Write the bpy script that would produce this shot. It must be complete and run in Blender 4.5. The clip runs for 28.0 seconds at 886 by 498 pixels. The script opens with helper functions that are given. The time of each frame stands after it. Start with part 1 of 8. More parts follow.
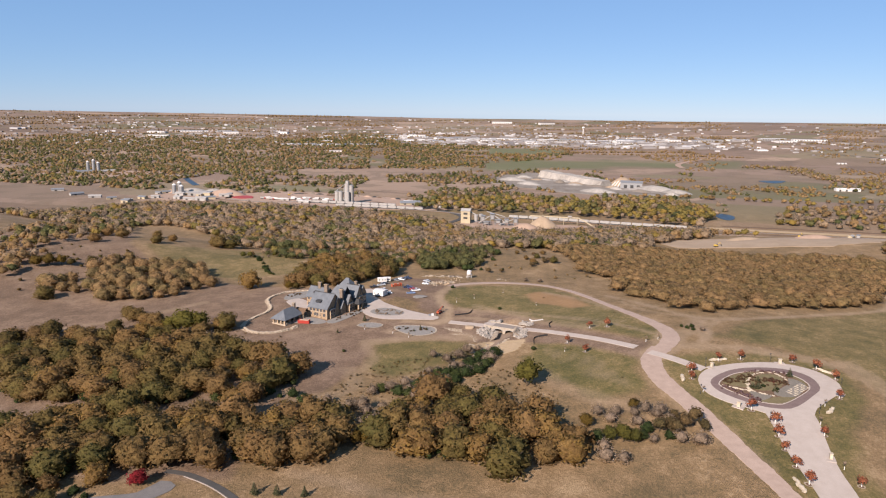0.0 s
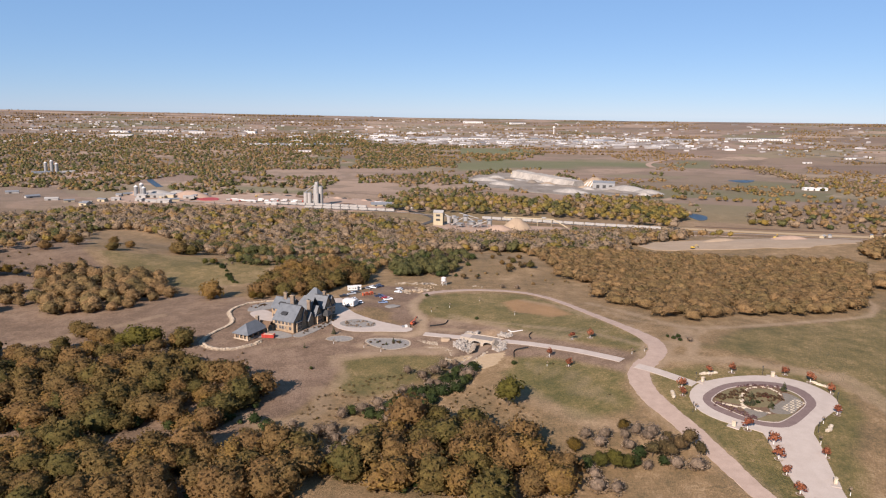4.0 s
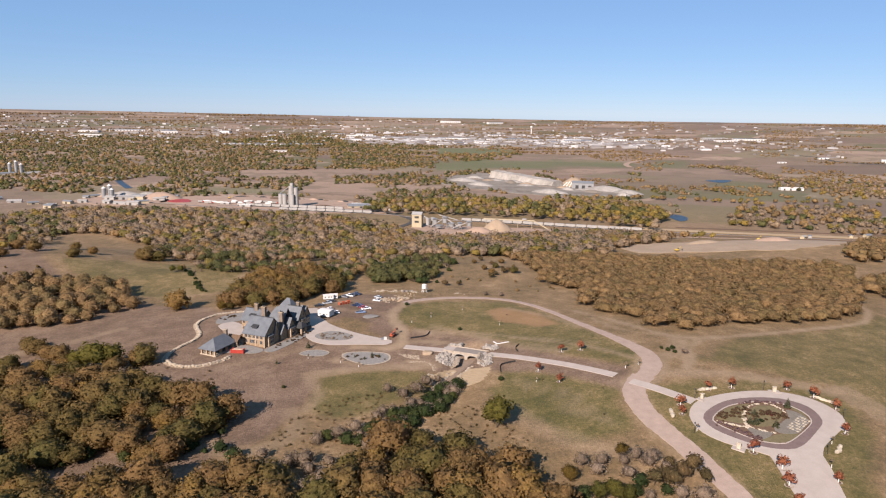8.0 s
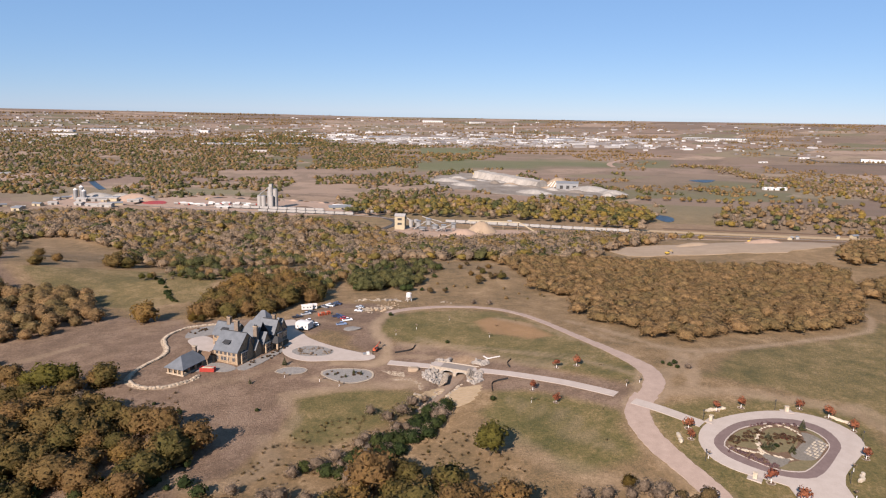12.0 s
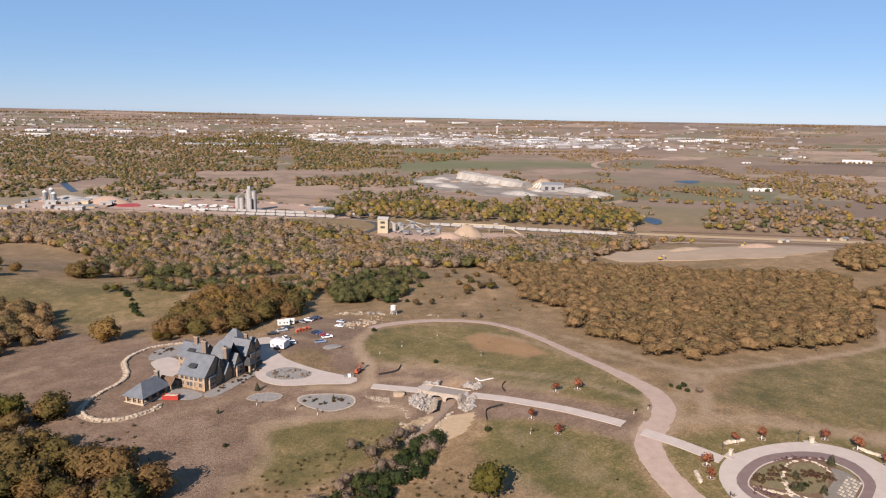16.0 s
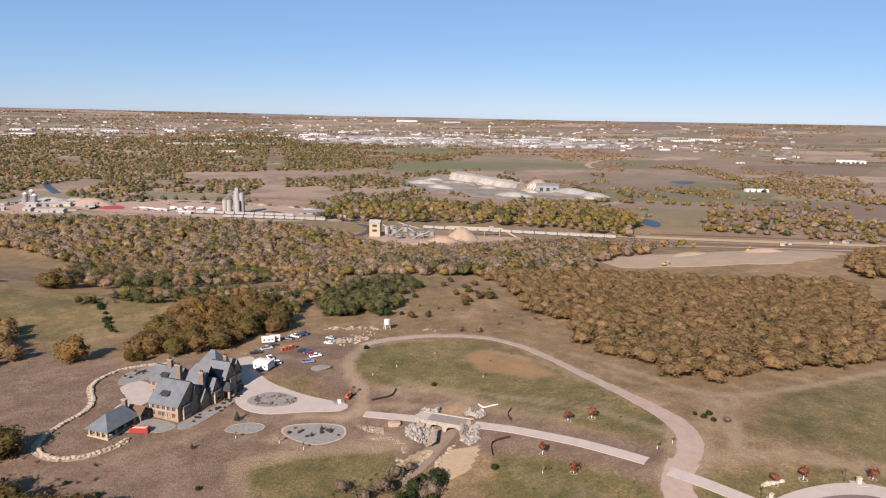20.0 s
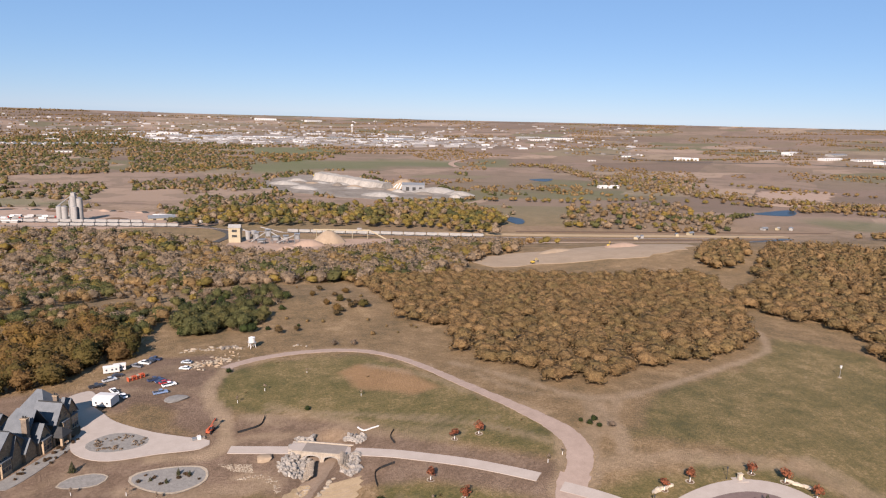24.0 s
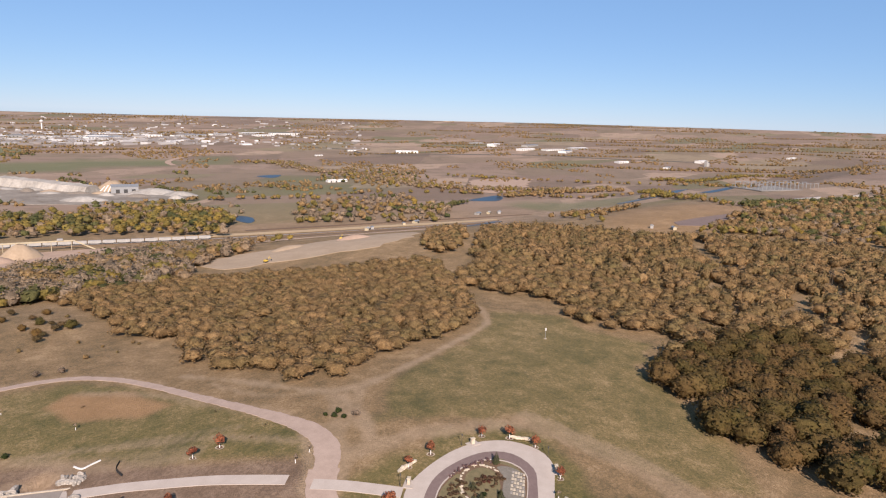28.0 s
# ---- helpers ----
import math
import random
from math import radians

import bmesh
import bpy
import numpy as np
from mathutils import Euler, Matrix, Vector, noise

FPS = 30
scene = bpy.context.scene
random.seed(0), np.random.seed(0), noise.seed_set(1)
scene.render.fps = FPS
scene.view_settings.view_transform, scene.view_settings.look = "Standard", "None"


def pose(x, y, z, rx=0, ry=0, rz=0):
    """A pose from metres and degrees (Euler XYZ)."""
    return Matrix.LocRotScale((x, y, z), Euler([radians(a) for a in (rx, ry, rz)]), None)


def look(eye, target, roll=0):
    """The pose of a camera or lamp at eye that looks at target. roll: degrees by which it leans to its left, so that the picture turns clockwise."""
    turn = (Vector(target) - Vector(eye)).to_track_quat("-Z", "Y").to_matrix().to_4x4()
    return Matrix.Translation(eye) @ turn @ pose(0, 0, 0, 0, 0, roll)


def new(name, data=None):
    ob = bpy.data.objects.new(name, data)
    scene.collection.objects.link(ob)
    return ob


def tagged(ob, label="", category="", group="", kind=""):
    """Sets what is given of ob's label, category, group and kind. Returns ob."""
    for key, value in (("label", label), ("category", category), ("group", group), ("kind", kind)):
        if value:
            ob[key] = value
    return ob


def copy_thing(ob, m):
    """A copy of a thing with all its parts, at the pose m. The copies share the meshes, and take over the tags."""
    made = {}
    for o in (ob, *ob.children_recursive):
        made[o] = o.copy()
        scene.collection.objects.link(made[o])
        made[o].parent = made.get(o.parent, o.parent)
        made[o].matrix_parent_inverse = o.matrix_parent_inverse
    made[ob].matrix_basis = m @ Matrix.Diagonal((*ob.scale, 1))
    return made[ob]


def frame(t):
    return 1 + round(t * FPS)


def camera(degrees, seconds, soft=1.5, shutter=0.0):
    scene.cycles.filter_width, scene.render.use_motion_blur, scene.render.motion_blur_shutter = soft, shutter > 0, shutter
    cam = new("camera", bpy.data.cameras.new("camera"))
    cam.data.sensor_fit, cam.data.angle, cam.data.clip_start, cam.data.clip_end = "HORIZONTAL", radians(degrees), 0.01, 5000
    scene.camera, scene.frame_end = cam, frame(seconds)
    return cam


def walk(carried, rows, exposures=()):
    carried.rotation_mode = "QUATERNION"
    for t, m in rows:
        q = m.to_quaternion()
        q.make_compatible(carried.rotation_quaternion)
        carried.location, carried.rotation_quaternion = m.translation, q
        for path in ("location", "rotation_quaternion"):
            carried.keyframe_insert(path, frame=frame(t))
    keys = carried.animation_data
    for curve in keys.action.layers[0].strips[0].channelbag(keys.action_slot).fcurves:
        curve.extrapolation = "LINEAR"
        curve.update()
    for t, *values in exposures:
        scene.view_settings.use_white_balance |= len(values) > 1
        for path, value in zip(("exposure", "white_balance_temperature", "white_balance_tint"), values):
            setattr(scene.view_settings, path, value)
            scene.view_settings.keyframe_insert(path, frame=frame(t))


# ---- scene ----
from mathutils.geometry import delaunay_2d_cdt
cam = camera(67.48, 28.0, soft=1.15)
ROWS = [
    (0.0, 0.00, 0.00, 110.00, -11.62, -0.87, 0.00),
    (0.5, -0.25, 2.57, 110.05, -11.61, -0.86, -0.29),
    (1.0, -0.37, 5.16, 110.00, -11.61, -0.86, -0.60),
    (1.5, -0.48, 7.82, 109.99, -11.61, -0.87, -0.90),
    (2.0, -0.64, 10.64, 110.03, -11.62, -0.86, -1.22),
    (2.5, -0.74, 13.54, 110.10, -11.62, -0.87, -1.55),
    (3.0, -0.89, 16.25, 110.08, -11.62, -0.88, -1.87),
    (3.5, -1.03, 18.91, 110.08, -11.62, -0.91, -2.19),
    (5.5, -1.78, 29.40, 110.19, -11.63, -1.00, -3.41),
    (6.0, -2.02, 32.01, 110.16, -11.62, -1.00, -3.70),
    (6.5, -2.10, 34.63, 110.09, -11.62, -1.01, -3.97),
    (7.0, -2.00, 37.30, 110.06, -11.61, -1.02, -4.19),
    (7.5, -2.03, 39.82, 110.04, -11.62, -1.03, -4.34),
    (8.0, -2.17, 42.19, 110.01, -11.62, -1.04, -4.48),
    (8.5, -2.23, 44.46, 110.01, -11.61, -1.04, -4.62),
    (9.0, -2.23, 47.11, 110.06, -11.61, -1.03, -4.81),
    (9.5, -2.22, 49.83, 110.04, -11.60, -1.02, -5.00),
    (10.0, -2.23, 52.62, 109.95, -11.60, -1.03, -5.21),
    (10.5, -2.37, 55.58, 109.91, -11.61, -1.04, -5.45),
    (11.0, -2.37, 58.61, 109.88, -11.62, -1.06, -5.67),
    (11.5, -2.26, 61.64, 109.87, -11.63, -1.09, -5.87),
    (12.0, -2.33, 64.84, 109.84, -11.64, -1.11, -6.03),
    (12.5, -2.39, 68.13, 109.94, -11.64, -1.13, -6.12),
    (14.5, -2.03, 81.38, 110.41, -11.65, -1.16, -6.86),
    (15.0, -1.89, 85.03, 110.30, -11.65, -1.18, -7.10),
    (15.5, -1.87, 88.59, 110.18, -11.62, -1.21, -7.33),
    (16.0, -1.89, 92.14, 110.02, -11.62, -1.22, -7.55),
    (16.5, -1.96, 95.73, 109.94, -11.62, -1.24, -7.73),
    (17.0, -1.90, 99.32, 110.01, -11.63, -1.25, -7.84),
    (17.5, -1.83, 102.76, 110.05, -11.64, -1.24, -7.96),
    (18.0, -1.79, 106.16, 110.13, -11.63, -1.23, -8.05),
    (18.5, -1.72, 109.60, 110.15, -11.64, -1.23, -8.12),
    (19.0, -1.66, 113.15, 110.17, -11.64, -1.23, -8.19),
    (19.5, -1.61, 116.49, 110.12, -11.65, -1.24, -8.24),
    (20.0, -1.46, 119.82, 110.02, -11.64, -1.26, -8.29),
    (20.5, -1.49, 123.31, 109.89, -11.64, -1.29, -8.41),
    (22.5, -0.78, 135.55, 109.94, -11.54, -1.47, -12.99),
    (23.0, -0.68, 137.63, 109.91, -11.49, -1.56, -15.03),
    (23.5, -0.56, 139.14, 109.94, -11.46, -1.63, -17.38),
    (24.0, -0.39, 139.86, 109.85, -11.43, -1.71, -20.04),
    (24.5, -0.30, 140.12, 109.89, -11.40, -1.78, -22.87),
    (25.0, -0.35, 140.22, 109.94, -11.34, -1.81, -25.73),
    (25.5, -0.05, 140.17, 109.90, -11.30, -1.84, -28.75),
    (26.0, 0.37, 140.15, 109.72, -11.26, -1.87, -31.83),
    (26.5, 0.73, 140.11, 109.60, -11.23, -1.88, -34.78),
    (27.0, 1.03, 140.14, 109.66, -11.18, -1.84, -37.61),
    (27.5, 1.49, 140.12, 109.76, -11.15, -1.80, -40.45),
    (28.0, 1.34, 140.46, 109.77, -11.16, -1.76, -43.10),
]
walk(cam, [(t, pose(x, y, z, 0, 0, yaw) @ pose(0, 0, 0, 90 + pitch, 0, 0) @ pose(0, 0, 0, 0, 0, -lean)) for t, x, y, z, pitch, lean, yaw in ROWS],
     exposures=[(0.0, 1.1, 6420, 21), (28.0, 1.1, 6420, 21)])

# ---- sky, sun and exposure ----
SUN_HEADING, SUN_HEIGHT = 213.0, 32.0
world = bpy.data.worlds.new("sky")
scene.world = world
world.use_nodes = True
wn, wl = world.node_tree.nodes, world.node_tree.links
sky = wn.new("ShaderNodeTexSky")
sky.sky_type, sky.sun_disc = "NISHITA", False
sky.sun_elevation, sky.sun_rotation = radians(SUN_HEIGHT), radians(SUN_HEADING)
sky.altitude, sky.air_density, sky.dust_density, sky.ozone_density = 2200, 1.0, 0.0, 3.0
wn["Background"].inputs["Strength"].default_value = 0.049
blue = wn.new("ShaderNodeMix")
blue.data_type = "RGBA"
blue.inputs[0].default_value, blue.inputs[7].default_value = 0.56, (2.1, 4.5, 7.5, 1)
wl.new(sky.outputs["Color"], blue.inputs[6])
wl.new(blue.outputs[2], wn["Background"].inputs["Color"])
sun_data = bpy.data.lights.new("sun", "SUN")
sun_data.energy, sun_data.angle, sun_data.color = 5.0, radians(0.5), (1.0, 0.90, 0.76)
sun = new("sun", sun_data)
sun.matrix_world = look((0, 0, 0), (math.sin(radians(SUN_HEADING + 180)) * math.cos(radians(SUN_HEIGHT)),
                                    math.cos(radians(SUN_HEADING + 180)) * math.cos(radians(SUN_HEIGHT)), -math.sin(radians(SUN_HEIGHT))))


# ---- materials ----
def shader(name, rough=0.9, metal=0.0):
    m = bpy.data.materials.new(name)
    m.use_nodes = True
    n, l = m.node_tree.nodes, m.node_tree.links
    b = n["Principled BSDF"]
    b.inputs["Roughness"].default_value, b.inputs["Metallic"].default_value = rough, metal
    b.inputs["Specular IOR Level"].default_value = 0.25
    return m, n, l, b


def noise_node(n, l, size, detail=4.0, coords="Object", rough=0.6):
    """A noise of features about size metres across."""
    c = n.new("ShaderNodeTexCoord")
    t = n.new("ShaderNodeTexNoise")
    t.inputs["Scale"].default_value, t.inputs["Detail"].default_value = 1.0 / size, detail
    t.inputs["Roughness"].default_value = rough
    l.new(c.outputs[coords], t.inputs["Vector"])
    return t.outputs["Fac"]


def ramp(n, l, fac, stops):
    r = n.new("ShaderNodeValToRGB")
    while len(r.color_ramp.elements) < len(stops):
        r.color_ramp.elements.new(0.5)
    for e, (p, c) in zip(r.color_ramp.elements, stops):
        e.position, e.color = p, (*c, 1)
    l.new(fac, r.inputs["Fac"])
    return r.outputs["Color"]


def mix(n, l, fac, a, b, mode="MIX"):
    x = n.new("ShaderNodeMix")
    x.data_type, x.blend_type = "RGBA", mode
    for s, v in ((x.inputs[0], fac), (x.inputs[6], a), (x.inputs[7], b)):
        if isinstance(v, (int, float)):
            s.default_value = v
        elif isinstance(v, tuple):
            s.default_value = (*v, 1)
        else:
            l.new(v, s)
    return x.outputs[2]


def maths(n, l, op, a, b=0.0):
    x = n.new("ShaderNodeMath")
    x.operation = op
    for s, v in zip(x.inputs, (a, b)):
        if isinstance(v, (int, float)):
            s.default_value = v
        else:
            l.new(v, s)
    return x.outputs[0]


def bumped(n, l, b, height, strength, distance):
    x = n.new("ShaderNodeBump")
    x.inputs["Strength"].default_value, x.inputs["Distance"].default_value = strength, distance
    l.new(height, x.inputs["Height"])
    l.new(x.outputs["Normal"], b.inputs["Normal"])


def grainy(name, dark, light, size=1.0, rough=0.9, metal=0.0, fine=0.25, spread=0.0, bump=0.3):
    """A surface that wanders between two colours at two scales; spread varies alike pieces."""
    m, n, l, b = shader(name, rough, metal)
    big, small = noise_node(n, l, size), noise_node(n, l, size * fine, 6.0)
    fac = maths(n, l, "ADD", maths(n, l, "MULTIPLY", big, 0.55), maths(n, l, "MULTIPLY", small, 0.45))
    col = ramp(n, l, fac, [(0.3, dark), (0.7, light)])
    if spread:
        o = n.new("ShaderNodeObjectInfo")
        g = n.new("ShaderNodeNewGeometry")
        v = maths(n, l, "ADD", maths(n, l, "MULTIPLY", o.outputs["Random"], 0.5), maths(n, l, "MULTIPLY", g.outputs["Random Per Island"], 0.5))
        v = maths(n, l, "ADD", maths(n, l, "MULTIPLY", v, 2 * spread), 1 - spread)
        h = n.new("ShaderNodeHueSaturation")
        l.new(v, h.inputs["Value"])
        l.new(col, h.inputs["Color"])
        col = h.outputs["Color"]
    l.new(col, b.inputs["Base Color"])
    if bump:
        bumped(n, l, b, small, bump, size * fine * 0.3)
    return m


def leafy(name, stops, joined=False, value=1.0):
    """Leaves: a colour for each tree out of the ramp, and a little of its own for each spray."""
    m, n, l, b = shader(name, 0.75)
    if joined:
        a = n.new("ShaderNodeAttribute")
        a.attribute_name = "tint"
        tint = a.outputs["Fac"]
    else:
        tint = n.new("ShaderNodeObjectInfo").outputs["Random"]
    g = n.new("ShaderNodeNewGeometry").outputs["Random Per Island"]
    patchy = maths(n, l, "MULTIPLY", maths(n, l, "SUBTRACT", noise_node(n, l, 3.5, 2.0, "Object"), 0.5), 0.32)
    t = maths(n, l, "ADD", maths(n, l, "ADD", maths(n, l, "MULTIPLY", tint, 0.7), 0.15), maths(n, l, "ADD", patchy, maths(n, l, "MULTIPLY", maths(n, l, "SUBTRACT", g, 0.5), 0.16)))
    col = ramp(n, l, t, stops)
    h = n.new("ShaderNodeHueSaturation")
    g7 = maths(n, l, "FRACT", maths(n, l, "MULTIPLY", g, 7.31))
    # shade of leaf gaps and crown lobes, painted into the colour by two noises
    gap_shade = maths(n, l, "ADD", maths(n, l, "MULTIPLY", noise_node(n, l, 0.5, 3.0, "Object", 0.75), 2.0), -0.02)
    lobe_shade = maths(n, l, "ADD", maths(n, l, "MULTIPLY", noise_node(n, l, 2.2, 1.0, "Object"), 0.9), 0.55)
    shade = maths(n, l, "MULTIPLY", gap_shade, lobe_shade)
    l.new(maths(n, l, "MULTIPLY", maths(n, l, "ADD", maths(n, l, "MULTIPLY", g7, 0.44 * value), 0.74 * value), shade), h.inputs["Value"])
    bumped(n, l, b, noise_node(n, l, 0.55, 3.0, "Object", 0.7), 1.0, 0.7)
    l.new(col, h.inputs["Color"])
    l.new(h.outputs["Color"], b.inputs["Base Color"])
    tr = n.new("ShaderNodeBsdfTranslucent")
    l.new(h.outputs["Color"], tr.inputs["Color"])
    ms = n.new("ShaderNodeMixShader")
    ms.inputs[0].default_value = 0.56
    l.new(b.outputs[0], ms.inputs[1])
    l.new(tr.outputs[0], ms.inputs[2])
    l.new(ms.outputs[0], n["Material Output"].inputs["Surface"])
    return m


OAK = [(0.0, (0.066, 0.066, 0.019)), (0.2, (0.112, 0.086, 0.024)), (0.42, (0.148, 0.098, 0.033)), (0.68, (0.170, 0.100, 0.039)),
       (0.86, (0.205, 0.128, 0.034)), (1.0, (0.235, 0.150, 0.032))]
BROWN = [(0.0, (0.108, 0.088, 0.036)), (0.3, (0.156, 0.106, 0.046)), (0.6, (0.184, 0.117, 0.054)), (1.0, (0.214, 0.146, 0.066))]
# paler than GREEN: the haze over distant trees is put into this colour
OLIVE_HAZED = [(0.0, (0.062, 0.072, 0.025)), (0.5, (0.108, 0.108, 0.040)), (1.0, (0.175, 0.142, 0.050))]
GREEN = [(0.0, (0.034, 0.056, 0.015)), (0.6, (0.066, 0.086, 0.024)), (1.0, (0.118, 0.120, 0.032))]
BARE = [(0.0, (0.19, 0.142, 0.098)), (1.0, (0.30, 0.225, 0.16))]
THICKET = [(0.0, (0.27, 0.205, 0.138)), (0.6, (0.375, 0.28, 0.188)), (0.85, (0.42, 0.295, 0.175)), (1.0, (0.45, 0.285, 0.13))]
YELLOW = [(0.0, (0.07, 0.055, 0.014)), (0.5, (0.135, 0.085, 0.016)), (1.0, (0.20, 0.125, 0.02))]
# paler than YELLOW; the colour includes lightening by haze
YELLOW_HAZED = [(0.0, (0.125, 0.112, 0.038)), (0.5, (0.200, 0.152, 0.042)), (1.0, (0.28, 0.185, 0.042))]
RED = [(0.0, (0.32, 0.098, 0.052)), (1.0, (0.42, 0.165, 0.080))]
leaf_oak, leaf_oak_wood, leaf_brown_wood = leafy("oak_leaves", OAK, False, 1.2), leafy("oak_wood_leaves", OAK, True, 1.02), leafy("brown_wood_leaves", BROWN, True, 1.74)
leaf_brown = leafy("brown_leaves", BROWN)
leaf_green, leaf_green_wood, leaf_olive_hazed = leafy("green_leaves", GREEN), leafy("green_wood_leaves", GREEN, True), leafy("olive_wood_leaves", OLIVE_HAZED, True, 1.15)
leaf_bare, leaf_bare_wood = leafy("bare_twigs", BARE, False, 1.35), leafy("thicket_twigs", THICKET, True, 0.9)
leaf_yellow, leaf_yellow_hazed = leafy("yellow_leaves", YELLOW), leafy("cottonwood_leaves", YELLOW_HAZED, True, 1.3)
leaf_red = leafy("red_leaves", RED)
bark = grainy("bark", (0.038, 0.027, 0.017), (0.099, 0.071, 0.046), 0.6)
gravel = grainy("pink_gravel", (0.22, 0.161, 0.125), (0.315, 0.237, 0.190), 3.0, fine=0.1)
concrete = grainy("pale_concrete", (0.265, 0.222, 0.188), (0.335, 0.288, 0.25), 4.0, fine=0.1)

# ---- lie of the land: spot heights on the hill, a river plain, and the far upland ----
SPOTS = [(100, 300, 0), (135, 325, 2), (155, 285, 0), (104, 266, -1), (144, 230, -6), (60, 325, -3), (90, 370, -3),
         (-66, 380, -6), (-95, 355, -8), (-35, 410, -7), (20, 465, -8), (132, 373, -1), (225, 380, -1), (265, 395, -3),
         (83, 569, -14), (120, 540, -14), (-214, 633, -20), (-163, 495, -15), (-24, 277, -11), (-27, 222, -10),
         (-60, 240, -11), (25, 195, -10), (90, 222, -7), (0, 100, -14), (-20, 700, -34), (250, 640, -22),
         (400, 500, -8), (-150, 230, -12), (20, 310, -12)]


STREAM = [(39, 364), (35.7, 355), (31, 344), (24, 332), (15, 318)]


def hill_weights():
    p = np.array(SPOTS, float)
    d = np.linalg.norm(p[:, None, :2] - p[None, :, :2], axis=2)
    k = np.exp(-(d / 130.0) ** 2) + 0.03 * np.eye(len(p))
    return p, np.linalg.solve(k, p[:, 2] - hill_base(p[:, 0], p[:, 1]))


def hill_base(x, y):
    """The broad hill over the river plain, and the upland that rises to the horizon."""
    x, y = np.asarray(x, float), np.asarray(y, float)
    plain = -52.0
    front = 560 + 60 * np.sin(x / 170.0) + np.clip(x - 150, 0, 600) * 0.12 + np.clip(-150 - x, 0, 500) * 0.25
    s = np.clip((y - front) / 330.0, 0, 1)
    s = s * s * (3 - 2 * s)
    top = -10 + 3 * np.sin(x / 95.0 + 1) * np.sin(y / 120.0)
    hill = top + (plain - top) * s
    r = np.hypot(x, y - 70)
    far = np.clip((r - 2000) / 2950.0, 0, 1.1) ** 1.5 * 127.0
    roll = 6 * np.sin(x / 310.0 + 0.7) * np.sin(y / 270.0) * np.clip((r - 1700) / 800, 0, 1) * np.clip((4600 - r) / 800, 0, 1)
    az = np.degrees(np.arctan2(x, np.maximum(y - 70, 1.0)))
    far = far * (1 + 0.14 * np.clip(-az / 40, 0, 1.3) + 0.20 * np.clip((az - 18) / 34, 0, 1))
    return hill + far + roll


PTS, WTS = hill_weights()


def ground_z(x, y):
    x, y = np.asarray(x, float), np.asarray(y, float)
    z = hill_base(x, y)
    for (px, py, _), w in zip(PTS, WTS):
        z = z + w * np.exp(-((x - px) ** 2 + (y - py) ** 2) / 130.0 ** 2)
    for px, py, h, w in ((-205, 455, 4.0, 42), (-255, 560, 5.0, 48), (-320, 500, 5.0, 55), (-150, 545, 3.0, 36), (-290, 640, 5.0, 60), (-130, 600, 3.5, 40), (75, 560, 3.0, 40), (-380, 590, 6.0, 70)):
        z = z + h * np.exp(-((x - px) ** 2 + (y - py) ** 2) / w ** 2)
    # the stream's cut under the bridge
    gap = np.full(np.shape(z), 1e9)
    for (x0, y0), (x1, y1) in zip(STREAM, STREAM[1:]):
        dx, dy = x1 - x0, y1 - y0
        s = np.clip(((x - x0) * dx + (y - y0) * dy) / (dx * dx + dy * dy), 0, 1)
        gap = np.minimum(gap, np.hypot(x - x0 - s * dx, y - y0 - s * dy))
    return z - 2.7 * np.exp(-(gap / (4.2 + 4.0 * np.exp(-((y - 352) / 9.0) ** 2))) ** 4)

# ---- the ground ----
def inside(poly, x, y):
    x, y = np.asarray(x, float), np.asarray(y, float)
    hit = np.zeros(x.shape, bool)
    for (x0, y0), (x1, y1) in zip(poly, poly[1:] + poly[:1]):
        if y0 != y1:
            hit ^= ((y0 > y) != (y1 > y)) & (x < (x1 - x0) * (y - y0) / (y1 - y0) + x0)
    return hit


def edge_gap(poly, x, y):
    """Metres to the outline, positive inside."""
    x, y = np.asarray(x, float), np.asarray(y, float)
    best = np.full(x.shape, 1e9)
    for (x0, y0), (x1, y1) in zip(poly, poly[1:] + poly[:1]):
        dx, dy = x1 - x0, y1 - y0
        s = np.clip(((x - x0) * dx + (y - y0) * dy) / max(dx * dx + dy * dy, 1e-9), 0, 1)
        best = np.minimum(best, np.hypot(x - x0 - s * dx, y - y0 - s * dy))
    return np.where(inside(poly, x, y), best, -best)


def spline(pts, step=3.0, closed=False):
    """Points on a smooth line through pts."""
    p = [np.array(q, float) for q in pts]
    n, out = len(p), []
    for i in range(n if closed else n - 1):
        a, b, c, d = (p[(i + k) % n] if closed else p[min(max(i + k, 0), n - 1)] for k in (-1, 0, 1, 2))
        m = max(2, int(np.linalg.norm(c - b) / step))
        for k in range(m):
            t = k / m
            out.append(0.5 * (2 * b + (c - a) * t + (2 * a - 5 * b + 4 * c - d) * t * t + (3 * b - a - 3 * c + d) * t ** 3))
    if not closed:
        out.append(p[-1])
    return np.array(out)


def mesh_object(name, verts, faces, material, smooth=False, parent=None):
    me = bpy.data.meshes.new(name)
    me.from_pydata([tuple(v) for v in verts], [], [tuple(f) for f in faces])
    me.materials.append(material)
    if smooth:
        me.polygons.foreach_set("use_smooth", [True] * len(me.polygons))
    me.update()
    ob = new(name, me)
    if parent:
        ob.parent = parent
    return ob


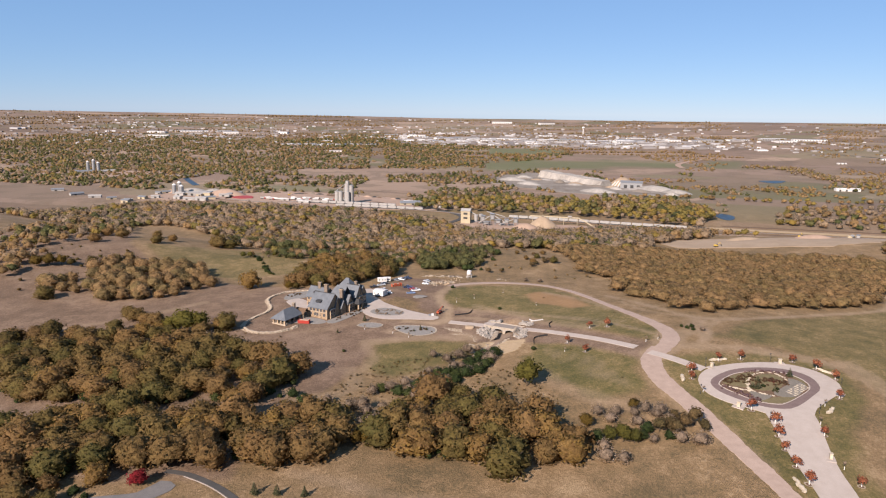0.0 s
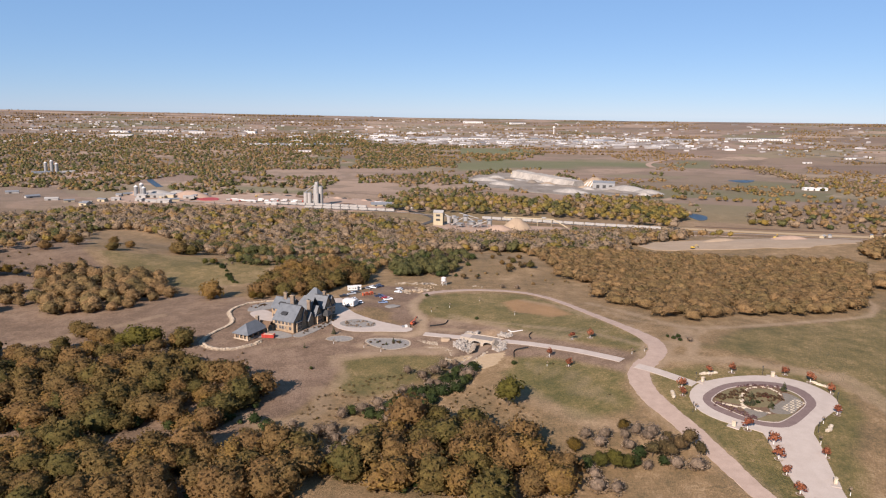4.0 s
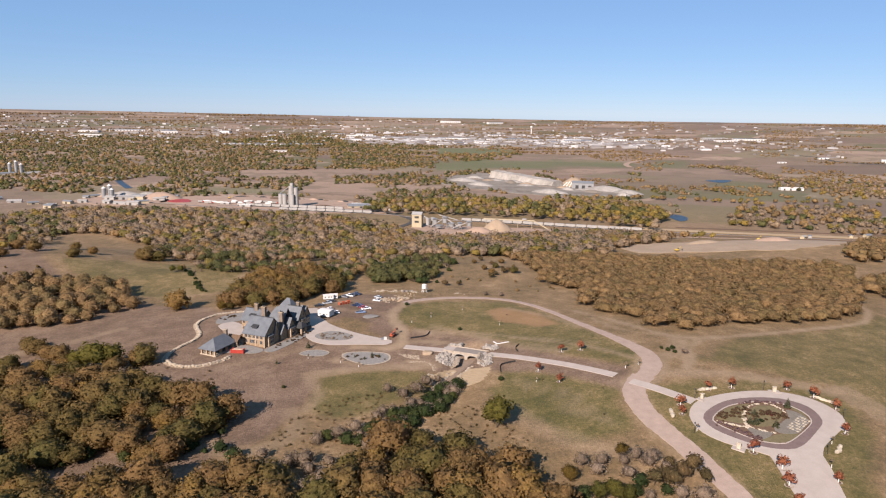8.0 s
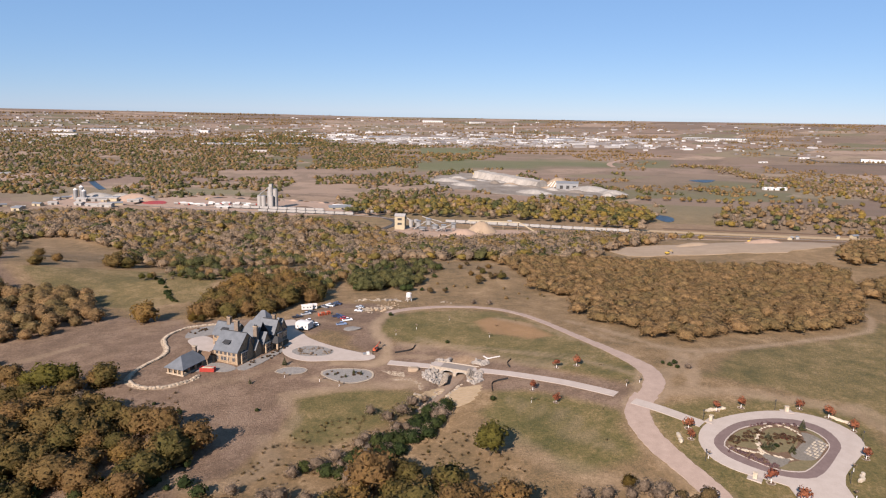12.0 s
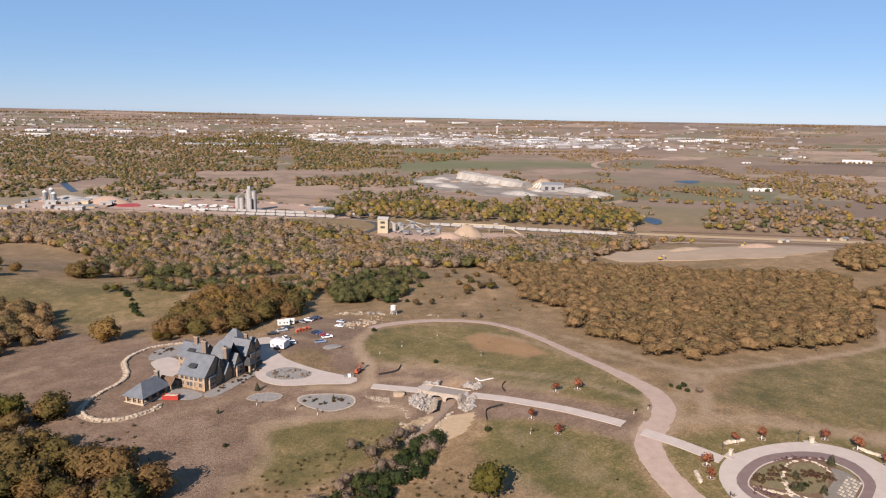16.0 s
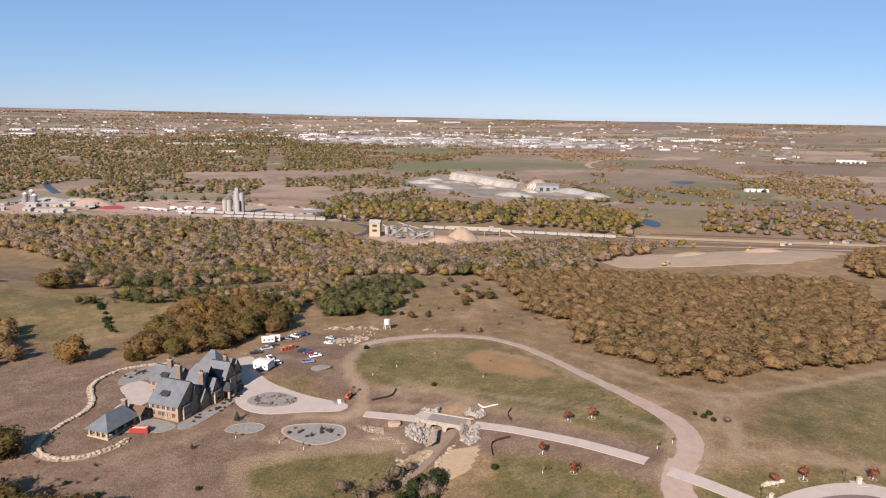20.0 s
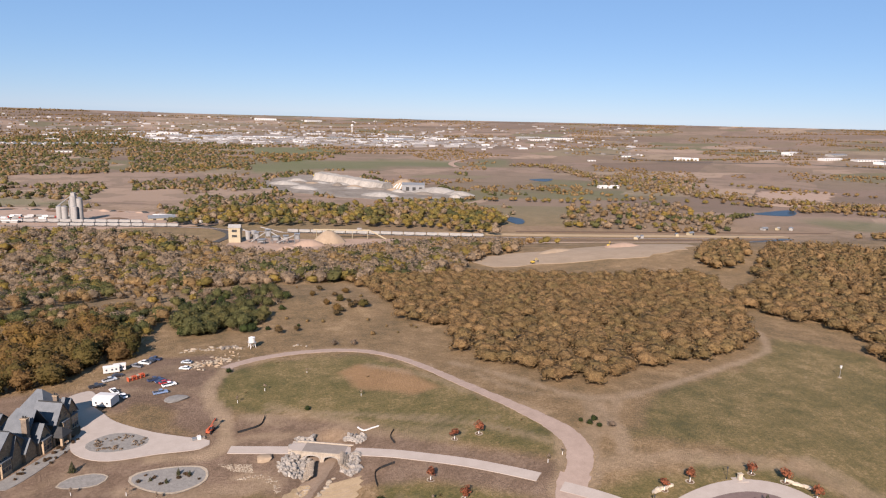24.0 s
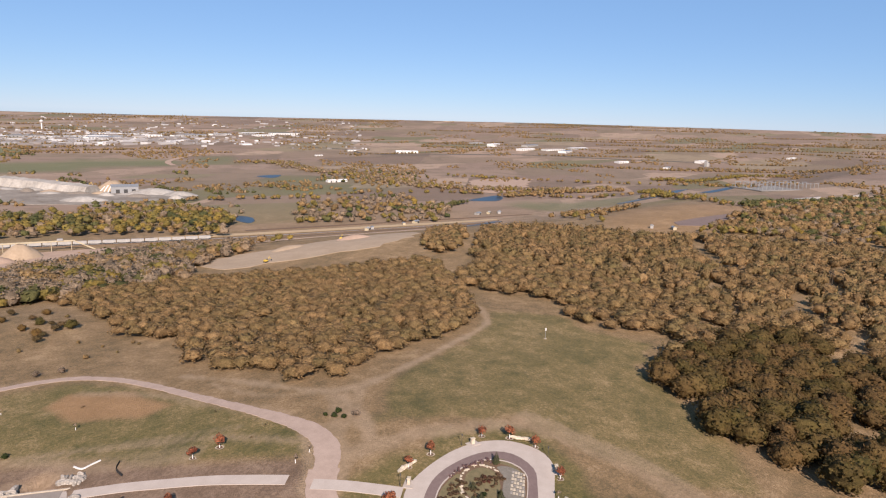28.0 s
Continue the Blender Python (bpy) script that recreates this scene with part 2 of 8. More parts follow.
def ribbon(name, pts, width, material, lift=0.12, drop=0.6, step=3.0, parent=None, ragged=0.0):
    """A strip of road along a line, draped over the ground, with its edges carried down into it."""
    c = spline(pts, step)
    d = np.gradient(c, axis=0)
    d /= np.linalg.norm(d, axis=1)[:, None] + 1e-9
    w = np.interp(np.linspace(0, 1, len(c)), np.linspace(0, 1, len(np.atleast_1d(width))), np.atleast_1d(width)) / 2
    nrm = np.stack([-d[:, 1], d[:, 0]], 1)
    verts, faces = [], []
    for i in range(len(c)):
        for k, s in enumerate((1, 1, 0.33, -0.33, -1, -1)):
            rag = ragged * (math.sin(i * 1.31 + k) + math.sin(i * 0.57 + 2 * k) + math.sin(i * 2.7)) if abs(s) == 1 else 0.0
            q = c[i] + nrm[i] * (w[i] + rag) * s
            z = float(ground_z(q[0], q[1])) + lift - (drop if k in (0, 5) else 0)
            verts.append((q[0], q[1], z))
    for i in range(len(c) - 1):
        for k in range(5):
            a = 6 * i + k
            faces.append((a, a + 6, a + 7, a + 1))
    return mesh_object(name, verts, faces, material, parent=parent)


def patch(name, outline, material, lift=0.10, drop=0.5, step=4.0, smooth_line=True, parent=None, holes=(), ragged=0.0):
    """A sheet inside an outline, draped over the ground, with its rim carried down."""
    loops = [spline(o, step, True) if smooth_line else np.array(o, float) for o in (outline, *holes)]
    if ragged:
        o = loops[0]
        k = np.arange(len(o))
        loops[0] = o + ragged * np.stack([np.sin(k * 1.7) + np.sin(k * 0.61 + 1) + np.sin(k * 2.9), np.cos(k * 1.3) + np.sin(k * 0.47) + np.cos(k * 3.3)], 1) / 2
    pts, edges, start = [], [], 0
    for o in loops:
        pts += [tuple(q) for q in o]
        edges += [(start + i, start + (i + 1) % len(o)) for i in range(len(o))]
        start += len(o)
    b = np.array(pts)
    gx, gy = np.meshgrid(np.arange(b[:, 0].min(), b[:, 0].max(), step), np.arange(b[:, 1].min(), b[:, 1].max(), step))
    gx, gy = gx.ravel(), gy.ravel()
    keep = edge_gap([tuple(q) for q in loops[0]], gx, gy) > step * 0.5
    for o in loops[1:]:
        keep &= edge_gap([tuple(q) for q in o], gx, gy) < -step * 0.5
    pts += list(zip(gx[keep], gy[keep]))
    vs, es, fs, _, _, _ = delaunay_2d_cdt([Vector(q) for q in pts], edges, [], 0, 1e-5)
    vs = np.array([tuple(v) for v in vs])
    z = ground_z(vs[:, 0], vs[:, 1]) + lift
    cen = np.array([vs[list(f)].mean(0) for f in fs])
    ok = inside([tuple(q) for q in loops[0]], cen[:, 0], cen[:, 1])
    for o in loops[1:]:
        ok &= ~inside([tuple(q) for q in o], cen[:, 0], cen[:, 1])
    faces = [tuple(f) for f, k in zip(fs, ok) if k]
    verts = [(v[0], v[1], h) for v, h in zip(vs, z)]
    for o in loops:
        s = len(verts)
        for q in o:
            h = float(ground_z(q[0], q[1])) + lift
            verts += [(q[0], q[1], h), (q[0], q[1], h - drop)]
        m = len(o)
        faces += [(s + 2 * i, s + 2 * i + 1, s + 2 * ((i + 1) % m) + 1, s + 2 * ((i + 1) % m)) for i in range(m)]
    return mesh_object(name, verts, faces, material, parent=parent)


def axis(lo, hi, step, end_lo, end_hi, grow=1.06):
    mid = list(np.arange(lo, hi + step, step))
    a, s = [mid[0]], step
    while a[-1] > end_lo:
        s = min(s * grow, 90)
        a.append(a[-1] - s)
    b, s = [mid[-1]], step
    while b[-1] < end_hi:
        s = min(s * grow, 90)
        b.append(b[-1] + s)
    return np.array(a[:0:-1] + mid + b[1:])


def soft(poly, x, y, width, wobble):
    """1 inside an area, 0 outside, with an uneven edge."""
    return np.clip((edge_gap(poly, x, y) + wobble) / width + 0.5, 0, 1)


LOT = [(-52, 430), (-42, 446), (-30, 458), (-22, 466), (-10, 464), (-1, 466), (8, 457), (12, 450), (9, 438), (6, 424), (3, 408), (6, 392), (6, 383), (-3, 379), (-10, 384), (-16, 392), (-13, 402), (-20, 410), (-30, 412), (-33, 404), (-39, 409), (-46, 420)]
YARD = [(-115, 425), (-85, 436), (-52, 430), (-38, 395), (0, 378), (28, 372), (52, 362), (80, 336), (104, 312), (98, 290), (88, 300), (60, 324),
        (32, 330), (0, 340), (-30, 340), (-40, 300), (-52, 272), (-66, 268), (-92, 310), (-125, 335), (-128, 380)]
SOIL_BRIDGE = [(-8, 378), (10, 392), (30, 386), (52, 368), (72, 346), (98, 318), (92, 300), (70, 318), (50, 334), (46, 346), (24, 352), (0, 362)]
WEST_SLOPE = [(-420, 300), (-420, 620), (-300, 640), (-270, 560), (-190, 470), (-110, 440), (-60, 330), (-70, 200), (-300, 200)]
LAWN_MOUND = [(-1, 408), (5, 438), (28, 448), (52, 450), (76, 442), (92, 409), (102, 374), (111, 348), (114, 326), (110, 314), (90, 330), (70, 346), (54, 368), (32, 388), (14, 394)]
BARE_MOUND = [(53, 425), (64, 432), (84, 416), (91, 389), (78, 388), (61, 404)]
LAWN_LOOP = [(98, 284), (106, 296), (122, 295), (150, 296), (175, 290), (182, 275), (176, 255), (160, 240), (148, 215), (142, 190), (116, 188), (112, 205), (103, 232), (98, 255)]
LAWN_DRAW = [(-36, 335), (-10, 342), (12, 338), (18, 322), (0, 305), (-22, 292), (-38, 300)]
LAWN_MID = [(48, 328), (70, 318), (90, 296), (88, 270), (78, 255), (60, 262), (48, 285), (40, 308)]
FIELD_EAST = [(138, 318), (170, 348), (230, 366), (288, 400), (318, 375), (308, 345), (322, 315), (280, 296), (262, 262), (240, 230), (215, 215), (195, 240), (185, 290), (160, 305)]
HILL_LAWN_WEST = [(-260, 560), (-190, 590), (-120, 560), (-110, 500), (-150, 470), (-220, 520)]
SAND_PIT = [(234, 708), (262, 725), (339, 722), (404, 715), (470, 690), (444, 661), (382, 637), (334, 645), (279, 662), (247, 672)]
CROP = [(126, 2158), (308, 2287), (560, 2330), (854, 2328), (785, 2148), (471, 2050), (262, 1962), (125, 1904)]
CROP_FAR = [(195, 2899), (401, 2948), (507, 2807), (447, 2577), (168, 2512)]
CROP_KNOLL = [(890, 2314), (1053, 2369), (945, 2155), (820, 2117)]
MEADOW = [(768, 1642), (968, 1614), (1026, 1375), (885, 1242), (826, 1370), (699, 1367)]
PASTURE_GREEN = [(993, 1024), (1221, 873), (1028, 769), (954, 907)]
PALE_HILL = [(829, 495), (976, 478), (1103, 458), (1063, 420), (925, 459), (803, 472)]
AIRFIELD = [(-1227, 3726), (-1077, 4076), (-940, 3880), (-1164, 3576)]
RIVER_MEADOW = [(-392, 1475), (-210, 1419), (-200, 1345), (-364, 1364)]
YARD_SILO = [(-409, 1263), (-312, 1345), (-72, 1250), (20, 1130), (-117, 1110), (-241, 1120), (-363, 1190)]
YARD_PLANT = [(20, 960), (40, 1000), (130, 985), (260, 960), (250, 925), (120, 900), (60, 915)]
QUARRY = [(116, 1677), (241, 1870), (330, 1760), (430, 1600), (530, 1470), (500, 1379), (308, 1374), (156, 1499)]
PASTURE = [(700, 614), (867, 680), (1005, 591), (1060, 492), (855, 462), (735, 484), (670, 560)]

gx = axis(-240, 300, 2.5, -4900, 4900)
gy = axis(175, 560, 2.5, -4700, 4900)
X, Y = np.meshgrid(gx, gy)
Xf, Yf = X.ravel(), Y.ravel()
R = np.hypot(Xf, Yf - 70)
squash = np.where(R > 4900, 4900 / np.maximum(R, 1), 1.0)
Xf, Yf = Xf * squash, 70 + (Yf - 70) * squash
Zf = ground_z(Xf, Yf)


def waves(x, y, size, seed):
    """A cheap smooth noise between -1 and 1."""
    g = np.random.default_rng(seed)
    v = np.zeros_like(x)
    for _ in range(7):
        a, s, p = g.uniform(0, 6.283), size * g.uniform(0.6, 1.7), g.uniform(0, 6.283)
        v += np.sin((x * np.cos(a) + y * np.sin(a)) * 6.283 / s + p)
    return v / 4.0


near = (np.abs(Xf) < 700) & (Yf > 100) & (Yf < 900)
wob = waves(Xf, Yf, 26, 3) * 3.0
green, dirt, pale = np.zeros_like(Xf), np.zeros_like(Xf), np.zeros_like(Xf)
xn, yn, wn_ = Xf[near], Yf[near], wob[near]
g0 = np.zeros_like(xn)
for poly, amount in ((LAWN_MOUND, 0.95), (LAWN_LOOP, 0.9), (LAWN_DRAW, 0.9), (LAWN_MID, 1.0), (FIELD_EAST, 0.75), (HILL_LAWN_WEST, 0.75)):
    g0 = np.maximum(g0, amount * soft(poly, xn, yn, 5.0, wn_))
d0 = np.zeros_like(xn)
for poly, amount in ((WEST_SLOPE, 0.85), (YARD, 0.95), (SOIL_BRIDGE, 0.9), (LOT, 1.0), (BARE_MOUND, 0.7)):
    d0 = np.maximum(d0, amount * soft(poly, xn, yn, 4.0, wn_ * 0.5))
d0 = np.maximum(d0, 0)
green[near], dirt[near] = g0 * (1 - soft(BARE_MOUND, xn, yn, 4.0, wn_)), d0 * (1 - soft(LAWN_MOUND, xn, yn, 3.0, wn_ * 0.4)) * (1 - soft(LAWN_DRAW, xn, yn, 5.0, wn_))
pale[near] = 0.8 * soft(BARE_MOUND, xn, yn, 4.0, wn_)
farm = R > 500
xm, ym = Xf[farm], Yf[farm]
w2 = waves(xm, ym, 120, 5) * 10
for poly, chan, amount in ((CROP, green, 0.75), (CROP_FAR, green, 0.8), (CROP_KNOLL, green, 0.6), (MEADOW, green, 0.3), (AIRFIELD, green, 0.5), (PASTURE_GREEN, green, 0.6), (PALE_HILL, pale, 0.25), (RIVER_MEADOW, green, 0.6), (PASTURE, pale, 0.35)):
    chan[farm] = np.maximum(chan[farm], amount * soft(poly, xm, ym, 20, w2))
nx, ny = len(gx), len(gy)
idx = np.arange(nx * ny).reshape(ny, nx)
quads = np.stack([idx[:-1, :-1], idx[:-1, 1:], idx[1:, 1:], idx[1:, :-1]], -1).reshape(-1, 4)


TRACKS = (([(288, 411), (264, 384), (222, 368), (182, 355), (152, 348.5), (136, 357), (125, 385), (108, 420)], 1.8, 0.9), ([(288, 411), (300, 450), (322, 490), (345, 520)], 2.4, 0.7),
          ([(140, 344), (133.5, 320), (128, 310)], 2.6, 0.8), ([(152, 348), (142, 336), (130, 318)], 2.0, 0.6), ([(178, 352), (140, 353), (118, 372), (112, 400)], 1.6, 0.6),
          ([(-236, 337), (-214, 351), (-177, 374), (-150, 400)], 3.0, 0.5), ([(-50, 205), (-10, 190), (40, 178), (90, 180)], 3.0, 0.45), ([(60, 372), (90, 350), (108, 326)], 1.8, 0.6),
          ([(186, 288), (194, 262), (196, 235), (190, 200)], 7.0, 0.55), ([(118, 306), (150, 300), (184, 286)], 4.0, 0.6), ([(10, 392), (40, 380), (56, 362), (80, 342)], 2.2, 0.6),
          ([(-40, 335), (-15, 343), (10, 343)], 4.0, 0.6), ([(6, 350), (13, 347), (18, 341)], 1.6, 0.8), ([(8, 345), (14, 342)], 1.2, 0.7), ([(70, 430), (92, 404), (100, 380)], 2.5, 0.45), ([(20, 400), (50, 372), (84, 346)], 2.0, 0.4), ([(46, 285), (60, 262), (85, 245)], 5.0, 0.4), ([(-70, 272), (-55, 266), (-40, 280), (-44, 300)], 4.0, 0.5))
DUST = (([(8, 445), (1, 432), (-2.4, 417), (-0.8, 405.6), (2.4, 394.6), (4.3, 382.3), (2.9, 371.8), (-2, 367), (-11, 367.4), (-21, 369)], 3.0, 0.95), ([(3, 372), (12, 374.5), (26, 371), (42, 366), (56, 359), (72, 347)], 2.0, 0.6),
        ([(-46, 436), (-26, 446), (-8, 450), (6, 447)], 5.0, 0.35), ([(-40, 428), (-24, 424), (-6, 420)], 3.0, 0.3), ([(-20, 372), (-44, 366), (-62, 352), (-80, 344)], 2.4, 0.3),
        ([(101, 298), (108, 305), (113, 314), (117, 324)], 7.5, 0.75), ([(117, 324), (115, 345), (106, 372), (99, 398)], 3.6, 0.45), ([(100, 296), (95, 282), (96, 264), (103, 238), (110, 208)], 5.0, 0.45),
        ([(120, 318), (130, 330), (138, 346)], 3.5, 0.6), ([(8, 444), (40, 459.5), (76, 452), (95, 417)], 3.8, 0.4))
MOWN = tuple(([(52 + 4.2 * k, 318 - 3.6 * k), (58 + 4.0 * k, 296 - 3.4 * k), (66 + 3.0 * k, 280 - 2.6 * k)], 0.7, 0.35) for k in range(6))
TRACKS = TRACKS + DUST + MOWN + (([(20, 395), (60, 374), (100, 350)], 1.2, 0.6), ([(12, 388), (40, 372), (58, 358)], 1.4, 0.55), ([(-30, 352), (-10, 344), (16, 340)], 2.0, 0.6), ([(-40, 330), (-34, 316), (-38, 300)], 3.0, 0.5))
worn = np.zeros_like(xn)
for pts, half, amount in TRACKS:
    c = spline(pts, 6.0)
    gap = np.full(xn.shape, 1e9)
    for (x0, y0), (x1, y1) in zip(c, c[1:]):
        dx, dy = x1 - x0, y1 - y0
        s = np.clip(((xn - x0) * dx + (yn - y0) * dy) / (dx * dx + dy * dy + 1e-9), 0, 1)
        gap = np.minimum(gap, np.hypot(xn - x0 - s * dx, yn - y0 - s * dy))
    worn = np.maximum(worn, amount * np.clip((half + wn_ * 0.35 - gap) / 2.0 + 0.5, 0, 1))
track = np.zeros_like(Xf)
track[near] = worn


def bulk_mesh(name, verts, quads, normals=None):
    me = bpy.data.meshes.new(name)
    me.vertices.add(len(verts))
    me.vertices.foreach_set("co", np.asarray(verts, np.float32).ravel())
    n = len(quads)
    me.loops.add(quads.size)
    me.loops.foreach_set("vertex_index", np.asarray(quads, np.int32).ravel())
    me.polygons.add(n)
    me.polygons.foreach_set("loop_start", np.arange(n, dtype=np.int32) * 4)
    me.update(calc_edges=True)
    if normals is not None:
        me.polygons.foreach_set("use_smooth", np.ones(n, bool))
        me.attributes.new("custom_normal", "FLOAT_VECTOR", "POINT").data.foreach_set("vector", np.asarray(normals, np.float32).ravel())
    return me


me = bulk_mesh("ground", np.stack([Xf, Yf, Zf], 1), quads)
me.polygons.foreach_set("use_smooth", np.ones(len(quads), bool))
cover = me.attributes.new("cover", "FLOAT_COLOR", "POINT")
cover.data.foreach_set("color", np.stack([green, dirt, pale, track], 1).astype(np.float32).ravel())


def ground_material():
    m, n, l, b = shader("ground_cover", 0.95)
    a = n.new("ShaderNodeAttribute")
    a.attribute_name = "cover"
    sep = n.new("ShaderNodeSeparateColor")
    l.new(a.outputs["Color"], sep.inputs[0])
    g, d, p = sep.outputs
    big, mid, fine = noise_node(n, l, 38), noise_node(n, l, 8, 8, rough=0.7), noise_node(n, l, 1.1, 8, rough=0.8)
    mixed = maths(n, l, "ADD", maths(n, l, "MULTIPLY", big, 0.24), maths(n, l, "ADD", maths(n, l, "MULTIPLY", mid, 0.30), maths(n, l, "MULTIPLY", fine, 0.46)))
    dry = ramp(n, l, mixed, [(0.42, (0.092, 0.065, 0.031)), (0.475, (0.145, 0.096, 0.046)), (0.52, (0.178, 0.114, 0.057)), (0.57, (0.25, 0.172, 0.094))])
    grass = ramp(n, l, mixed, [(0.43, (0.056, 0.052, 0.015)), (0.49, (0.098, 0.079, 0.025)), (0.54, (0.140, 0.101, 0.040)), (0.58, (0.20, 0.142, 0.066))])
    soil = ramp(n, l, mixed, [(0.42, (0.092, 0.059, 0.038)), (0.49, (0.128, 0.083, 0.054)), (0.57, (0.185, 0.126, 0.086))])
    clay = ramp(n, l, mixed, [(0.41, (0.205, 0.116, 0.052)), (0.59, (0.258, 0.150, 0.070))])
    # far farmland: a patchwork of fields
    c = n.new("ShaderNodeTexCoord")
    mp = n.new("ShaderNodeMapping")
    mp.inputs["Scale"].default_value = (1 / 330, 1 / 170, 0.0)
    mp.inputs["Rotation"].default_value = (0, 0, 0.5)
    l.new(c.outputs["Object"], mp.inputs["Vector"])
    v = n.new("ShaderNodeTexVoronoi")
    v.distance = "CHEBYCHEV"
    v.inputs["Scale"].default_value = 1.0
    l.new(mp.outputs[0], v.inputs["Vector"])
    s2 = n.new("ShaderNodeSeparateColor")
    l.new(v.outputs["Color"], s2.inputs[0])
    fields = ramp(n, l, s2.outputs[0], [(0.0, (0.105, 0.075, 0.057)), (0.2, (0.172, 0.120, 0.092)), (0.4, (0.128, 0.097, 0.066)), (0.6, (0.190, 0.134, 0.100)), (0.8, (0.25, 0.180, 0.130)), (0.93, (0.100, 0.092, 0.050))])
    strips = noise_node(n, l, 70, 5.0)
    fields = mix(n, l, maths(n, l, "MULTIPLY", maths(n, l, "GREATER_THAN", strips, 0.54), 0.45), fields, (0.095, 0.074, 0.052))
    fields = mix(n, l, 0.15, fields, dry)
    pos = n.new("ShaderNodeSeparateXYZ")
    l.new(c.outputs["Object"], pos.inputs[0])
    r = maths(n, l, "SQRT", maths(n, l, "ADD", maths(n, l, "POWER", pos.outputs[0], 2.0), maths(n, l, "POWER", pos.outputs[1], 2.0)))
    far = n.new("ShaderNodeMapRange")
    l.new(r, far.inputs[0])
    far.inputs[1].default_value, far.inputs[2].default_value = 900, 1400
    col = mix(n, l, far.outputs[0], dry, fields)
    col = mix(n, l, g, col, mix(n, l, far.outputs[0], grass, (0.084, 0.094, 0.040)))
    col = mix(n, l, d, col, soil)
    col = mix(n, l, p, col, clay)
    col = mix(n, l, a.outputs["Alpha"], col, ramp(n, l, mixed, [(0.41, (0.190, 0.132, 0.078)), (0.59, (0.280, 0.200, 0.128))]))
    l.new(col, b.inputs["Base Color"])
    bumped(n, l, b, fine, 0.9, 0.6)
    return m


me.materials.append(ground_material())
ground = tagged(new("ground", me), "rolling autumn grassland, bare soil and far farmland", "ground", kind="structure")

# ---- trees ----
def lumpy_shell(c, r, rows, cols, core):
    """A closed skin over a heap of balls with centres c and radii r, seen from the middle; returns verts, quads, normals."""
    th, ph = np.meshgrid(np.linspace(0.03, 2.75, rows + 1), np.arange(cols) * 6.2832 / cols, indexing="ij")
    ph = ph + (np.arange(rows + 1) % 2)[:, None] * 3.1416 / cols
    d = np.stack([np.sin(th) * np.cos(ph), np.sin(th) * np.sin(ph), np.cos(th)], -1).reshape(-1, 3)
    along = d @ c.T
    off = r[None] ** 2 - ((c ** 2).sum(1)[None] - along ** 2)
    reach = np.where(off > 0, along + np.sqrt(np.maximum(off, 0)), 0.0)
    k = reach.argmax(1)
    far = np.maximum(reach.max(1), 0.45) * core
    v = d * far[:, None]
    n = 0.6 * (v / core - c[k]) / r[k][:, None] + 0.55 * d
    n /= np.linalg.norm(n, axis=1)[:, None]
    i = np.arange(rows * cols)
    return v, np.stack([i, i + cols, (i // cols + 1) * cols + (i + 1) % cols, (i // cols) * cols + (i + 1) % cols], 1), n


def crown_template(seed, sprays, size, squat=0.78, clumps=16, spread=0.62, lump=0.40, low=-0.55, core=0.66, rows=5, cols=8, jitter=0.32):
    """A crown of radius 1 round the origin: leaf sprays over a heap of uneven lumps. Returns verts and quads."""
    g = np.random.default_rng(seed)
    d = g.normal(size=(clumps, 3))
    d /= np.linalg.norm(d, axis=1)[:, None]
    d[:, 2] = np.where(d[:, 2] < low, -d[:, 2], d[:, 2])
    c = d * (spread * g.uniform(0.55, 1.1, clumps))[:, None]
    r = lump * g.uniform(0.7, 1.25, clumps)
    k = g.choice(clumps, sprays * 3, p=r ** 2 / (r ** 2).sum())
    n = g.normal(size=(sprays * 3, 3))
    n /= np.linalg.norm(n, axis=1)[:, None]
    q = c[k] + n * (r[k] * g.uniform(0.8, 1.06, len(k)))[:, None]
    deep = np.max(1 - np.linalg.norm(q[:, None, :] - c[None], axis=2) / r[None], axis=1)
    order = np.argsort(deep + g.uniform(0, 0.25, len(k)))[:sprays]
    q, n = q[order], n[order]
    out = q - np.array((0, 0, -0.25))
    out /= np.linalg.norm(out, axis=1)[:, None]
    lit = 0.42 * n + 0.36 * out
    n = n + g.normal(size=n.shape) * jitter
    n /= np.linalg.norm(n, axis=1)[:, None]
    lit = lit + 0.45 * n
    lit /= np.linalg.norm(lit, axis=1)[:, None]
    t = np.cross(n, g.normal(size=n.shape))
    t /= np.linalg.norm(t, axis=1)[:, None]
    b = np.cross(n, t)
    s = size * g.uniform(0.6, 1.35, (sprays, 1))
    w = s * g.uniform(0.55, 1.0, (sprays, 1))
    v = np.stack([q - t * s, q - b * w * 0.8, q + t * s + n * s * 0.25, q + b * w], 1).reshape(-1, 3)
    # the closed mass of foliage under the sprays, swelling over each lump
    heart, hq, hn = lumpy_shell(c, r, rows, cols, core)
    quads_all = np.concatenate([np.arange(len(v)).reshape(-1, 4), hq + len(v)])
    v = np.concatenate([v, heart])
    v[:, 2] *= squat
    return v, quads_all, np.concatenate([np.repeat(lit, 4, axis=0), hn])


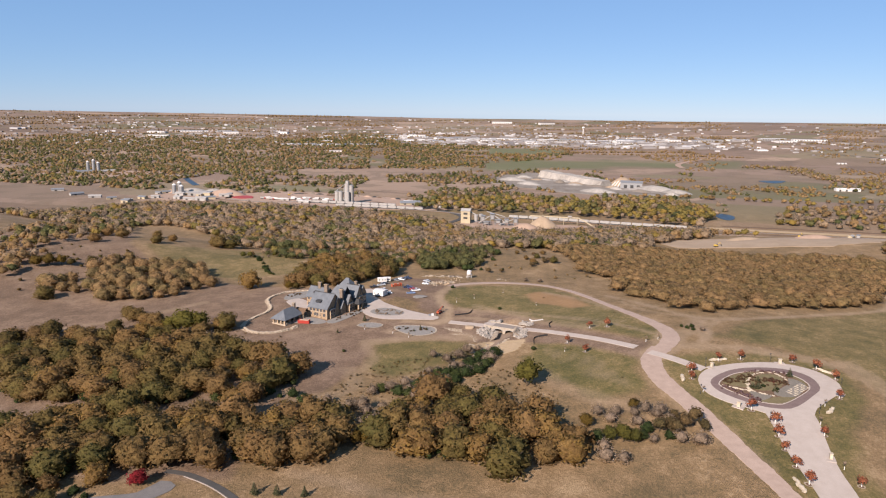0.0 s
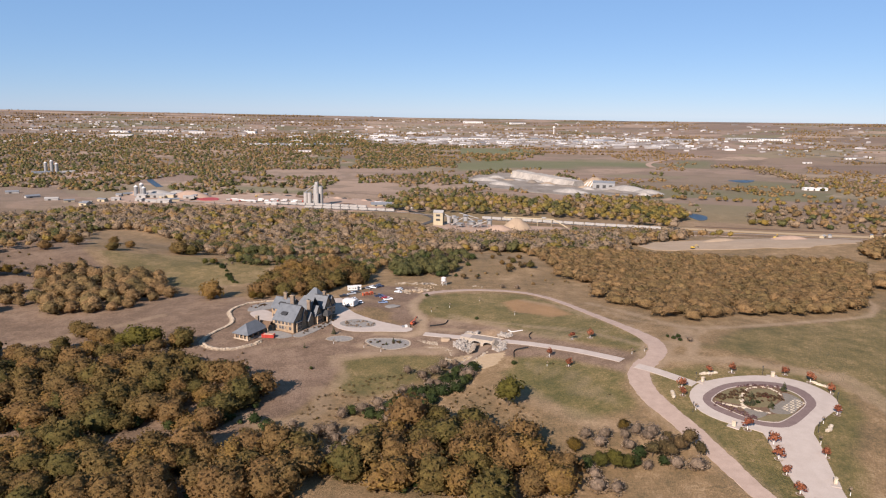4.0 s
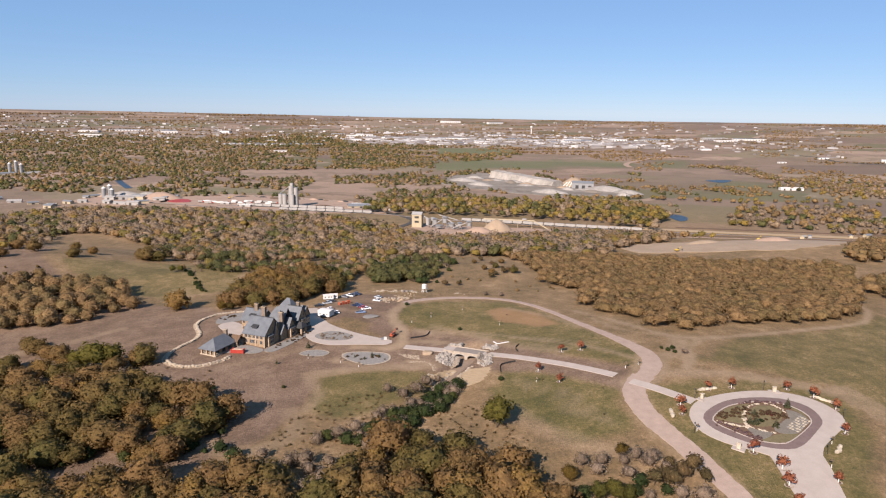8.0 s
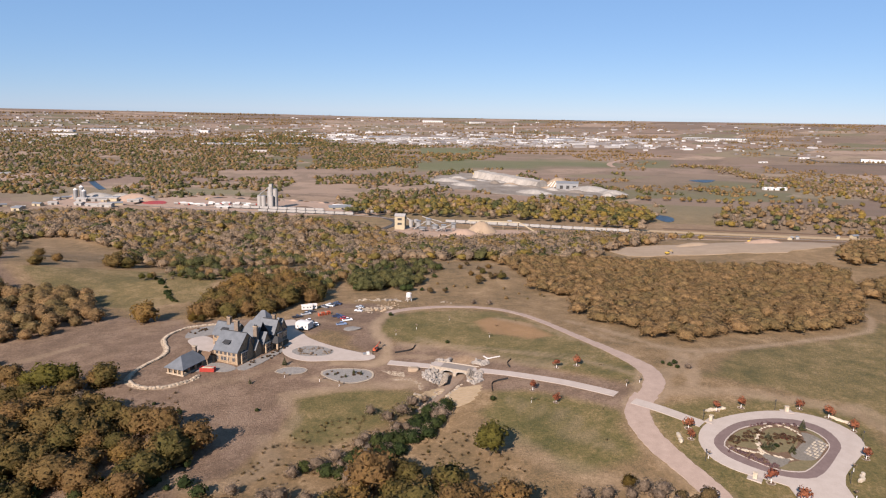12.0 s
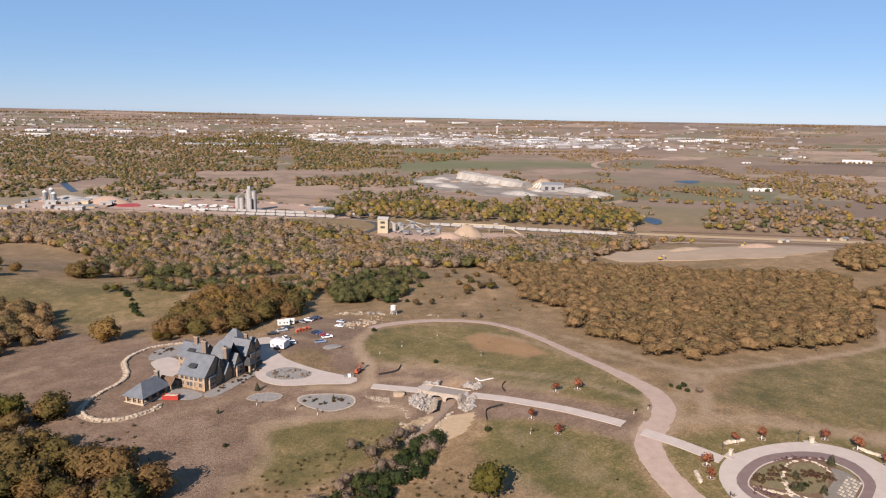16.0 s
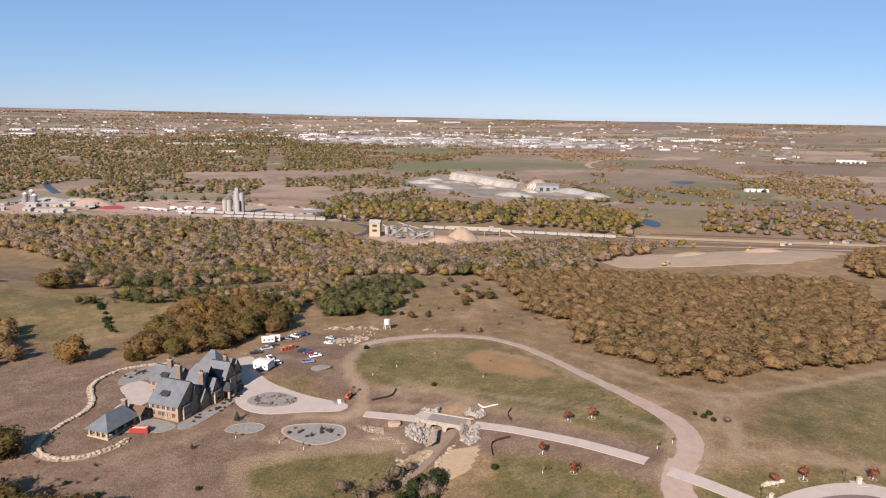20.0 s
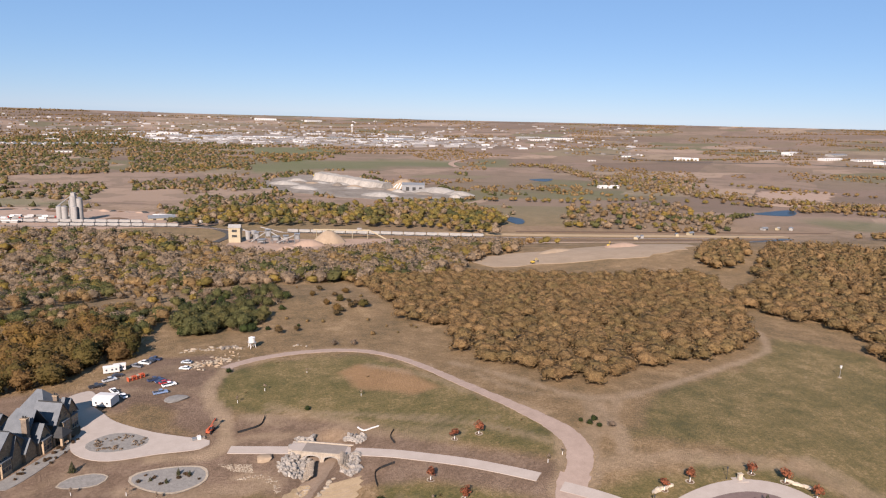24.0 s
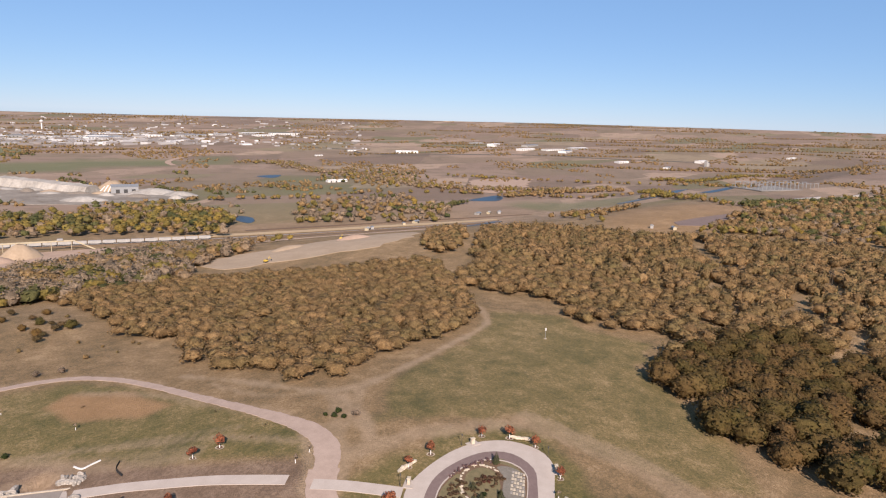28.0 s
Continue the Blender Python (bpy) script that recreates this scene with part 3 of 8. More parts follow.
def trunk_mesh(name, seed, height, girth, reach, limbs=5):
    """A tapered trunk that forks into limbs, at full size."""
    g = np.random.default_rng(seed)
    verts, faces = [], []

    def stick(a, b, r0, r1, sides=6):
        a, b = Vector(a), Vector(b)
        u = (b - a).normalized()
        s = u.orthogonal().normalized()
        w = u.cross(s)
        i = len(verts)
        for p, r in ((a, r0), (b, r1)):
            for k in range(sides):
                an = 6.2832 * k / sides
                verts.append(tuple(p + s * r * math.cos(an) + w * r * math.sin(an)))
        for k in range(sides):
            m = (k + 1) % sides
            faces.append((i + k, i + m, i + sides + m, i + sides + k))

    fork = (g.normal() * 0.2, g.normal() * 0.2, height * 0.42)
    stick((0, 0, -0.5), fork, girth, girth * 0.7)
    for i in range(limbs):
        a = 6.2832 * (i + g.uniform(0, 0.6)) / limbs
        tip = (math.cos(a) * reach * g.uniform(0.4, 0.75), math.sin(a) * reach * g.uniform(0.4, 0.75), height * g.uniform(0.65, 0.9))
        stick(fork, tip, girth * 0.5, girth * 0.12, 5)
    me = bpy.data.meshes.new(name)
    me.from_pydata(verts, [], faces)
    me.materials.append(bark)
    return me


def leaf_mesh(name, template, radius, centre, material):
    v, q, n = template
    me = bulk_mesh(name, v * radius + np.array((0, 0, centre)), q, n)
    me.materials.append(material)
    return me


def scatter(poly, spacing, seed, jitter=0.42):
    g = np.random.default_rng(seed)
    b = np.array(poly)
    x, y = np.meshgrid(np.arange(b[:, 0].min(), b[:, 0].max() + spacing, spacing), np.arange(b[:, 1].min(), b[:, 1].max() + spacing, spacing))
    x = x + (np.arange(x.shape[0]) % 2)[:, None] * spacing / 2
    x, y = x.ravel() + g.uniform(-jitter, jitter, x.size) * spacing, y.ravel() + g.uniform(-jitter, jitter, y.size) * spacing
    k = inside(poly, x, y)
    return x[k], y[k]


def twig_template(seed, blades, thick=0.035, squat=1.0):
    """A leafless crown of radius 1: thin boughs and twigs that fan out of a foot."""
    g = np.random.default_rng(seed)
    d = g.normal(size=(blades, 3))
    d[:, 2] = np.abs(d[:, 2]) * 1.1 + 0.25
    d /= np.linalg.norm(d, axis=1)[:, None]
    foot = np.array((0, 0, -0.75))
    a, b = g.uniform(0.1, 0.75, (blades, 1)), g.uniform(0.9, 1.55, (blades, 1))
    p = foot + d * a
    q = foot + (d + g.normal(size=d.shape) * 0.22) * b
    side = np.cross(q - p, g.normal(size=d.shape))
    side *= thick * g.uniform(0.6, 1.6, (blades, 1)) / np.linalg.norm(side, axis=1)[:, None]
    v = np.stack([p - side, p + side, q + side * 0.35, q - side * 0.35], 1).reshape(-1, 3)
    v[:, 2] *= squat
    lit = np.repeat(d, 4, axis=0)
    return v, np.arange(4 * blades).reshape(-1, 4), lit


SHAPES = [crown_template(40 + i, 600, 0.080, clumps=46, spread=0.74, lump=0.29, low=-0.85, core=0.84, rows=8, cols=12, jitter=0.40) for i in range(6)]
SMALL = [crown_template(50 + i, 240, 0.115, clumps=26, spread=0.66, lump=0.34, low=-0.85, core=0.82, rows=5, cols=8, jitter=0.45) for i in range(4)]
MIDS = [crown_template(60 + i, 185, 0.112, clumps=30, spread=0.66, lump=0.33, core=0.82, rows=4, cols=8, jitter=0.38, squat=0.80) for i in range(6)]
FARS = [crown_template(80 + i, 34, 0.20, clumps=12, spread=0.58, lump=0.43, core=0.86, rows=3, cols=7, jitter=0.4) for i in range(5)]
BITS = [crown_template(90 + i, 6, 0.34, clumps=5, lump=0.5, core=0.88, rows=2, cols=5, jitter=0.3) for i in range(4)]
SPECKS = [crown_template(95 + i, 4, 0.4, clumps=4, lump=0.55, core=0.9, rows=2, cols=4, jitter=0.15) for i in range(4)]
LITE = [crown_template(100 + i, 64, 0.135, clumps=20, spread=0.64, lump=0.34, core=0.80, rows=3, cols=7, jitter=0.6, squat=0.86) for i in range(6)]
TWIGS_FAR = [twig_template(35 + i, 46, 0.05) for i in range(3)] + FARS[:3]


def tree_kind(name, label, category, shapes, radius, height, material, girth=0.28, limbs=5, low_crown=0.0):
    """A few prototypes of one kind, 1000 m under ground, to be copied and then taken away."""
    out = []
    for i, s in enumerate(shapes):
        root = tagged(new(name), label, category)
        t = new("trunk", trunk_mesh("trunk", 300 + i, height, girth, radius, limbs))
        c = new("crown", leaf_mesh("crown", s, radius, height - radius * (0.72 - low_crown), material))
        t.parent = c.parent = root
        out.append(root)
    return out


def plant(kind, x, y, scale=1.0, turn=0.0, group="", tall=1.0):
    src = kind[int(abs(x * 7.3 + y * 3.1)) % len(kind)]
    ob = copy_thing(src, pose(x, y, float(ground_z(x, y)), 0, 0, turn) @ Matrix.Diagonal((scale, scale, scale * tall, 1)))
    if group:
        tagged(ob, group=group)
    return ob


def drop_kind(kind):
    for r in kind:
        for o in (*r.children, r):
            bpy.data.objects.remove(o)


def woods(name, label, x, y, radius, height, templates, material, seed, tints=(0.3, 0.85), category="woods", sizes=(0.72, 1.25), flat=1.0):
    """Trees beyond counting, joined into one mesh, with a colour of its own for each tree."""
    g = np.random.default_rng(seed)
    z = ground_z(x, y)
    vs, ns, qs, ts, base = [], [], [], [], 0
    pick_t = g.integers(0, len(templates), len(x))
    for i in range(len(x)):
        v, q, n = templates[pick_t[i]]
        a, s = g.uniform(0, 6.283), radius * g.uniform(*sizes)
        h = height * s / radius
        rot = np.array([[math.cos(a), -math.sin(a), 0], [math.sin(a), math.cos(a), 0], [0, 0, flat]])
        vs.append((v @ rot.T) * s + np.array((x[i], y[i], z[i] + h - s * 0.72 * flat)))
        ns.append(n @ rot.T)
        qs.append(q + base)
        base += len(v)
        ts.append(np.full(len(v), g.uniform(*tints)))
    me = bulk_mesh(name, np.concatenate(vs), np.concatenate(qs), np.concatenate(ns))
    me.attributes.new("tint", "FLOAT", "POINT").data.foreach_set("value", np.concatenate(ts).astype(np.float32))
    me.materials.append(material)
    return tagged(new(name, me), label, category, kind="stuff")

# ---- woods and trees on the plan ----
WOOD_BLOCK = [(105, 508), (130, 481), (115, 437), (122, 413), (137, 397), (133, 371), (150, 364), (168, 369), (182, 378), (197, 372), (232, 382), (255, 386),
              (275, 404), (300, 436), (328, 474), (340, 500), (364, 532), (370, 550), (325, 578), (282, 602), (249, 625), (213, 640), (181, 650), (142, 655), (100, 650), (102, 601), (112, 541)]
WOOD_EAST = [(540, 650), (466, 588), (417, 546), (383, 510), (352, 497), (330, 472), (319, 441), (329, 425), (346, 398), (322, 371), (314, 345), (344, 319), (327, 303), (283, 293),
             (266, 268), (273, 261), (254, 254), (246, 236), (236, 223), (245, 209), (247, 195), (258, 185), (760, 280), (740, 381), (720, 425), (690, 485), (620, 590), (570, 640)]
WOOD_SPUR = [(412, 612), (462, 660), (518, 690), (520, 660), (470, 606), (440, 588), (407, 560), (396, 574)]
SHRUB_BAND = [(-31, 534), (-20, 579), (13, 612), (49, 608), (49, 562), (31, 531), (25, 497), (-7, 497), (-28, 509)]
WEST_UPPER = [(-215, 305), (-196, 336), (-159, 322), (-133, 329), (-102, 324), (-84, 333), (-70, 307), (-63, 275), (-71, 262), (-84, 256), (-106, 260), (-125, 255), (-147, 258), (-178, 251)]
WEST_LOWER = [(-170, 237), (-148, 243), (-111, 251), (-82, 246), (-61, 253), (-41, 246), (-36, 224), (-46, 209), (-66, 203), (-102, 209), (-118, 202), (-144, 199)]
WEST_EDGE = [(-236, 337), (-224, 346), (-200, 341), (-187, 305), (-194, 273)]
KNOLL = [(-266, 490), (-252, 520), (-195, 512), (-157, 443), (-178, 410), (-215, 399)]
KNOLL_LOW = [(-260, 408), (-281, 446), (-256, 467), (-233, 431)]
FRONT = [(-29, 226), (-20, 246), (0, 271), (24, 259), (40, 242), (54, 217), (42, 203), (19, 202), (4, 212), (-16, 220)]
DRAW = [(-24, 268), (0, 293), (20, 316), (28, 318), (24, 300), (10, 285), (-5, 271)]
BEHIND = [(-104, 430), (-109, 468), (-108, 515), (-86, 538), (-53, 525), (-33, 490), (-36, 469), (-54, 449), (-66, 440), (-87, 438)]

oak = tree_kind("oak_tree", "broad oak with brown and olive autumn leaves in grass", "tree", SHAPES, 5.6, 7.6, leaf_oak)
bush = tree_kind("green_bush", "dense dark green bush in dry grass", "bush", SMALL[:3], 3.0, 3.6, leaf_green, 0.12, 4)
scrub = tree_kind("bare_shrub", "leafless grey brown shrub in dry grass", "shrub", [crown_template(120 + i, 230, 0.075, clumps=26, spread=0.64, lump=0.34, low=-0.8, core=0.74, rows=4, cols=8, jitter=0.9) for i in range(3)], 3.0, 4.0, leaf_bare, 0.10, 6)
gold = tree_kind("golden_tree", "small tree with golden yellow leaves", "tree", SHAPES[1:3], 4.0, 6.5, leaf_yellow, 0.18)

gold_green = tree_kind("yellow_green_tree", "tall tree with yellow-green autumn leaves", "tree", SHAPES[3:5], 5.4, 9.5, leafy("yellow_green_leaves", [(0.0, (0.085, 0.085, 0.018)), (1.0, (0.165, 0.130, 0.022))]), 0.24)
small_oak = tree_kind("small_oak", "small oak with orange-brown leaves by the road", "tree", SMALL[2:4], 3.4, 5.6, leaf_brown, 0.16)
GROVE = [crown_template(140 + i, 380, 0.094, clumps=42, spread=0.72, lump=0.30, low=-0.85, core=0.84, rows=7, cols=10, jitter=0.40) for i in range(4)]
prng = random.Random(11)
for area, kind, gap, group, seed, size in ((WEST_UPPER, oak, 10.0, "oaks on the west slope", 1, 1.25), (WEST_LOWER, oak, 9.8, "oaks on the west slope", 2, 1.28),
                                           (FRONT, oak, 9.6, "oaks in the front grove", 7, 1.35), (BEHIND, oak, 10.5, "oaks behind the mansion", 8, 1.25),
                                           (DRAW, (bush, bush, bush, scrub), 3.6, "bushes in the draw", 11, 1.15)):
    for x, y in zip(*scatter(area, gap, seed)):
        if x > -103 and y > 313 and seed == 1:
            continue
        plant(prng.choice(kind) if isinstance(kind, tuple) else kind, x, y, size * prng.uniform(0.75, 1.2), prng.uniform(0, 360), group, prng.uniform(0.9, 1.12))

for area, gap, seed, label in ((WEST_EDGE, 10, 3, "oaks at the western edge in autumn leaf"), (KNOLL, 9, 4, "oak grove on the grassy knoll in autumn leaf"),
                               (KNOLL_LOW, 11, 5, "loose oaks below the knoll in autumn leaf")):
    WX, WY = scatter(area, gap, seed)
    woods("oak_grove", label, WX, WY, 5.6, 7.6, GROVE, leaf_brown_wood if seed in (4, 5) else leaf_oak_wood, seed, (0.0, 0.7), "grove")
WX, WY = scatter([(-20, 502), (-2, 493), (14, 503), (30, 517), (38, 532), (12, 540), (-14, 528)], 7.8, 29)
woods("oak_grove", "dense olive green oak grove behind the yard", WX, WY, 5.4, 7.8, GROVE, leaf_olive_hazed, 29, (0.45, 1.0), "grove")
SWALES = ([(499, 301), (457, 282), (447, 260), (425, 243), (393, 230), (389, 220)], [(510, 306), (515, 281), (509, 250)], [(306, 208), (297, 203), (298, 197)], [(673, 464), (594, 413), (542, 367), (536, 345)])


def beside(x, y, lines, gap):
    """Which places lie within a gap of any of the lines."""
    k = np.zeros(len(x), bool)
    for ln in lines:
        for px, py in spline(ln, 4.0):
            k |= np.hypot(x - px, y - py) < gap
    return k


WX, WY = scatter(WOOD_BLOCK, 7.8, 21)
woods("oak_wood", "dense oak wood in brown and ochre autumn leaf", WX, WY, 6.2, 6.5, MIDS, leaf_brown_wood, 22, (0.12, 0.68), sizes=(0.84, 1.12), flat=0.7)
WX, WY = scatter(WOOD_SPUR, 9.0, 27)
woods("oak_wood", "spur of brown oaks by the sand pit", WX, WY, 6.0, 7.6, FARS, leaf_brown_wood, 28, (0.0, 0.7))
WX, WY = scatter(WOOD_EAST, 9.4, 23)
open_ground = beside(WX, WY, SWALES, 6.0) | (waves(WX, WY, 55, 77) < -0.92)
WX, WY = WX[~open_ground], WY[~open_ground]
near_wood = (WX < 400) & (WY < 290)
k = (WX < 430) & ~near_wood
woods("oak_wood", "big olive and brown oaks along the meadow", WX[near_wood], WY[near_wood], 7.3, 9.8, GROVE, leaf_oak_wood, 26, (0.12, 0.75))
woods("oak_wood", "dense oak wood in brown autumn leaf on rolling slopes", WX[k], WY[k], 7.0, 7.5, MIDS, leaf_brown_wood, 24, (0.1, 0.66), sizes=(0.84, 1.12), flat=0.72)
k = WX >= 430
woods("oak_wood", "far side of the oak wood in brown leaf", WX[k], WY[k], 7.0, 8.8, LITE, leaf_brown_wood, 25, (0.0, 0.75))
for i, (mat, gap, r, keep, lab) in enumerate(((leaf_green_wood, 9.0, 3.4, 0.3, "dark green thicket trees behind the yard"), (leaf_olive_hazed, 7.2, 4.2, 0.6, "olive thicket trees behind the yard"), (leaf_bare_wood, 8.5, 3.6, 0.4, "bare grey shrubs behind the yard"))):
    x, y = scatter(SHRUB_BAND, gap, 91 + i)
    k = (np.random.default_rng(i).uniform(size=len(x)) < keep) & (waves(x, y, 60, 95 + i) > -0.5)
    woods("thicket", lab, x[k], y[k], r, r * 1.35, TWIGS_FAR[:3] if mat is leaf_bare_wood else MIDS, mat, 92 + i, (0.1, 0.9), "thicket")

# ---- building kit ----
def part(name, bm, material, parent=None, label="", smooth=False):
    """Links a bmesh as one mesh object under a thing or a part."""
    me = bpy.data.meshes.new(name)
    bm.to_mesh(me)
    bm.free()
    me.materials.append(material)
    if smooth:
        me.polygons.foreach_set("use_smooth", [True] * len(me.polygons))
    ob = new(name, me)
    if parent:
        ob.parent = parent
    if label:
        tagged(ob, label)
    return ob


def like(ob, m, parent):
    """Another object on the same mesh."""
    o = new(ob.name.split(".")[0], ob.data)
    o.parent, o.matrix_basis = parent, m
    return o


def box(bm, x0, x1, y0, y1, z0, z1, bevel=0.0, m=None):
    v = [bm.verts.new(Vector((x, y, z))) for z in (z0, z1) for x, y in ((x0, y0), (x1, y0), (x1, y1), (x0, y1))]
    f = [bm.faces.new([v[i] for i in q]) for q in ((3, 2, 1, 0), (4, 5, 6, 7), (0, 1, 5, 4), (1, 2, 6, 5), (2, 3, 7, 6), (3, 0, 4, 7))]
    if bevel:
        e = list({e for q in f for e in q.edges})
        v = [x for x in bmesh.ops.bevel(bm, geom=e, offset=bevel, segments=1, affect="EDGES")["verts"]]
    if m is not None:
        bmesh.ops.transform(bm, matrix=m, verts=v)
    return v


def boxed(*a, **k):
    bm = bmesh.new()
    box(bm, *a, **k)
    return bm


def tube(bm, a, b, r0, r1=None, sides=8, caps=True):
    a, b, r1 = Vector(a), Vector(b), r0 if r1 is None else r1
    u = (b - a).normalized()
    s = u.orthogonal().normalized()
    w = u.cross(s)
    rings = [[bm.verts.new(p + (s * math.cos(6.2832 * k / sides) + w * math.sin(6.2832 * k / sides)) * r) for k in range(sides)] for p, r in ((a, r0), (b, r1))]
    for k in range(sides):
        bm.faces.new((rings[0][k], rings[0][(k + 1) % sides], rings[1][(k + 1) % sides], rings[1][k]))
    if caps:
        bm.faces.new(rings[0][::-1])
        bm.faces.new(rings[1])
    return rings[0] + rings[1]


def tubed(*a, **k):
    bm = bmesh.new()
    tube(bm, *a, **k)
    return bm


def rock_bm(seed, sx=1.0, sy=0.7, sz=0.5, rough=0.25, level=1):
    g = random.Random(seed)
    bm = bmesh.new()
    bmesh.ops.create_icosphere(bm, subdivisions=level, radius=0.5)
    for v in bm.verts:
        k = 1 + g.uniform(-rough, rough)
        p = v.co * k
        p = Vector([max(-0.4, min(0.4, c)) for c in p])
        v.co = Vector((p.x * sx, p.y * sy, (p.z + 0.3) * sz)) / 0.8
    return bm


def gable_roof(bm, x0, x1, y0, y1, eave, ridge, over=0.5, thick=0.3, along="x", hip0=0.0, hip1=0.0):
    """A pitched roof slab; along names the ridge's axis; hips set the ridge's ends in."""
    if along == "y":
        a0, a1, b0, b1 = y0, y1, x0, x1
    else:
        a0, a1, b0, b1 = x0, x1, y0, y1
    mid, drop = (b0 + b1) / 2, over * (ridge - eave) / ((b1 - b0) / 2)
    out = [(a0 - over, b0 - over, eave - drop), (a1 + over, b0 - over, eave - drop), (a1 + over, b1 + over, eave - drop), (a0 - over, b1 + over, eave - drop),
           (a0 - over + hip0, mid, ridge), (a1 + over - hip1, mid, ridge)]
    f = lambda q: Vector((q[1], q[0], q[2])) if along == "y" else Vector(q)
    top = [bm.verts.new(f(q) + Vector((0, 0, thick))) for q in out]
    low = [bm.verts.new(f(q)) for q in out]
    for q in ((0, 1, 5, 4), (2, 3, 4, 5), (1, 2, 5), (3, 0, 4)):
        if len(q) == 4 or (hip1 if q == (1, 2, 5) else hip0):
            bm.faces.new([top[i] for i in q])
            bm.faces.new([low[i] for i in q][::-1])
    rim = [(0, 1), (2, 3)]
    rim += [(1, 2)] if hip1 else [(1, 5), (5, 2)]
    rim += [(3, 0)] if hip0 else [(3, 4), (4, 0)]
    for i, j in rim:
        bm.faces.new((top[i], low[i], low[j], top[j]))
    bmesh.ops.recalc_face_normals(bm, faces=bm.faces)


def gable_walls(bm, x0, x1, y0, y1, z0, eave, ridge, along="x", gables=True):
    """Outer walls of a block with gables at the ridge's ends."""
    box(bm, x0, x1, y0, y1, z0, eave)
    if not gables:
        return
    t = 0.5
    for e in (0, 1):
        if along == "x":
            a = x0 if e == 0 else x1 - t
            p = [(a, y0, eave), (a, y1, eave), (a, (y0 + y1) / 2, ridge)]
            off = Vector((t, 0, 0))
        else:
            a = y0 if e == 0 else y1 - t
            p = [(x0, a, eave), (x1, a, eave), ((x0 + x1) / 2, a, ridge)]
            off = Vector((0, t, 0))
        v0 = [bm.verts.new(Vector(q)) for q in p]
        v1 = [bm.verts.new(Vector(q) + off) for q in p]
        bm.faces.new(v0)
        bm.faces.new(v1[::-1])
        for i in range(3):
            bm.faces.new((v0[i], v0[(i + 1) % 3], v1[(i + 1) % 3], v1[i]))
    bmesh.ops.recalc_face_normals(bm, faces=bm.faces)


def at(x, y, turn=0.0, lift=0.0):
    return pose(x, y, float(ground_z(x, y)) + lift, 0, 0, turn)


slate = grainy("blue_grey_slate", (0.063, 0.070, 0.078), (0.119, 0.127, 0.136), 2.5, 0.55, fine=0.12, spread=0.12)
sandstone = grainy("tan_sandstone", (0.178, 0.125, 0.078), (0.330, 0.250, 0.168), 1.2, fine=0.3, spread=0.3)
brickwork = grainy("brown_stonework", (0.105, 0.070, 0.042), (0.33, 0.236, 0.148), 1.0, fine=0.35, bump=0.6)
dark_trim = grainy("dark_trim", (0.022, 0.022, 0.023), (0.043, 0.042, 0.040), 1.0, 0.6)
white_paint = grainy("white_paint", (0.441, 0.424, 0.398), (0.531, 0.513, 0.484), 2.0, 0.5, bump=0.05)
pane_glass, _n, _l, _b = shader("dark_glass", 0.08)
_b.inputs["Base Color"].default_value = (0.03, 0.035, 0.045, 1)
_b.inputs["Specular IOR Level"].default_value = 0.8
bed_gravel = grainy("grey_gravel", (0.116, 0.108, 0.098), (0.222, 0.205, 0.183), 1.2, fine=0.3, bump=0.6)
limestone = grainy("pale_limestone", (0.19, 0.152, 0.108), (0.33, 0.272, 0.205), 1.5, fine=0.25, spread=0.22)
abutment = grainy("pale_grey_rock", (0.062, 0.052, 0.043), (0.36, 0.322, 0.278), 1.1, fine=0.3, spread=0.3, bump=0.7)
cream_stone = grainy("cream_stone", (0.25, 0.205, 0.148), (0.45, 0.385, 0.295), 1.5, fine=0.25, spread=0.15)
grey_rock = grainy("grey_rock", (0.07, 0.058, 0.047), (0.225, 0.188, 0.150), 1.4, fine=0.3, spread=0.3)
paver = grainy("plum_pavers", (0.100, 0.069, 0.062), (0.148, 0.107, 0.096), 2.0, fine=0.12)
mulch = grainy("brown_mulch", (0.067, 0.041, 0.025), (0.133, 0.083, 0.050), 1.0, fine=0.2, bump=0.6)
straw = grainy("straw_matting", (0.233, 0.166, 0.093), (0.333, 0.248, 0.153), 2.0, fine=0.2)
asphalt = grainy("worn_asphalt", (0.036, 0.034, 0.032), (0.066, 0.061, 0.055), 3.0, fine=0.1)
rubber = grainy("black_rubber", (0.011, 0.011, 0.012), (0.025, 0.025, 0.025), 0.5, 0.85)
steel = grainy("grey_steel", (0.202, 0.202, 0.202), (0.331, 0.331, 0.324), 1.5, 0.45, 0.6)
red_paint = grainy("red_paint", (0.216, 0.025, 0.018), (0.331, 0.043, 0.029), 1.0, 0.5)
orange_paint = grainy("orange_red_paint", (0.288, 0.054, 0.022), (0.374, 0.094, 0.043), 1.0, 0.5)
yellow_paint = grainy("yellow_paint", (0.360, 0.230, 0.029), (0.461, 0.317, 0.058), 1.0, 0.5)
pink_sand = grainy("pink_aggregate", (0.212, 0.146, 0.105), (0.302, 0.216, 0.160), 12.0, fine=0.15)
tan_sand = grainy("tan_sand", (0.205, 0.150, 0.098), (0.285, 0.216, 0.150), 14.0, fine=0.15)
white_stone = grainy("white_crushed_stone", (0.145, 0.130, 0.112), (0.31, 0.285, 0.252), 22.0, fine=0.2, spread=0.15)
quarry_ground = grainy("quarry_ground", (0.085, 0.066, 0.048), (0.245, 0.215, 0.180), 60.0, fine=0.16)
tan_cladding = grainy("tan_cladding", (0.26, 0.215, 0.14), (0.35, 0.295, 0.20), 5.0, 0.7)
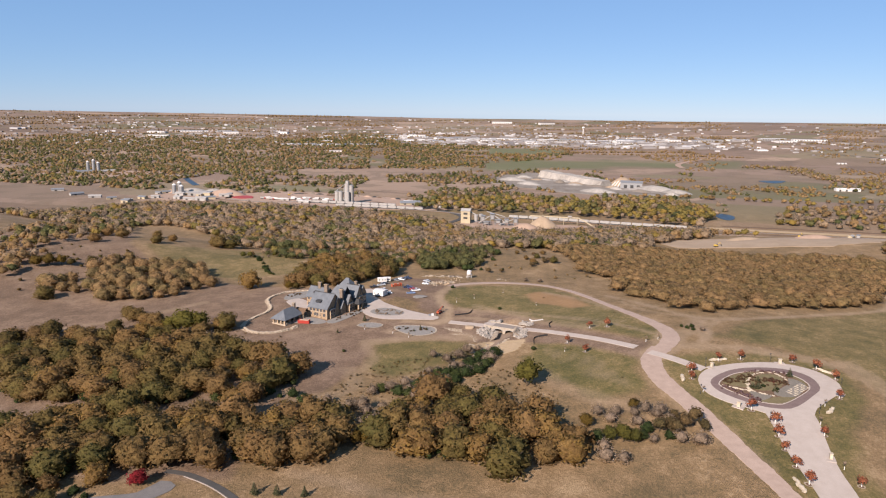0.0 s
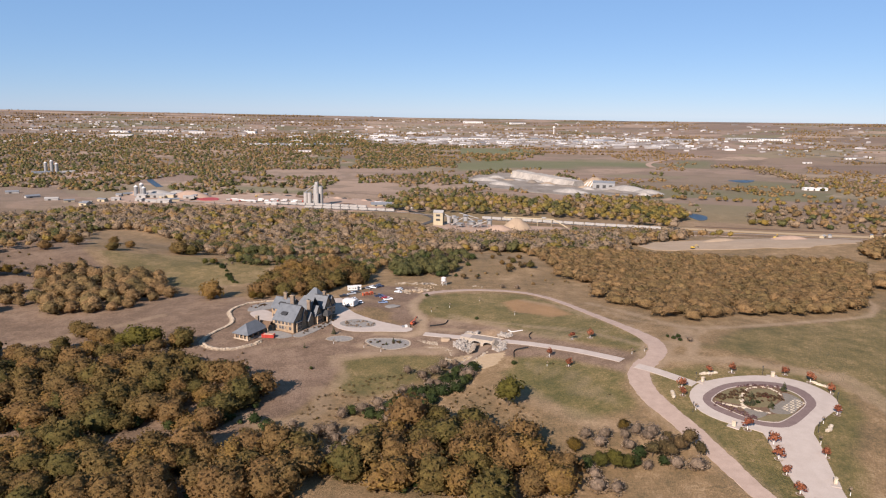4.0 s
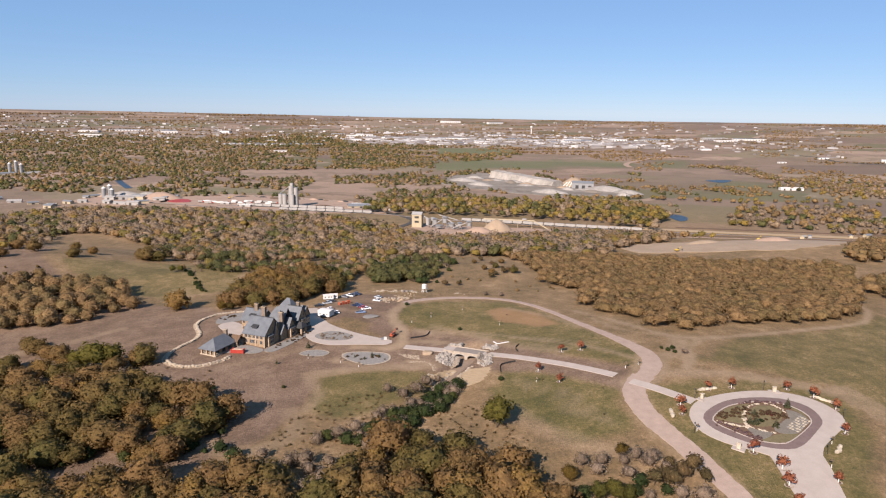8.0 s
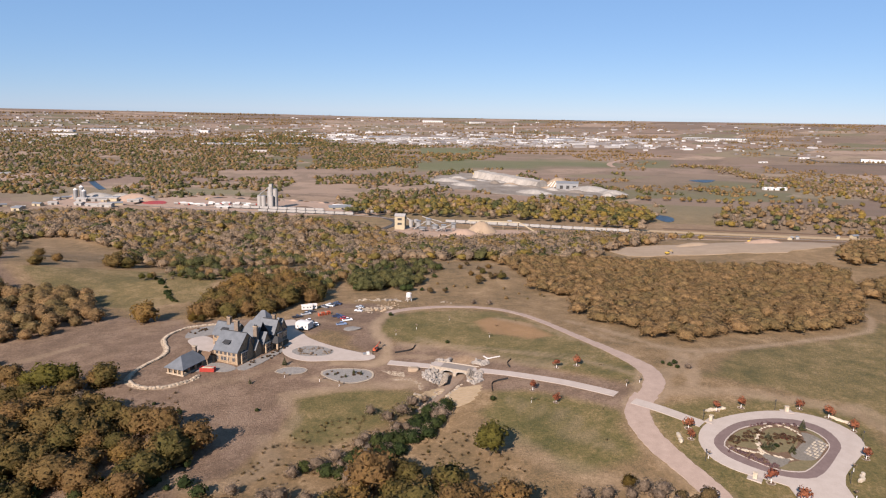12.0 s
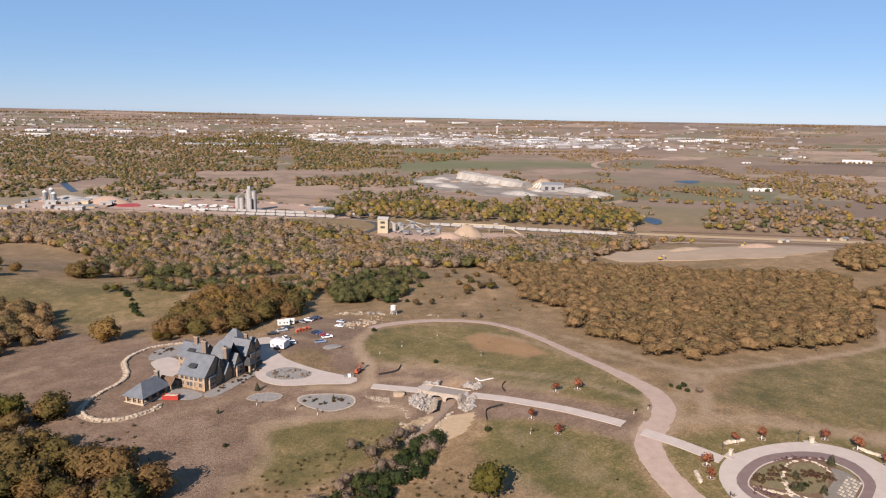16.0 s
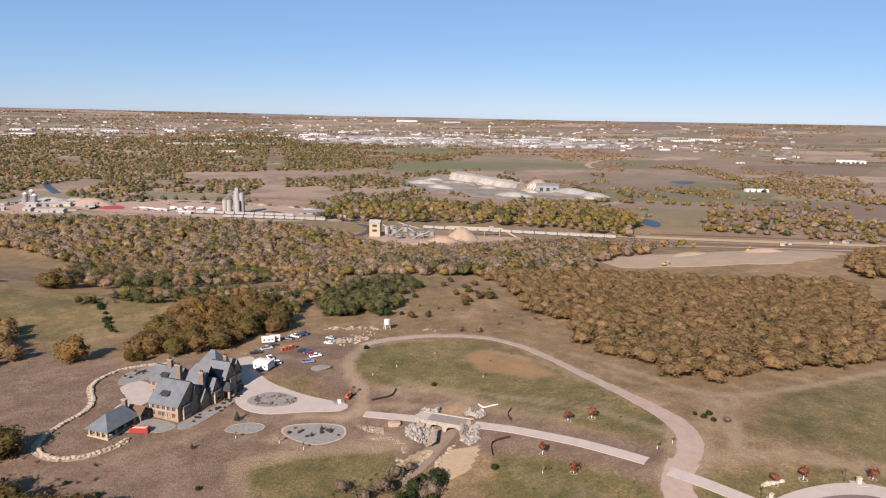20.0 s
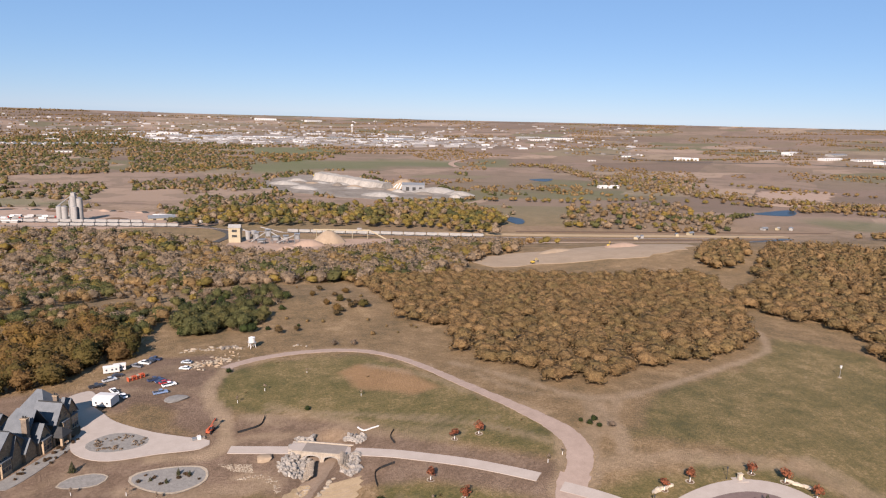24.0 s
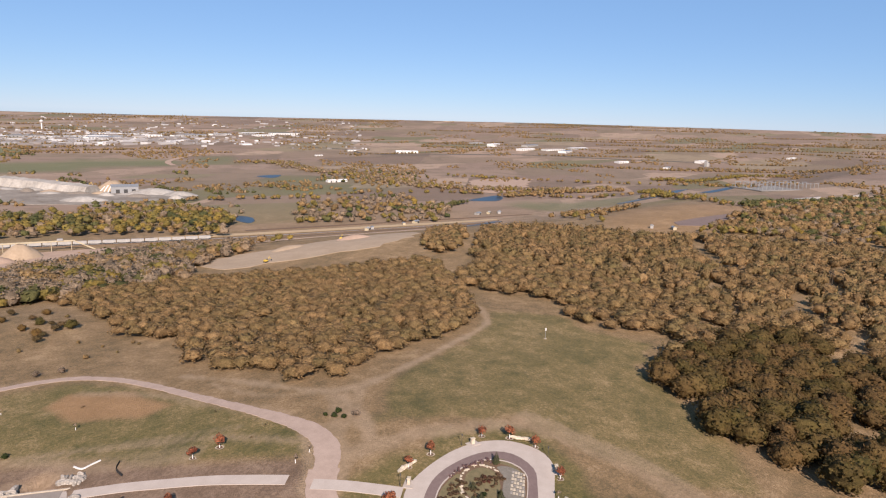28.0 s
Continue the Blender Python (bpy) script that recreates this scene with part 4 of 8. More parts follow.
pale_grey = grainy("pale_grey_paint", (0.20, 0.188, 0.172), (0.29, 0.278, 0.26), 4.0, 0.6, bump=0.05)
water, _n, _l, _b = shader("river_water", 0.35)
_b.inputs["Base Color"].default_value = (0.02, 0.03, 0.04, 1)
_b.inputs["Specular IOR Level"].default_value = 0.22
bumped(_n, _l, _b, noise_node(_n, _l, 5.0), 0.15, 0.3)

# ---- roads, drives and beds ----
def road(name, pts, width, material, label, lift=0.12, category="road", **k):
    return tagged(ribbon(name, pts, width, material, lift, **k), label, category, kind="structure")


road("gravel_road", [(6, 443), (10, 447.5), (23, 454), (41, 458), (60, 457), (74, 451), (86, 436.5), (94.5, 415), (100.6, 392), (107, 368.5),
                     (112.5, 348), (116, 332), (115.5, 319), (110, 308), (101, 298)], [5.2, 5.0, 4.8, 4.8, 4.7, 4.5, 4.4, 4.4, 4.5, 4.7, 5.2, 6.6, 8.2, 8.6, 7], gravel,
     "pinkish crushed gravel road sweeping round the mound", 0.16, step=1.6, ragged=0.16)
road("gravel_road", [(106, 304), (98.5, 294), (95.6, 283), (96, 268), (100.2, 251), (104, 235), (107.4, 219), (110.8, 204.6), (113.4, 192), (118, 172), (124, 140), (130, 90), (131, 10), (128, -120)],
     [9.5, 9, 8.2, 7.2, 6.4, 5.8, 5.4, 5.2, 5.2, 5.2, 5.2, 5.2, 5.2, 5.2], gravel, "pinkish crushed gravel road down the slope", 0.14, step=1.8, ragged=0.16)
road("concrete_road", [(4.4, 368), (16.6, 363.6), (26, 360)], 4.8, concrete, "pale new concrete road slab by the bridge", 0.2)
road("concrete_road", [(45.5, 350.2), (57.2, 342.6), (67.6, 334), (77.3, 325.4), (86, 316.4), (94.8, 307)], 4.8, concrete, "pale new concrete road slab in bare soil", 0.2)
road("concrete_road", [(99, 299.8), (105.8, 292.4), (111.7, 285.1), (117, 278.6)], 5.0, concrete, "pale concrete lane into the loop", 0.22)
road("concrete_drive", [(138, 249), (136.5, 238), (133.6, 226), (131, 213), (129.3, 197), (127.8, 180), (132, 150), (144, 100), (150, 20), (150, -120)], [20, 13.5, 11.2, 10.8, 10.6, 10.6, 10.6, 10.6, 10.6, 10.6], concrete,
     "broad pale concrete drive out of the loop", 0.205)
RING_OUT = [(110, 265.5), (112.5, 272.5), (119.5, 279.5), (132, 284), (146, 286.3), (158, 285.2), (167.5, 280), (171.8, 271), (169, 262.5), (159.5, 254.5), (150.5, 247.2),
            (144, 240), (131, 241), (123.5, 245.5), (115.6, 250.6), (110.6, 257.5)]
PAV_OUT = [(116.4, 268.9), (128, 277.5), (141, 280.6), (154, 279.8), (161.5, 274), (161, 264.4), (154.4, 257.3), (143.3, 248.2), (136.4, 245.8), (127.8, 247.7), (119.6, 254), (115.1, 260.9)]
PAV_IN = [(119, 266.9), (128.5, 274.3), (141.5, 277.5), (151.8, 276.1), (157, 270.3), (156.7, 264.1), (151, 258.2), (140.4, 250.5), (135.3, 248.9), (128, 251), (121.6, 257.4), (118.1, 262.7)]
tagged(patch("loop_drive", RING_OUT, concrete, 0.2, step=2.5, holes=[PAV_OUT]), "pale concrete loop drive shaped like a drop", "drive", kind="structure")
tagged(patch("paver_band", PAV_OUT, paver, 0.21, step=2.5, holes=[PAV_IN]), "dark plum paver band inside the loop", "paving", kind="structure")
tagged(patch("kerb", PAV_IN, concrete, 0.30, step=2.5, holes=[[(137.5 + (x - 137.5) * 0.975, 263 + (y - 263) * 0.97) for x, y in PAV_IN]]),
       "low pale concrete kerb round the garden", "kerb", kind="structure")
GARDEN = [(137.5 + (x - 137.5) * 0.97, 263 + (y - 263) * 0.965) for x, y in PAV_IN]
tagged(patch("garden_bed", GARDEN, mulch, 0.18, step=2.5), "brown mulched planting bed with low plants", "garden", kind="structure")

# the mansion's drive loop, with its planted island
LOOP = [(-47, 416), (-41, 408), (-35, 398.5), (-22, 387.8), (-10, 381), (-2, 376.3), (-5, 371.5), (-19, 371.5), (-34.4, 370.6), (-43.8, 375.2), (-48, 383), (-46, 393), (-48.5, 403), (-52, 412)]
ISLE = [(-43, 383.2), (-37, 388.6), (-29.5, 388.4), (-22.6, 382.6), (-25.4, 377.6), (-35, 376.2), (-41.2, 378.6)]
tagged(patch("mansion_drive", LOOP, concrete, 0.2, step=2.5, holes=[ISLE]), "pale concrete drive looping before the mansion", "drive", kind="structure")
tagged(patch("island_bed", ISLE, bed_gravel, 0.24, step=2.5), "grey gravel island bed with low shrubs", "garden bed", kind="structure")
for outline, label in (([(-27.2, 356.9), (-24.9, 361.3), (-14.2, 362.3), (-4.5, 359.7), (-2.7, 353.5), (-5.4, 349), (-13.5, 346.4), (-21.9, 350.6)], "grey gravel bed rimmed with pale stone"),
                       ([(-48.2, 358.5), (-45, 362.9), (-37.8, 364), (-33.3, 361.3), (-35.9, 356.9), (-43, 356.3)], "small grey gravel bed rimmed with pale stone")):
    tagged(patch("rim", outline, limestone, 0.2, step=2.0, holes=[[(np.mean([q[0] for q in outline]) + (x - np.mean([q[0] for q in outline])) * 0.93,
           np.mean([q[1] for q in outline]) + (y - np.mean([q[1] for q in outline])) * 0.91) for x, y in outline]]), "pale stone edging of a gravel bed", "edging", kind="structure")
    tagged(patch("gravel_bed", outline, bed_gravel, 0.16, step=2.0), label, "garden bed", kind="structure")
tagged(patch("terrace_bed", [(-99, 402), (-100, 414), (-93, 421.5), (-84, 423), (-83, 412), (-90, 404)], bed_gravel, 0.2, step=2.0), "grey gravel bed behind the mansion terrace", "garden bed", kind="structure")
tagged(patch("terrace", [(-97, 398), (-91, 404), (-84, 398), (-80, 388), (-84, 378), (-88, 372), (-93, 377), (-91, 386)], concrete, 0.22, step=2.0), "pale stone terrace beside the mansion", "terrace", kind="structure")
tagged(patch("forecourt", [(-66, 362.5), (-76, 368), (-86, 362), (-89, 357), (-80, 359), (-70, 358)], bed_gravel, 0.18, step=2.0), "grey gravel forecourt by the mansion", "forecourt", kind="structure")
tagged(patch("side_bed", [(-66, 362.5), (-60, 371), (-52, 382), (-46, 392), (-43.5, 389), (-49, 379), (-56, 367), (-62, 360)], bed_gravel, 0.17, step=2.0), "grey gravel planting bed along the mansion", "garden bed", kind="structure")
tagged(patch("entry_court", [(-50, 398), (-54, 410), (-56, 424), (-48, 430), (-44, 420), (-47, 412), (-46, 400)], concrete, 0.21, step=2.0), "pale concrete court at the mansion door", "court", kind="structure")

# ---- the stone mansion and its pavilion ----
HOUSE_TURN = -26.0
chimney_stone = grainy("chimney_stone", (0.085, 0.064, 0.048), (0.205, 0.160, 0.120), 1.0, fine=0.3)
mansion = tagged(new("mansion"), "large tan stone mansion with steep blue-grey slate roofs", "house")
mansion.matrix_basis = at(-79, 371.5, HOUSE_TURN, 0.0)


def window_proto(w, h):
    bm = bmesh.new()
    t = 0.10
    box(bm, -w / 2, w / 2, -0.10, 0.10, 0, t)
    box(bm, -w / 2, w / 2, -0.10, 0.10, h - t, h)
    box(bm, -w / 2, -w / 2 + t, -0.10, 0.10, t, h - t)
    box(bm, w / 2 - t, w / 2, -0.10, 0.10, t, h - t)
    box(bm, -0.05, 0.05, -0.08, 0.08, t, h - t)
    return bm


def wing(name, x0, x1, y0, y1, eave, ridge, along="x", parent=None, roof_name="roof", material=None, **k):
    bm = bmesh.new()
    gable_walls(bm, x0, x1, y0, y1, -2.5, eave, ridge, along, not (k.get("hip0") or k.get("hip1")))
    part(name, bm, material or brickwork, parent)
    bm = bmesh.new()
    gable_roof(bm, x0, x1, y0, y1, eave, ridge, along=along, **k)
    return part(roof_name, bm, slate, parent)


wing("front_wall", 1.5, 14.5, 0, 15, 5.8, 12.8, "x", mansion, roof_name="front_roof")
wing("rear_wall", -12.0, 1.0, 16.0, 26, 6.4, 11.6, "x", mansion, roof_name="rear_roof")
wing("middle_wall", 2.2, 14.0, 15.2, 26.2, 6.6, 14.4, "x", mansion, roof_name="middle_roof", hip0=5.6)
wing("back_wall", -0.5, 12.5, 26.6, 40, 7.6, 15.8, "x", mansion, roof_name="back_roof", hip0=6.2, hip1=5.9)
wing("cross_wall", 8.0, 17.0, 25.8, 33.5, 7.2, 13.2, "x", mansion, roof_name="cross_roof")
wing("gable_wall", 12.4, 15.2, 34.0, 39.5, 6.6, 11.6, "x", mansion, roof_name="gable_roof")
wing("entry_wall", 14.0, 17.0, 17.0, 22.8, 5.2, 9.8, "x", mansion, roof_name="entry_roof")
wing("porch_wall", 14.0, 16.2, 11.6, 16.6, 3.8, 7.4, "x", mansion, roof_name="lean_roof")
wing("side_gable", 12.6, 15.0, 7.2, 11.4, 5.0, 10.4, "x", mansion, roof_name="side_roof")
bm = bmesh.new()
gable_roof(bm, 17.0, 21.4, 22.6, 27.6, 4.0, 6.2, over=0.4, along="x", hip1=2.0)
part("porch_roof", bm, dark_trim, mansion, "dark low porch roof")
for px, py in ((17.6, 23.2), (17.6, 27.0), (20.8, 23.2), (20.8, 27.0)):
    part("porch_pillar", boxed(px - 0.45, px + 0.45, py - 0.45, py + 0.45, -2, 4.0, 0.06), sandstone, mansion)
for cx, cy, top, w in ((-5.4, 20.6, 14.4, 1.0), (3.6, 14.8, 15.4, 1.15), (14.0, 15.4, 13.6, 1.0), (13.6, 31.4, 14.8, 0.8)):
    c = part("chimney", boxed(cx - w, cx + w, cy - w * 0.7, cy + w * 0.7, 6.0, top, 0.05), chimney_stone, mansion)
    part("chimney_cap", boxed(cx - w - 0.2, cx + w + 0.2, cy - w * 0.7 - 0.2, cy + w * 0.7 + 0.2, top, top + 0.35, 0.05), sandstone, c)
    for k in (-0.45, 0.45):
        part("flue", tubed((cx + k, cy, top + 0.3), (cx + k, cy, top + 1.1), 0.28, 0.24), dark_trim, c)


def dormer(x, y, z, w=3.2, d=3.4, h=1.2):
    bm = bmesh.new()
    box(bm, x - w / 2, x + w / 2, y, y + d, z - 1.5, z + h)
    o = part("dormer", bm, dark_trim, mansion, "dark low roof dormer")
    bm = bmesh.new()
    v = [bm.verts.new(q) for q in ((x - w / 2 - 0.3, y - 0.5, z + h - 0.25), (x + w / 2 + 0.3, y - 0.5, z + h - 0.25), (x + w / 2 + 0.3, y + d, z + h + 0.9), (x - w / 2 - 0.3, y + d, z + h + 0.9))]
    w_ = [bm.verts.new(q.co + Vector((0, 0, 0.25))) for q in v]
    bm.faces.new(v[::-1])
    bm.faces.new(w_)
    for i in range(4):
        bm.faces.new((v[i], v[(i + 1) % 4], w_[(i + 1) % 4], w_[i]))
    part("dormer_roof", bm, dark_trim, o)
    bm = boxed(x - w / 2 + 0.3, x + w / 2 - 0.3, y - 0.06, y + 0.02, z + 0.15, z + h - 0.35)
    part("pane", bm, pane_glass, o)


dormer(7.0, 2.0, 7.8)
dormer(-6.0, 17.2, 7.8)
win = None
WINDOWS = [(x, 0, 3.6, 0) for x in (3.2, 5.4, 8.0, 10.2, 12.6)] + [(x, 0, 0.9, 0) for x in (3.2, 6.0, 7.6, 9.2, 12.4)] + \
          [(x, 16.0, z, 0) for x in (-10.5, -7.5, -4.0, -1.2) for z in (0.9, 4.4)] + [(-12.0, y, z, 90) for y in (18, 21, 24) for z in (0.9, 4.4)] + \
          [(14.5, y, z, 90) for y in (2.5, 5.0) for z in (1.0, 3.6)] + [(17.0, y, z, 90) for y in (28, 31) for z in (1.0, 4.2, 7.6)] + \
          [(15.2, y, z, 90) for y in (35.5, 38) for z in (1.0, 4.6)] + [(1.5, y, z, 90) for y in (3, 7, 11) for z in (1.0, 4.0)] + [(17.0, y, z, 90) for y in (18.6, 21.2) for z in (1.0, 3.8)]
for x, y, z, turn in WINDOWS:
    m = pose(x, y, z, 0, 0, turn)
    if win is None:
        win = part("window", window_proto(1.5, 1.9), limestone, mansion, "pale stone window surround")
        glass_me = part("pane", boxed(-0.66, 0.66, -0.06, 0.06, 0.09, 1.81), pane_glass, win)
        win.matrix_basis = m
    else:
        w_ = like(win, m, mansion)
        like(glass_me, Matrix(), w_)
for x in (1.5, 14.1, 8.9):
    part("quoin", boxed(x - 0.12, x + 0.5, -0.14, 0.3, -2.4, 5.6, 0.03), sandstone, mansion, "pale dressed stone corner")
part("door", boxed(16.9, 17.12, 29.0, 30.6, -0.2, 2.5, 0.03), dark_trim, mansion, "dark double entrance door")
part("string_course", boxed(1.35, 14.65, -0.16, -0.002, 3.2, 3.5), limestone, mansion)

for bx, y0, y1, z0, z1 in ((14.62, 2.2, 6.4, 0.4, 4.6), (17.12, 28.2, 31.6, 0.3, 6.4), (17.12, 17.8, 22.0, 0.3, 4.6), (15.32, 35.0, 38.6, 0.4, 5.4)):
    bay = part("bay_window", boxed(bx - 0.1, bx + 0.9, y0, y1, z0 - 2.5, z1, 0.05), sandstone, mansion, "tall framed bay window")
    n = int((y1 - y0) / 1.1)
    for k in range(n):
        w0 = y0 + 0.22 + (y1 - y0 - 0.3) * k / n
        for zz in np.arange(z0 + 0.5, z1 - 1.2, 1.9):
            part("pane", boxed(bx + 0.86, bx + 0.93, w0, w0 + (y1 - y0) / n - 0.34, zz, zz + 1.5), pane_glass, bay)
    part("bay_roof", boxed(bx - 0.2, bx + 1.15, y0 - 0.25, y1 + 0.25, z1 + 0.002, z1 + 0.3, 0.08), slate, bay)
for x0, x1, y, z in ((1.2, 14.8, 7.5, 12.78), (-12.2, 1.2, 21.0, 11.58), (8.2, 17.2, 29.65, 13.18)):
    part("ridge_cap", boxed(x0, x1, y - 0.22, y + 0.22, z - 0.05, z + 0.4, 0.06), dark_trim, mansion)
pavilion = tagged(new("pavilion"), "open garden pavilion with stone piers and slate hip roof", "pavilion")
pavilion.matrix_basis = at(-88, 362, HOUSE_TURN)
bm = bmesh.new()
gable_roof(bm, -4.6, 4.6, -7.6, 7.0, 3.2, 7.0, over=0.7, along="y", hip0=5.0, hip1=3.0)
part("roof", bm, slate, pavilion)
part("back_wall", boxed(-4.4, -3.9, -3.5, 6.8, -2, 3.2), brickwork, pavilion)
part("end_wall", boxed(-4.4, 0.5, 6.4, 6.9, -2, 3.2), brickwork, pavilion)
part("plinth", boxed(-4.8, 4.8, -7.8, 7.2, -2.5, 0.25, 0.04), limestone, pavilion)
for y in (-7.2, -3.2, 1.0, 5.6):
    part("pier", boxed(3.5, 4.4, y - 0.45, y + 0.45, 0.2, 3.2, 0.04), sandstone, pavilion)
for x in (-4.0, -1.0, 1.4):
    part("pier", boxed(x - 0.4, x + 0.4, -7.5, -6.7, 0.2, 3.2, 0.04), sandstone, pavilion)
part("inner_wall", boxed(-3.8, 3.0, 2.0, 2.4, 0.2, 3.2), dark_trim, pavilion)
c = part("chimney", boxed(-0.9, 0.9, 5.2, 6.4, 3.0, 8.8, 0.05), chimney_stone, pavilion)
part("chimney_cap", boxed(-1.1, 1.1, 5.0, 6.6, 8.8, 9.1, 0.04), limestone, c)
walkway = tagged(new("covered_walk"), "covered walk with a dark gabled roof on stone posts", "walkway")
walkway.matrix_basis = at(-80.5, 367.5, HOUSE_TURN)
bm = bmesh.new()
gable_roof(bm, -4.8, 1.6, -1.4, 3.6, 3.0, 5.2, over=0.5, along="x")
part("roof", bm, mulch, walkway)
for x, y in ((-4.2, -1.0), (-1.2, -1.0), (1.2, -1.0), (-4.2, 3.2), (-1.2, 3.2), (1.2, 3.2)):
    part("post", boxed(x - 0.35, x + 0.35, y - 0.35, y + 0.35, -2, 3.0, 0.04), sandstone, walkway)
part("floor", boxed(-5.0, 2.0, -1.6, 3.8, -2, 0.18), limestone, walkway)

# retaining wall of rough blocks round the mansion's lawn
WALL = [(-83, 424.5), (-95.7, 423.5), (-106, 416.5), (-109.5, 402), (-103.5, 386), (-103, 376.5), (-107.5, 366.5), (-110, 357), (-108.5, 348.5), (-100.6, 342.6), (-91.8, 343.3), (-84.2, 348.6), (-80.8, 353.4)]
wall = tagged(new("wall_garden"), "low curved retaining wall of rough tan stone blocks", "wall", kind="structure")
blocks = [part("block", rock_bm(500 + i, 2.0, 1.6, 1.5, 0.2), limestone, wall) for i in range(5)]
prng = random.Random(5)
line = spline(WALL, 1.45)
for i, q in enumerate(line):
    d = line[min(i + 1, len(line) - 1)] - line[max(i - 1, 0)]
    turn = math.degrees(math.atan2(d[1], d[0])) + prng.uniform(-9, 9)
    m = at(q[0] + prng.uniform(-0.15, 0.15), q[1] + prng.uniform(-0.15, 0.15), turn, -0.35) @ Matrix.Diagonal((prng.uniform(0.85, 1.15), prng.uniform(0.85, 1.2), prng.uniform(0.8, 1.15), 1))
    if i < 5:
        blocks[i].matrix_basis = m
    else:
        like(blocks[i % 5], m, wall)
    if i % 2 == 0:
        nrm = Vector((-d[1], d[0])).normalized() * -1.0
        like(blocks[(i + 2) % 5], at(q[0] + nrm.x, q[1] + nrm.y, turn + 40, -0.5) @ Matrix.Diagonal((0.8, 0.8, 0.8, 1)), wall)
road("wall_footing", [(x * 1.0 - 0.9 * (1 if i < 9 else 0), y - 0.9 * (1 if i > 6 else 0)) for i, (x, y) in enumerate(WALL)], 2.4, tan_sand, "tan sand footing along the garden wall", 0.08, "footing")

# ---- the building yard: vehicles, trailers and stacks ----
def paint(name, c, rough=0.3):
    m, n, l, b = shader(name, rough)
    col = ramp(n, l, noise_node(n, l, 1.5), [(0.3, tuple(0.85 * k for k in c)), (0.7, c)])
    l.new(col, b.inputs["Base Color"])
    b.inputs["Coat Weight"].default_value = 0.4
    return m


PAINTS = {"white": paint("white_car_paint", (0.75, 0.75, 0.75)), "black": paint("black_car_paint", (0.025, 0.025, 0.03)), "navy": paint("navy_car_paint", (0.03, 0.045, 0.10)),
          "red": paint("red_car_paint", (0.36, 0.025, 0.03)), "silver": paint("silver_car_paint", (0.42, 0.44, 0.46)), "blue": paint("blue_car_paint", (0.16, 0.22, 0.34)),
          "grey": paint("grey_car_paint", (0.17, 0.17, 0.18))}


def profile(bm, pts, half, taper=0.0, base=0.0):
    """A side outline drawn across the width; points above base lean in."""
    rows = []
    for s in (-1, 1):
        rows.append([bm.verts.new((x, s * (half - taper * max(0.0, z - base)), z)) for x, z in pts])
    bm.faces.new(rows[0])
    bm.faces.new(rows[1][::-1])
    n = len(pts)
    for i in range(n):
        bm.faces.new((rows[0][i], rows[1][i], rows[1][(i + 1) % n], rows[0][(i + 1) % n]))
    bmesh.ops.recalc_face_normals(bm, faces=bm.faces)


def car(colour, kind):
    name = "pickup" if kind == "pickup" else "car"
    root = tagged(new(name), {"pickup": "%s pickup truck parked on bare ground" % colour, "car": "%s car parked on bare ground" % colour}[name], "pickup" if name == "pickup" else "car", "vehicles in the yard")
    body = bmesh.new()
    if kind == "pickup":
        profile(body, [(-2.9, 0.45), (2.8, 0.45), (2.85, 0.95), (2.7, 1.1), (1.3, 1.15), (-0.7, 1.15), (-2.9, 1.15)], 0.98)
        cab = [(1.35, 1.14), (0.75, 1.85), (-0.55, 1.88), (-0.75, 1.14)]
    else:
        profile(body, [(-2.35, 0.4), (2.3, 0.4), (2.35, 0.75), (2.2, 0.95), (1.0, 1.02), (-2.2, 1.05), (-2.38, 0.8)], 0.92)
        cab = [(1.1, 1.0), (0.35, 1.52), (-1.3, 1.56), (-2.1, 1.03)]
    part("body", body, PAINTS[colour], root)
    bm = bmesh.new()
    profile(bm, cab, 0.88, 0.22, 1.1)
    g = part("window_band", bm, pane_glass, root, "dark glass")
    xs, zs = [p[0] for p in cab[1:3]], cab[1][1]
    part("roof", boxed(min(xs) - 0.05, max(xs) + 0.05, -0.74, 0.74, zs - 0.02, zs + 0.07, 0.02), PAINTS[colour], root)
    if kind == "pickup":
        part("cargo_bed", boxed(-2.75, -0.85, -0.82, 0.82, 1.151, 1.17), rubber, root)
    w = None
    for x in ((-1.8, 1.8) if kind == "pickup" else (-1.4, 1.4)):
        for s in (-1, 1):
            m = pose(x, s * 0.86, 0.36)
            if w is None:
                w = part("wheel", tubed((0, -0.13, 0), (0, 0.13, 0), 0.37, sides=12), rubber, root)
                h = part("rim", tubed((0, -0.14, 0), (0, 0.14, 0), 0.2, sides=10), steel, w)
                w.matrix_basis = m
            else:
                like(h, Matrix(), like(w, m, root))
    for s in (-0.62, 0.62):
        e = 2.84 if kind == "pickup" else 2.33
        part("headlight", boxed(e - 0.04, e + 0.02, s - 0.16, s + 0.16, 0.68, 0.84), white_paint, root)
    return root


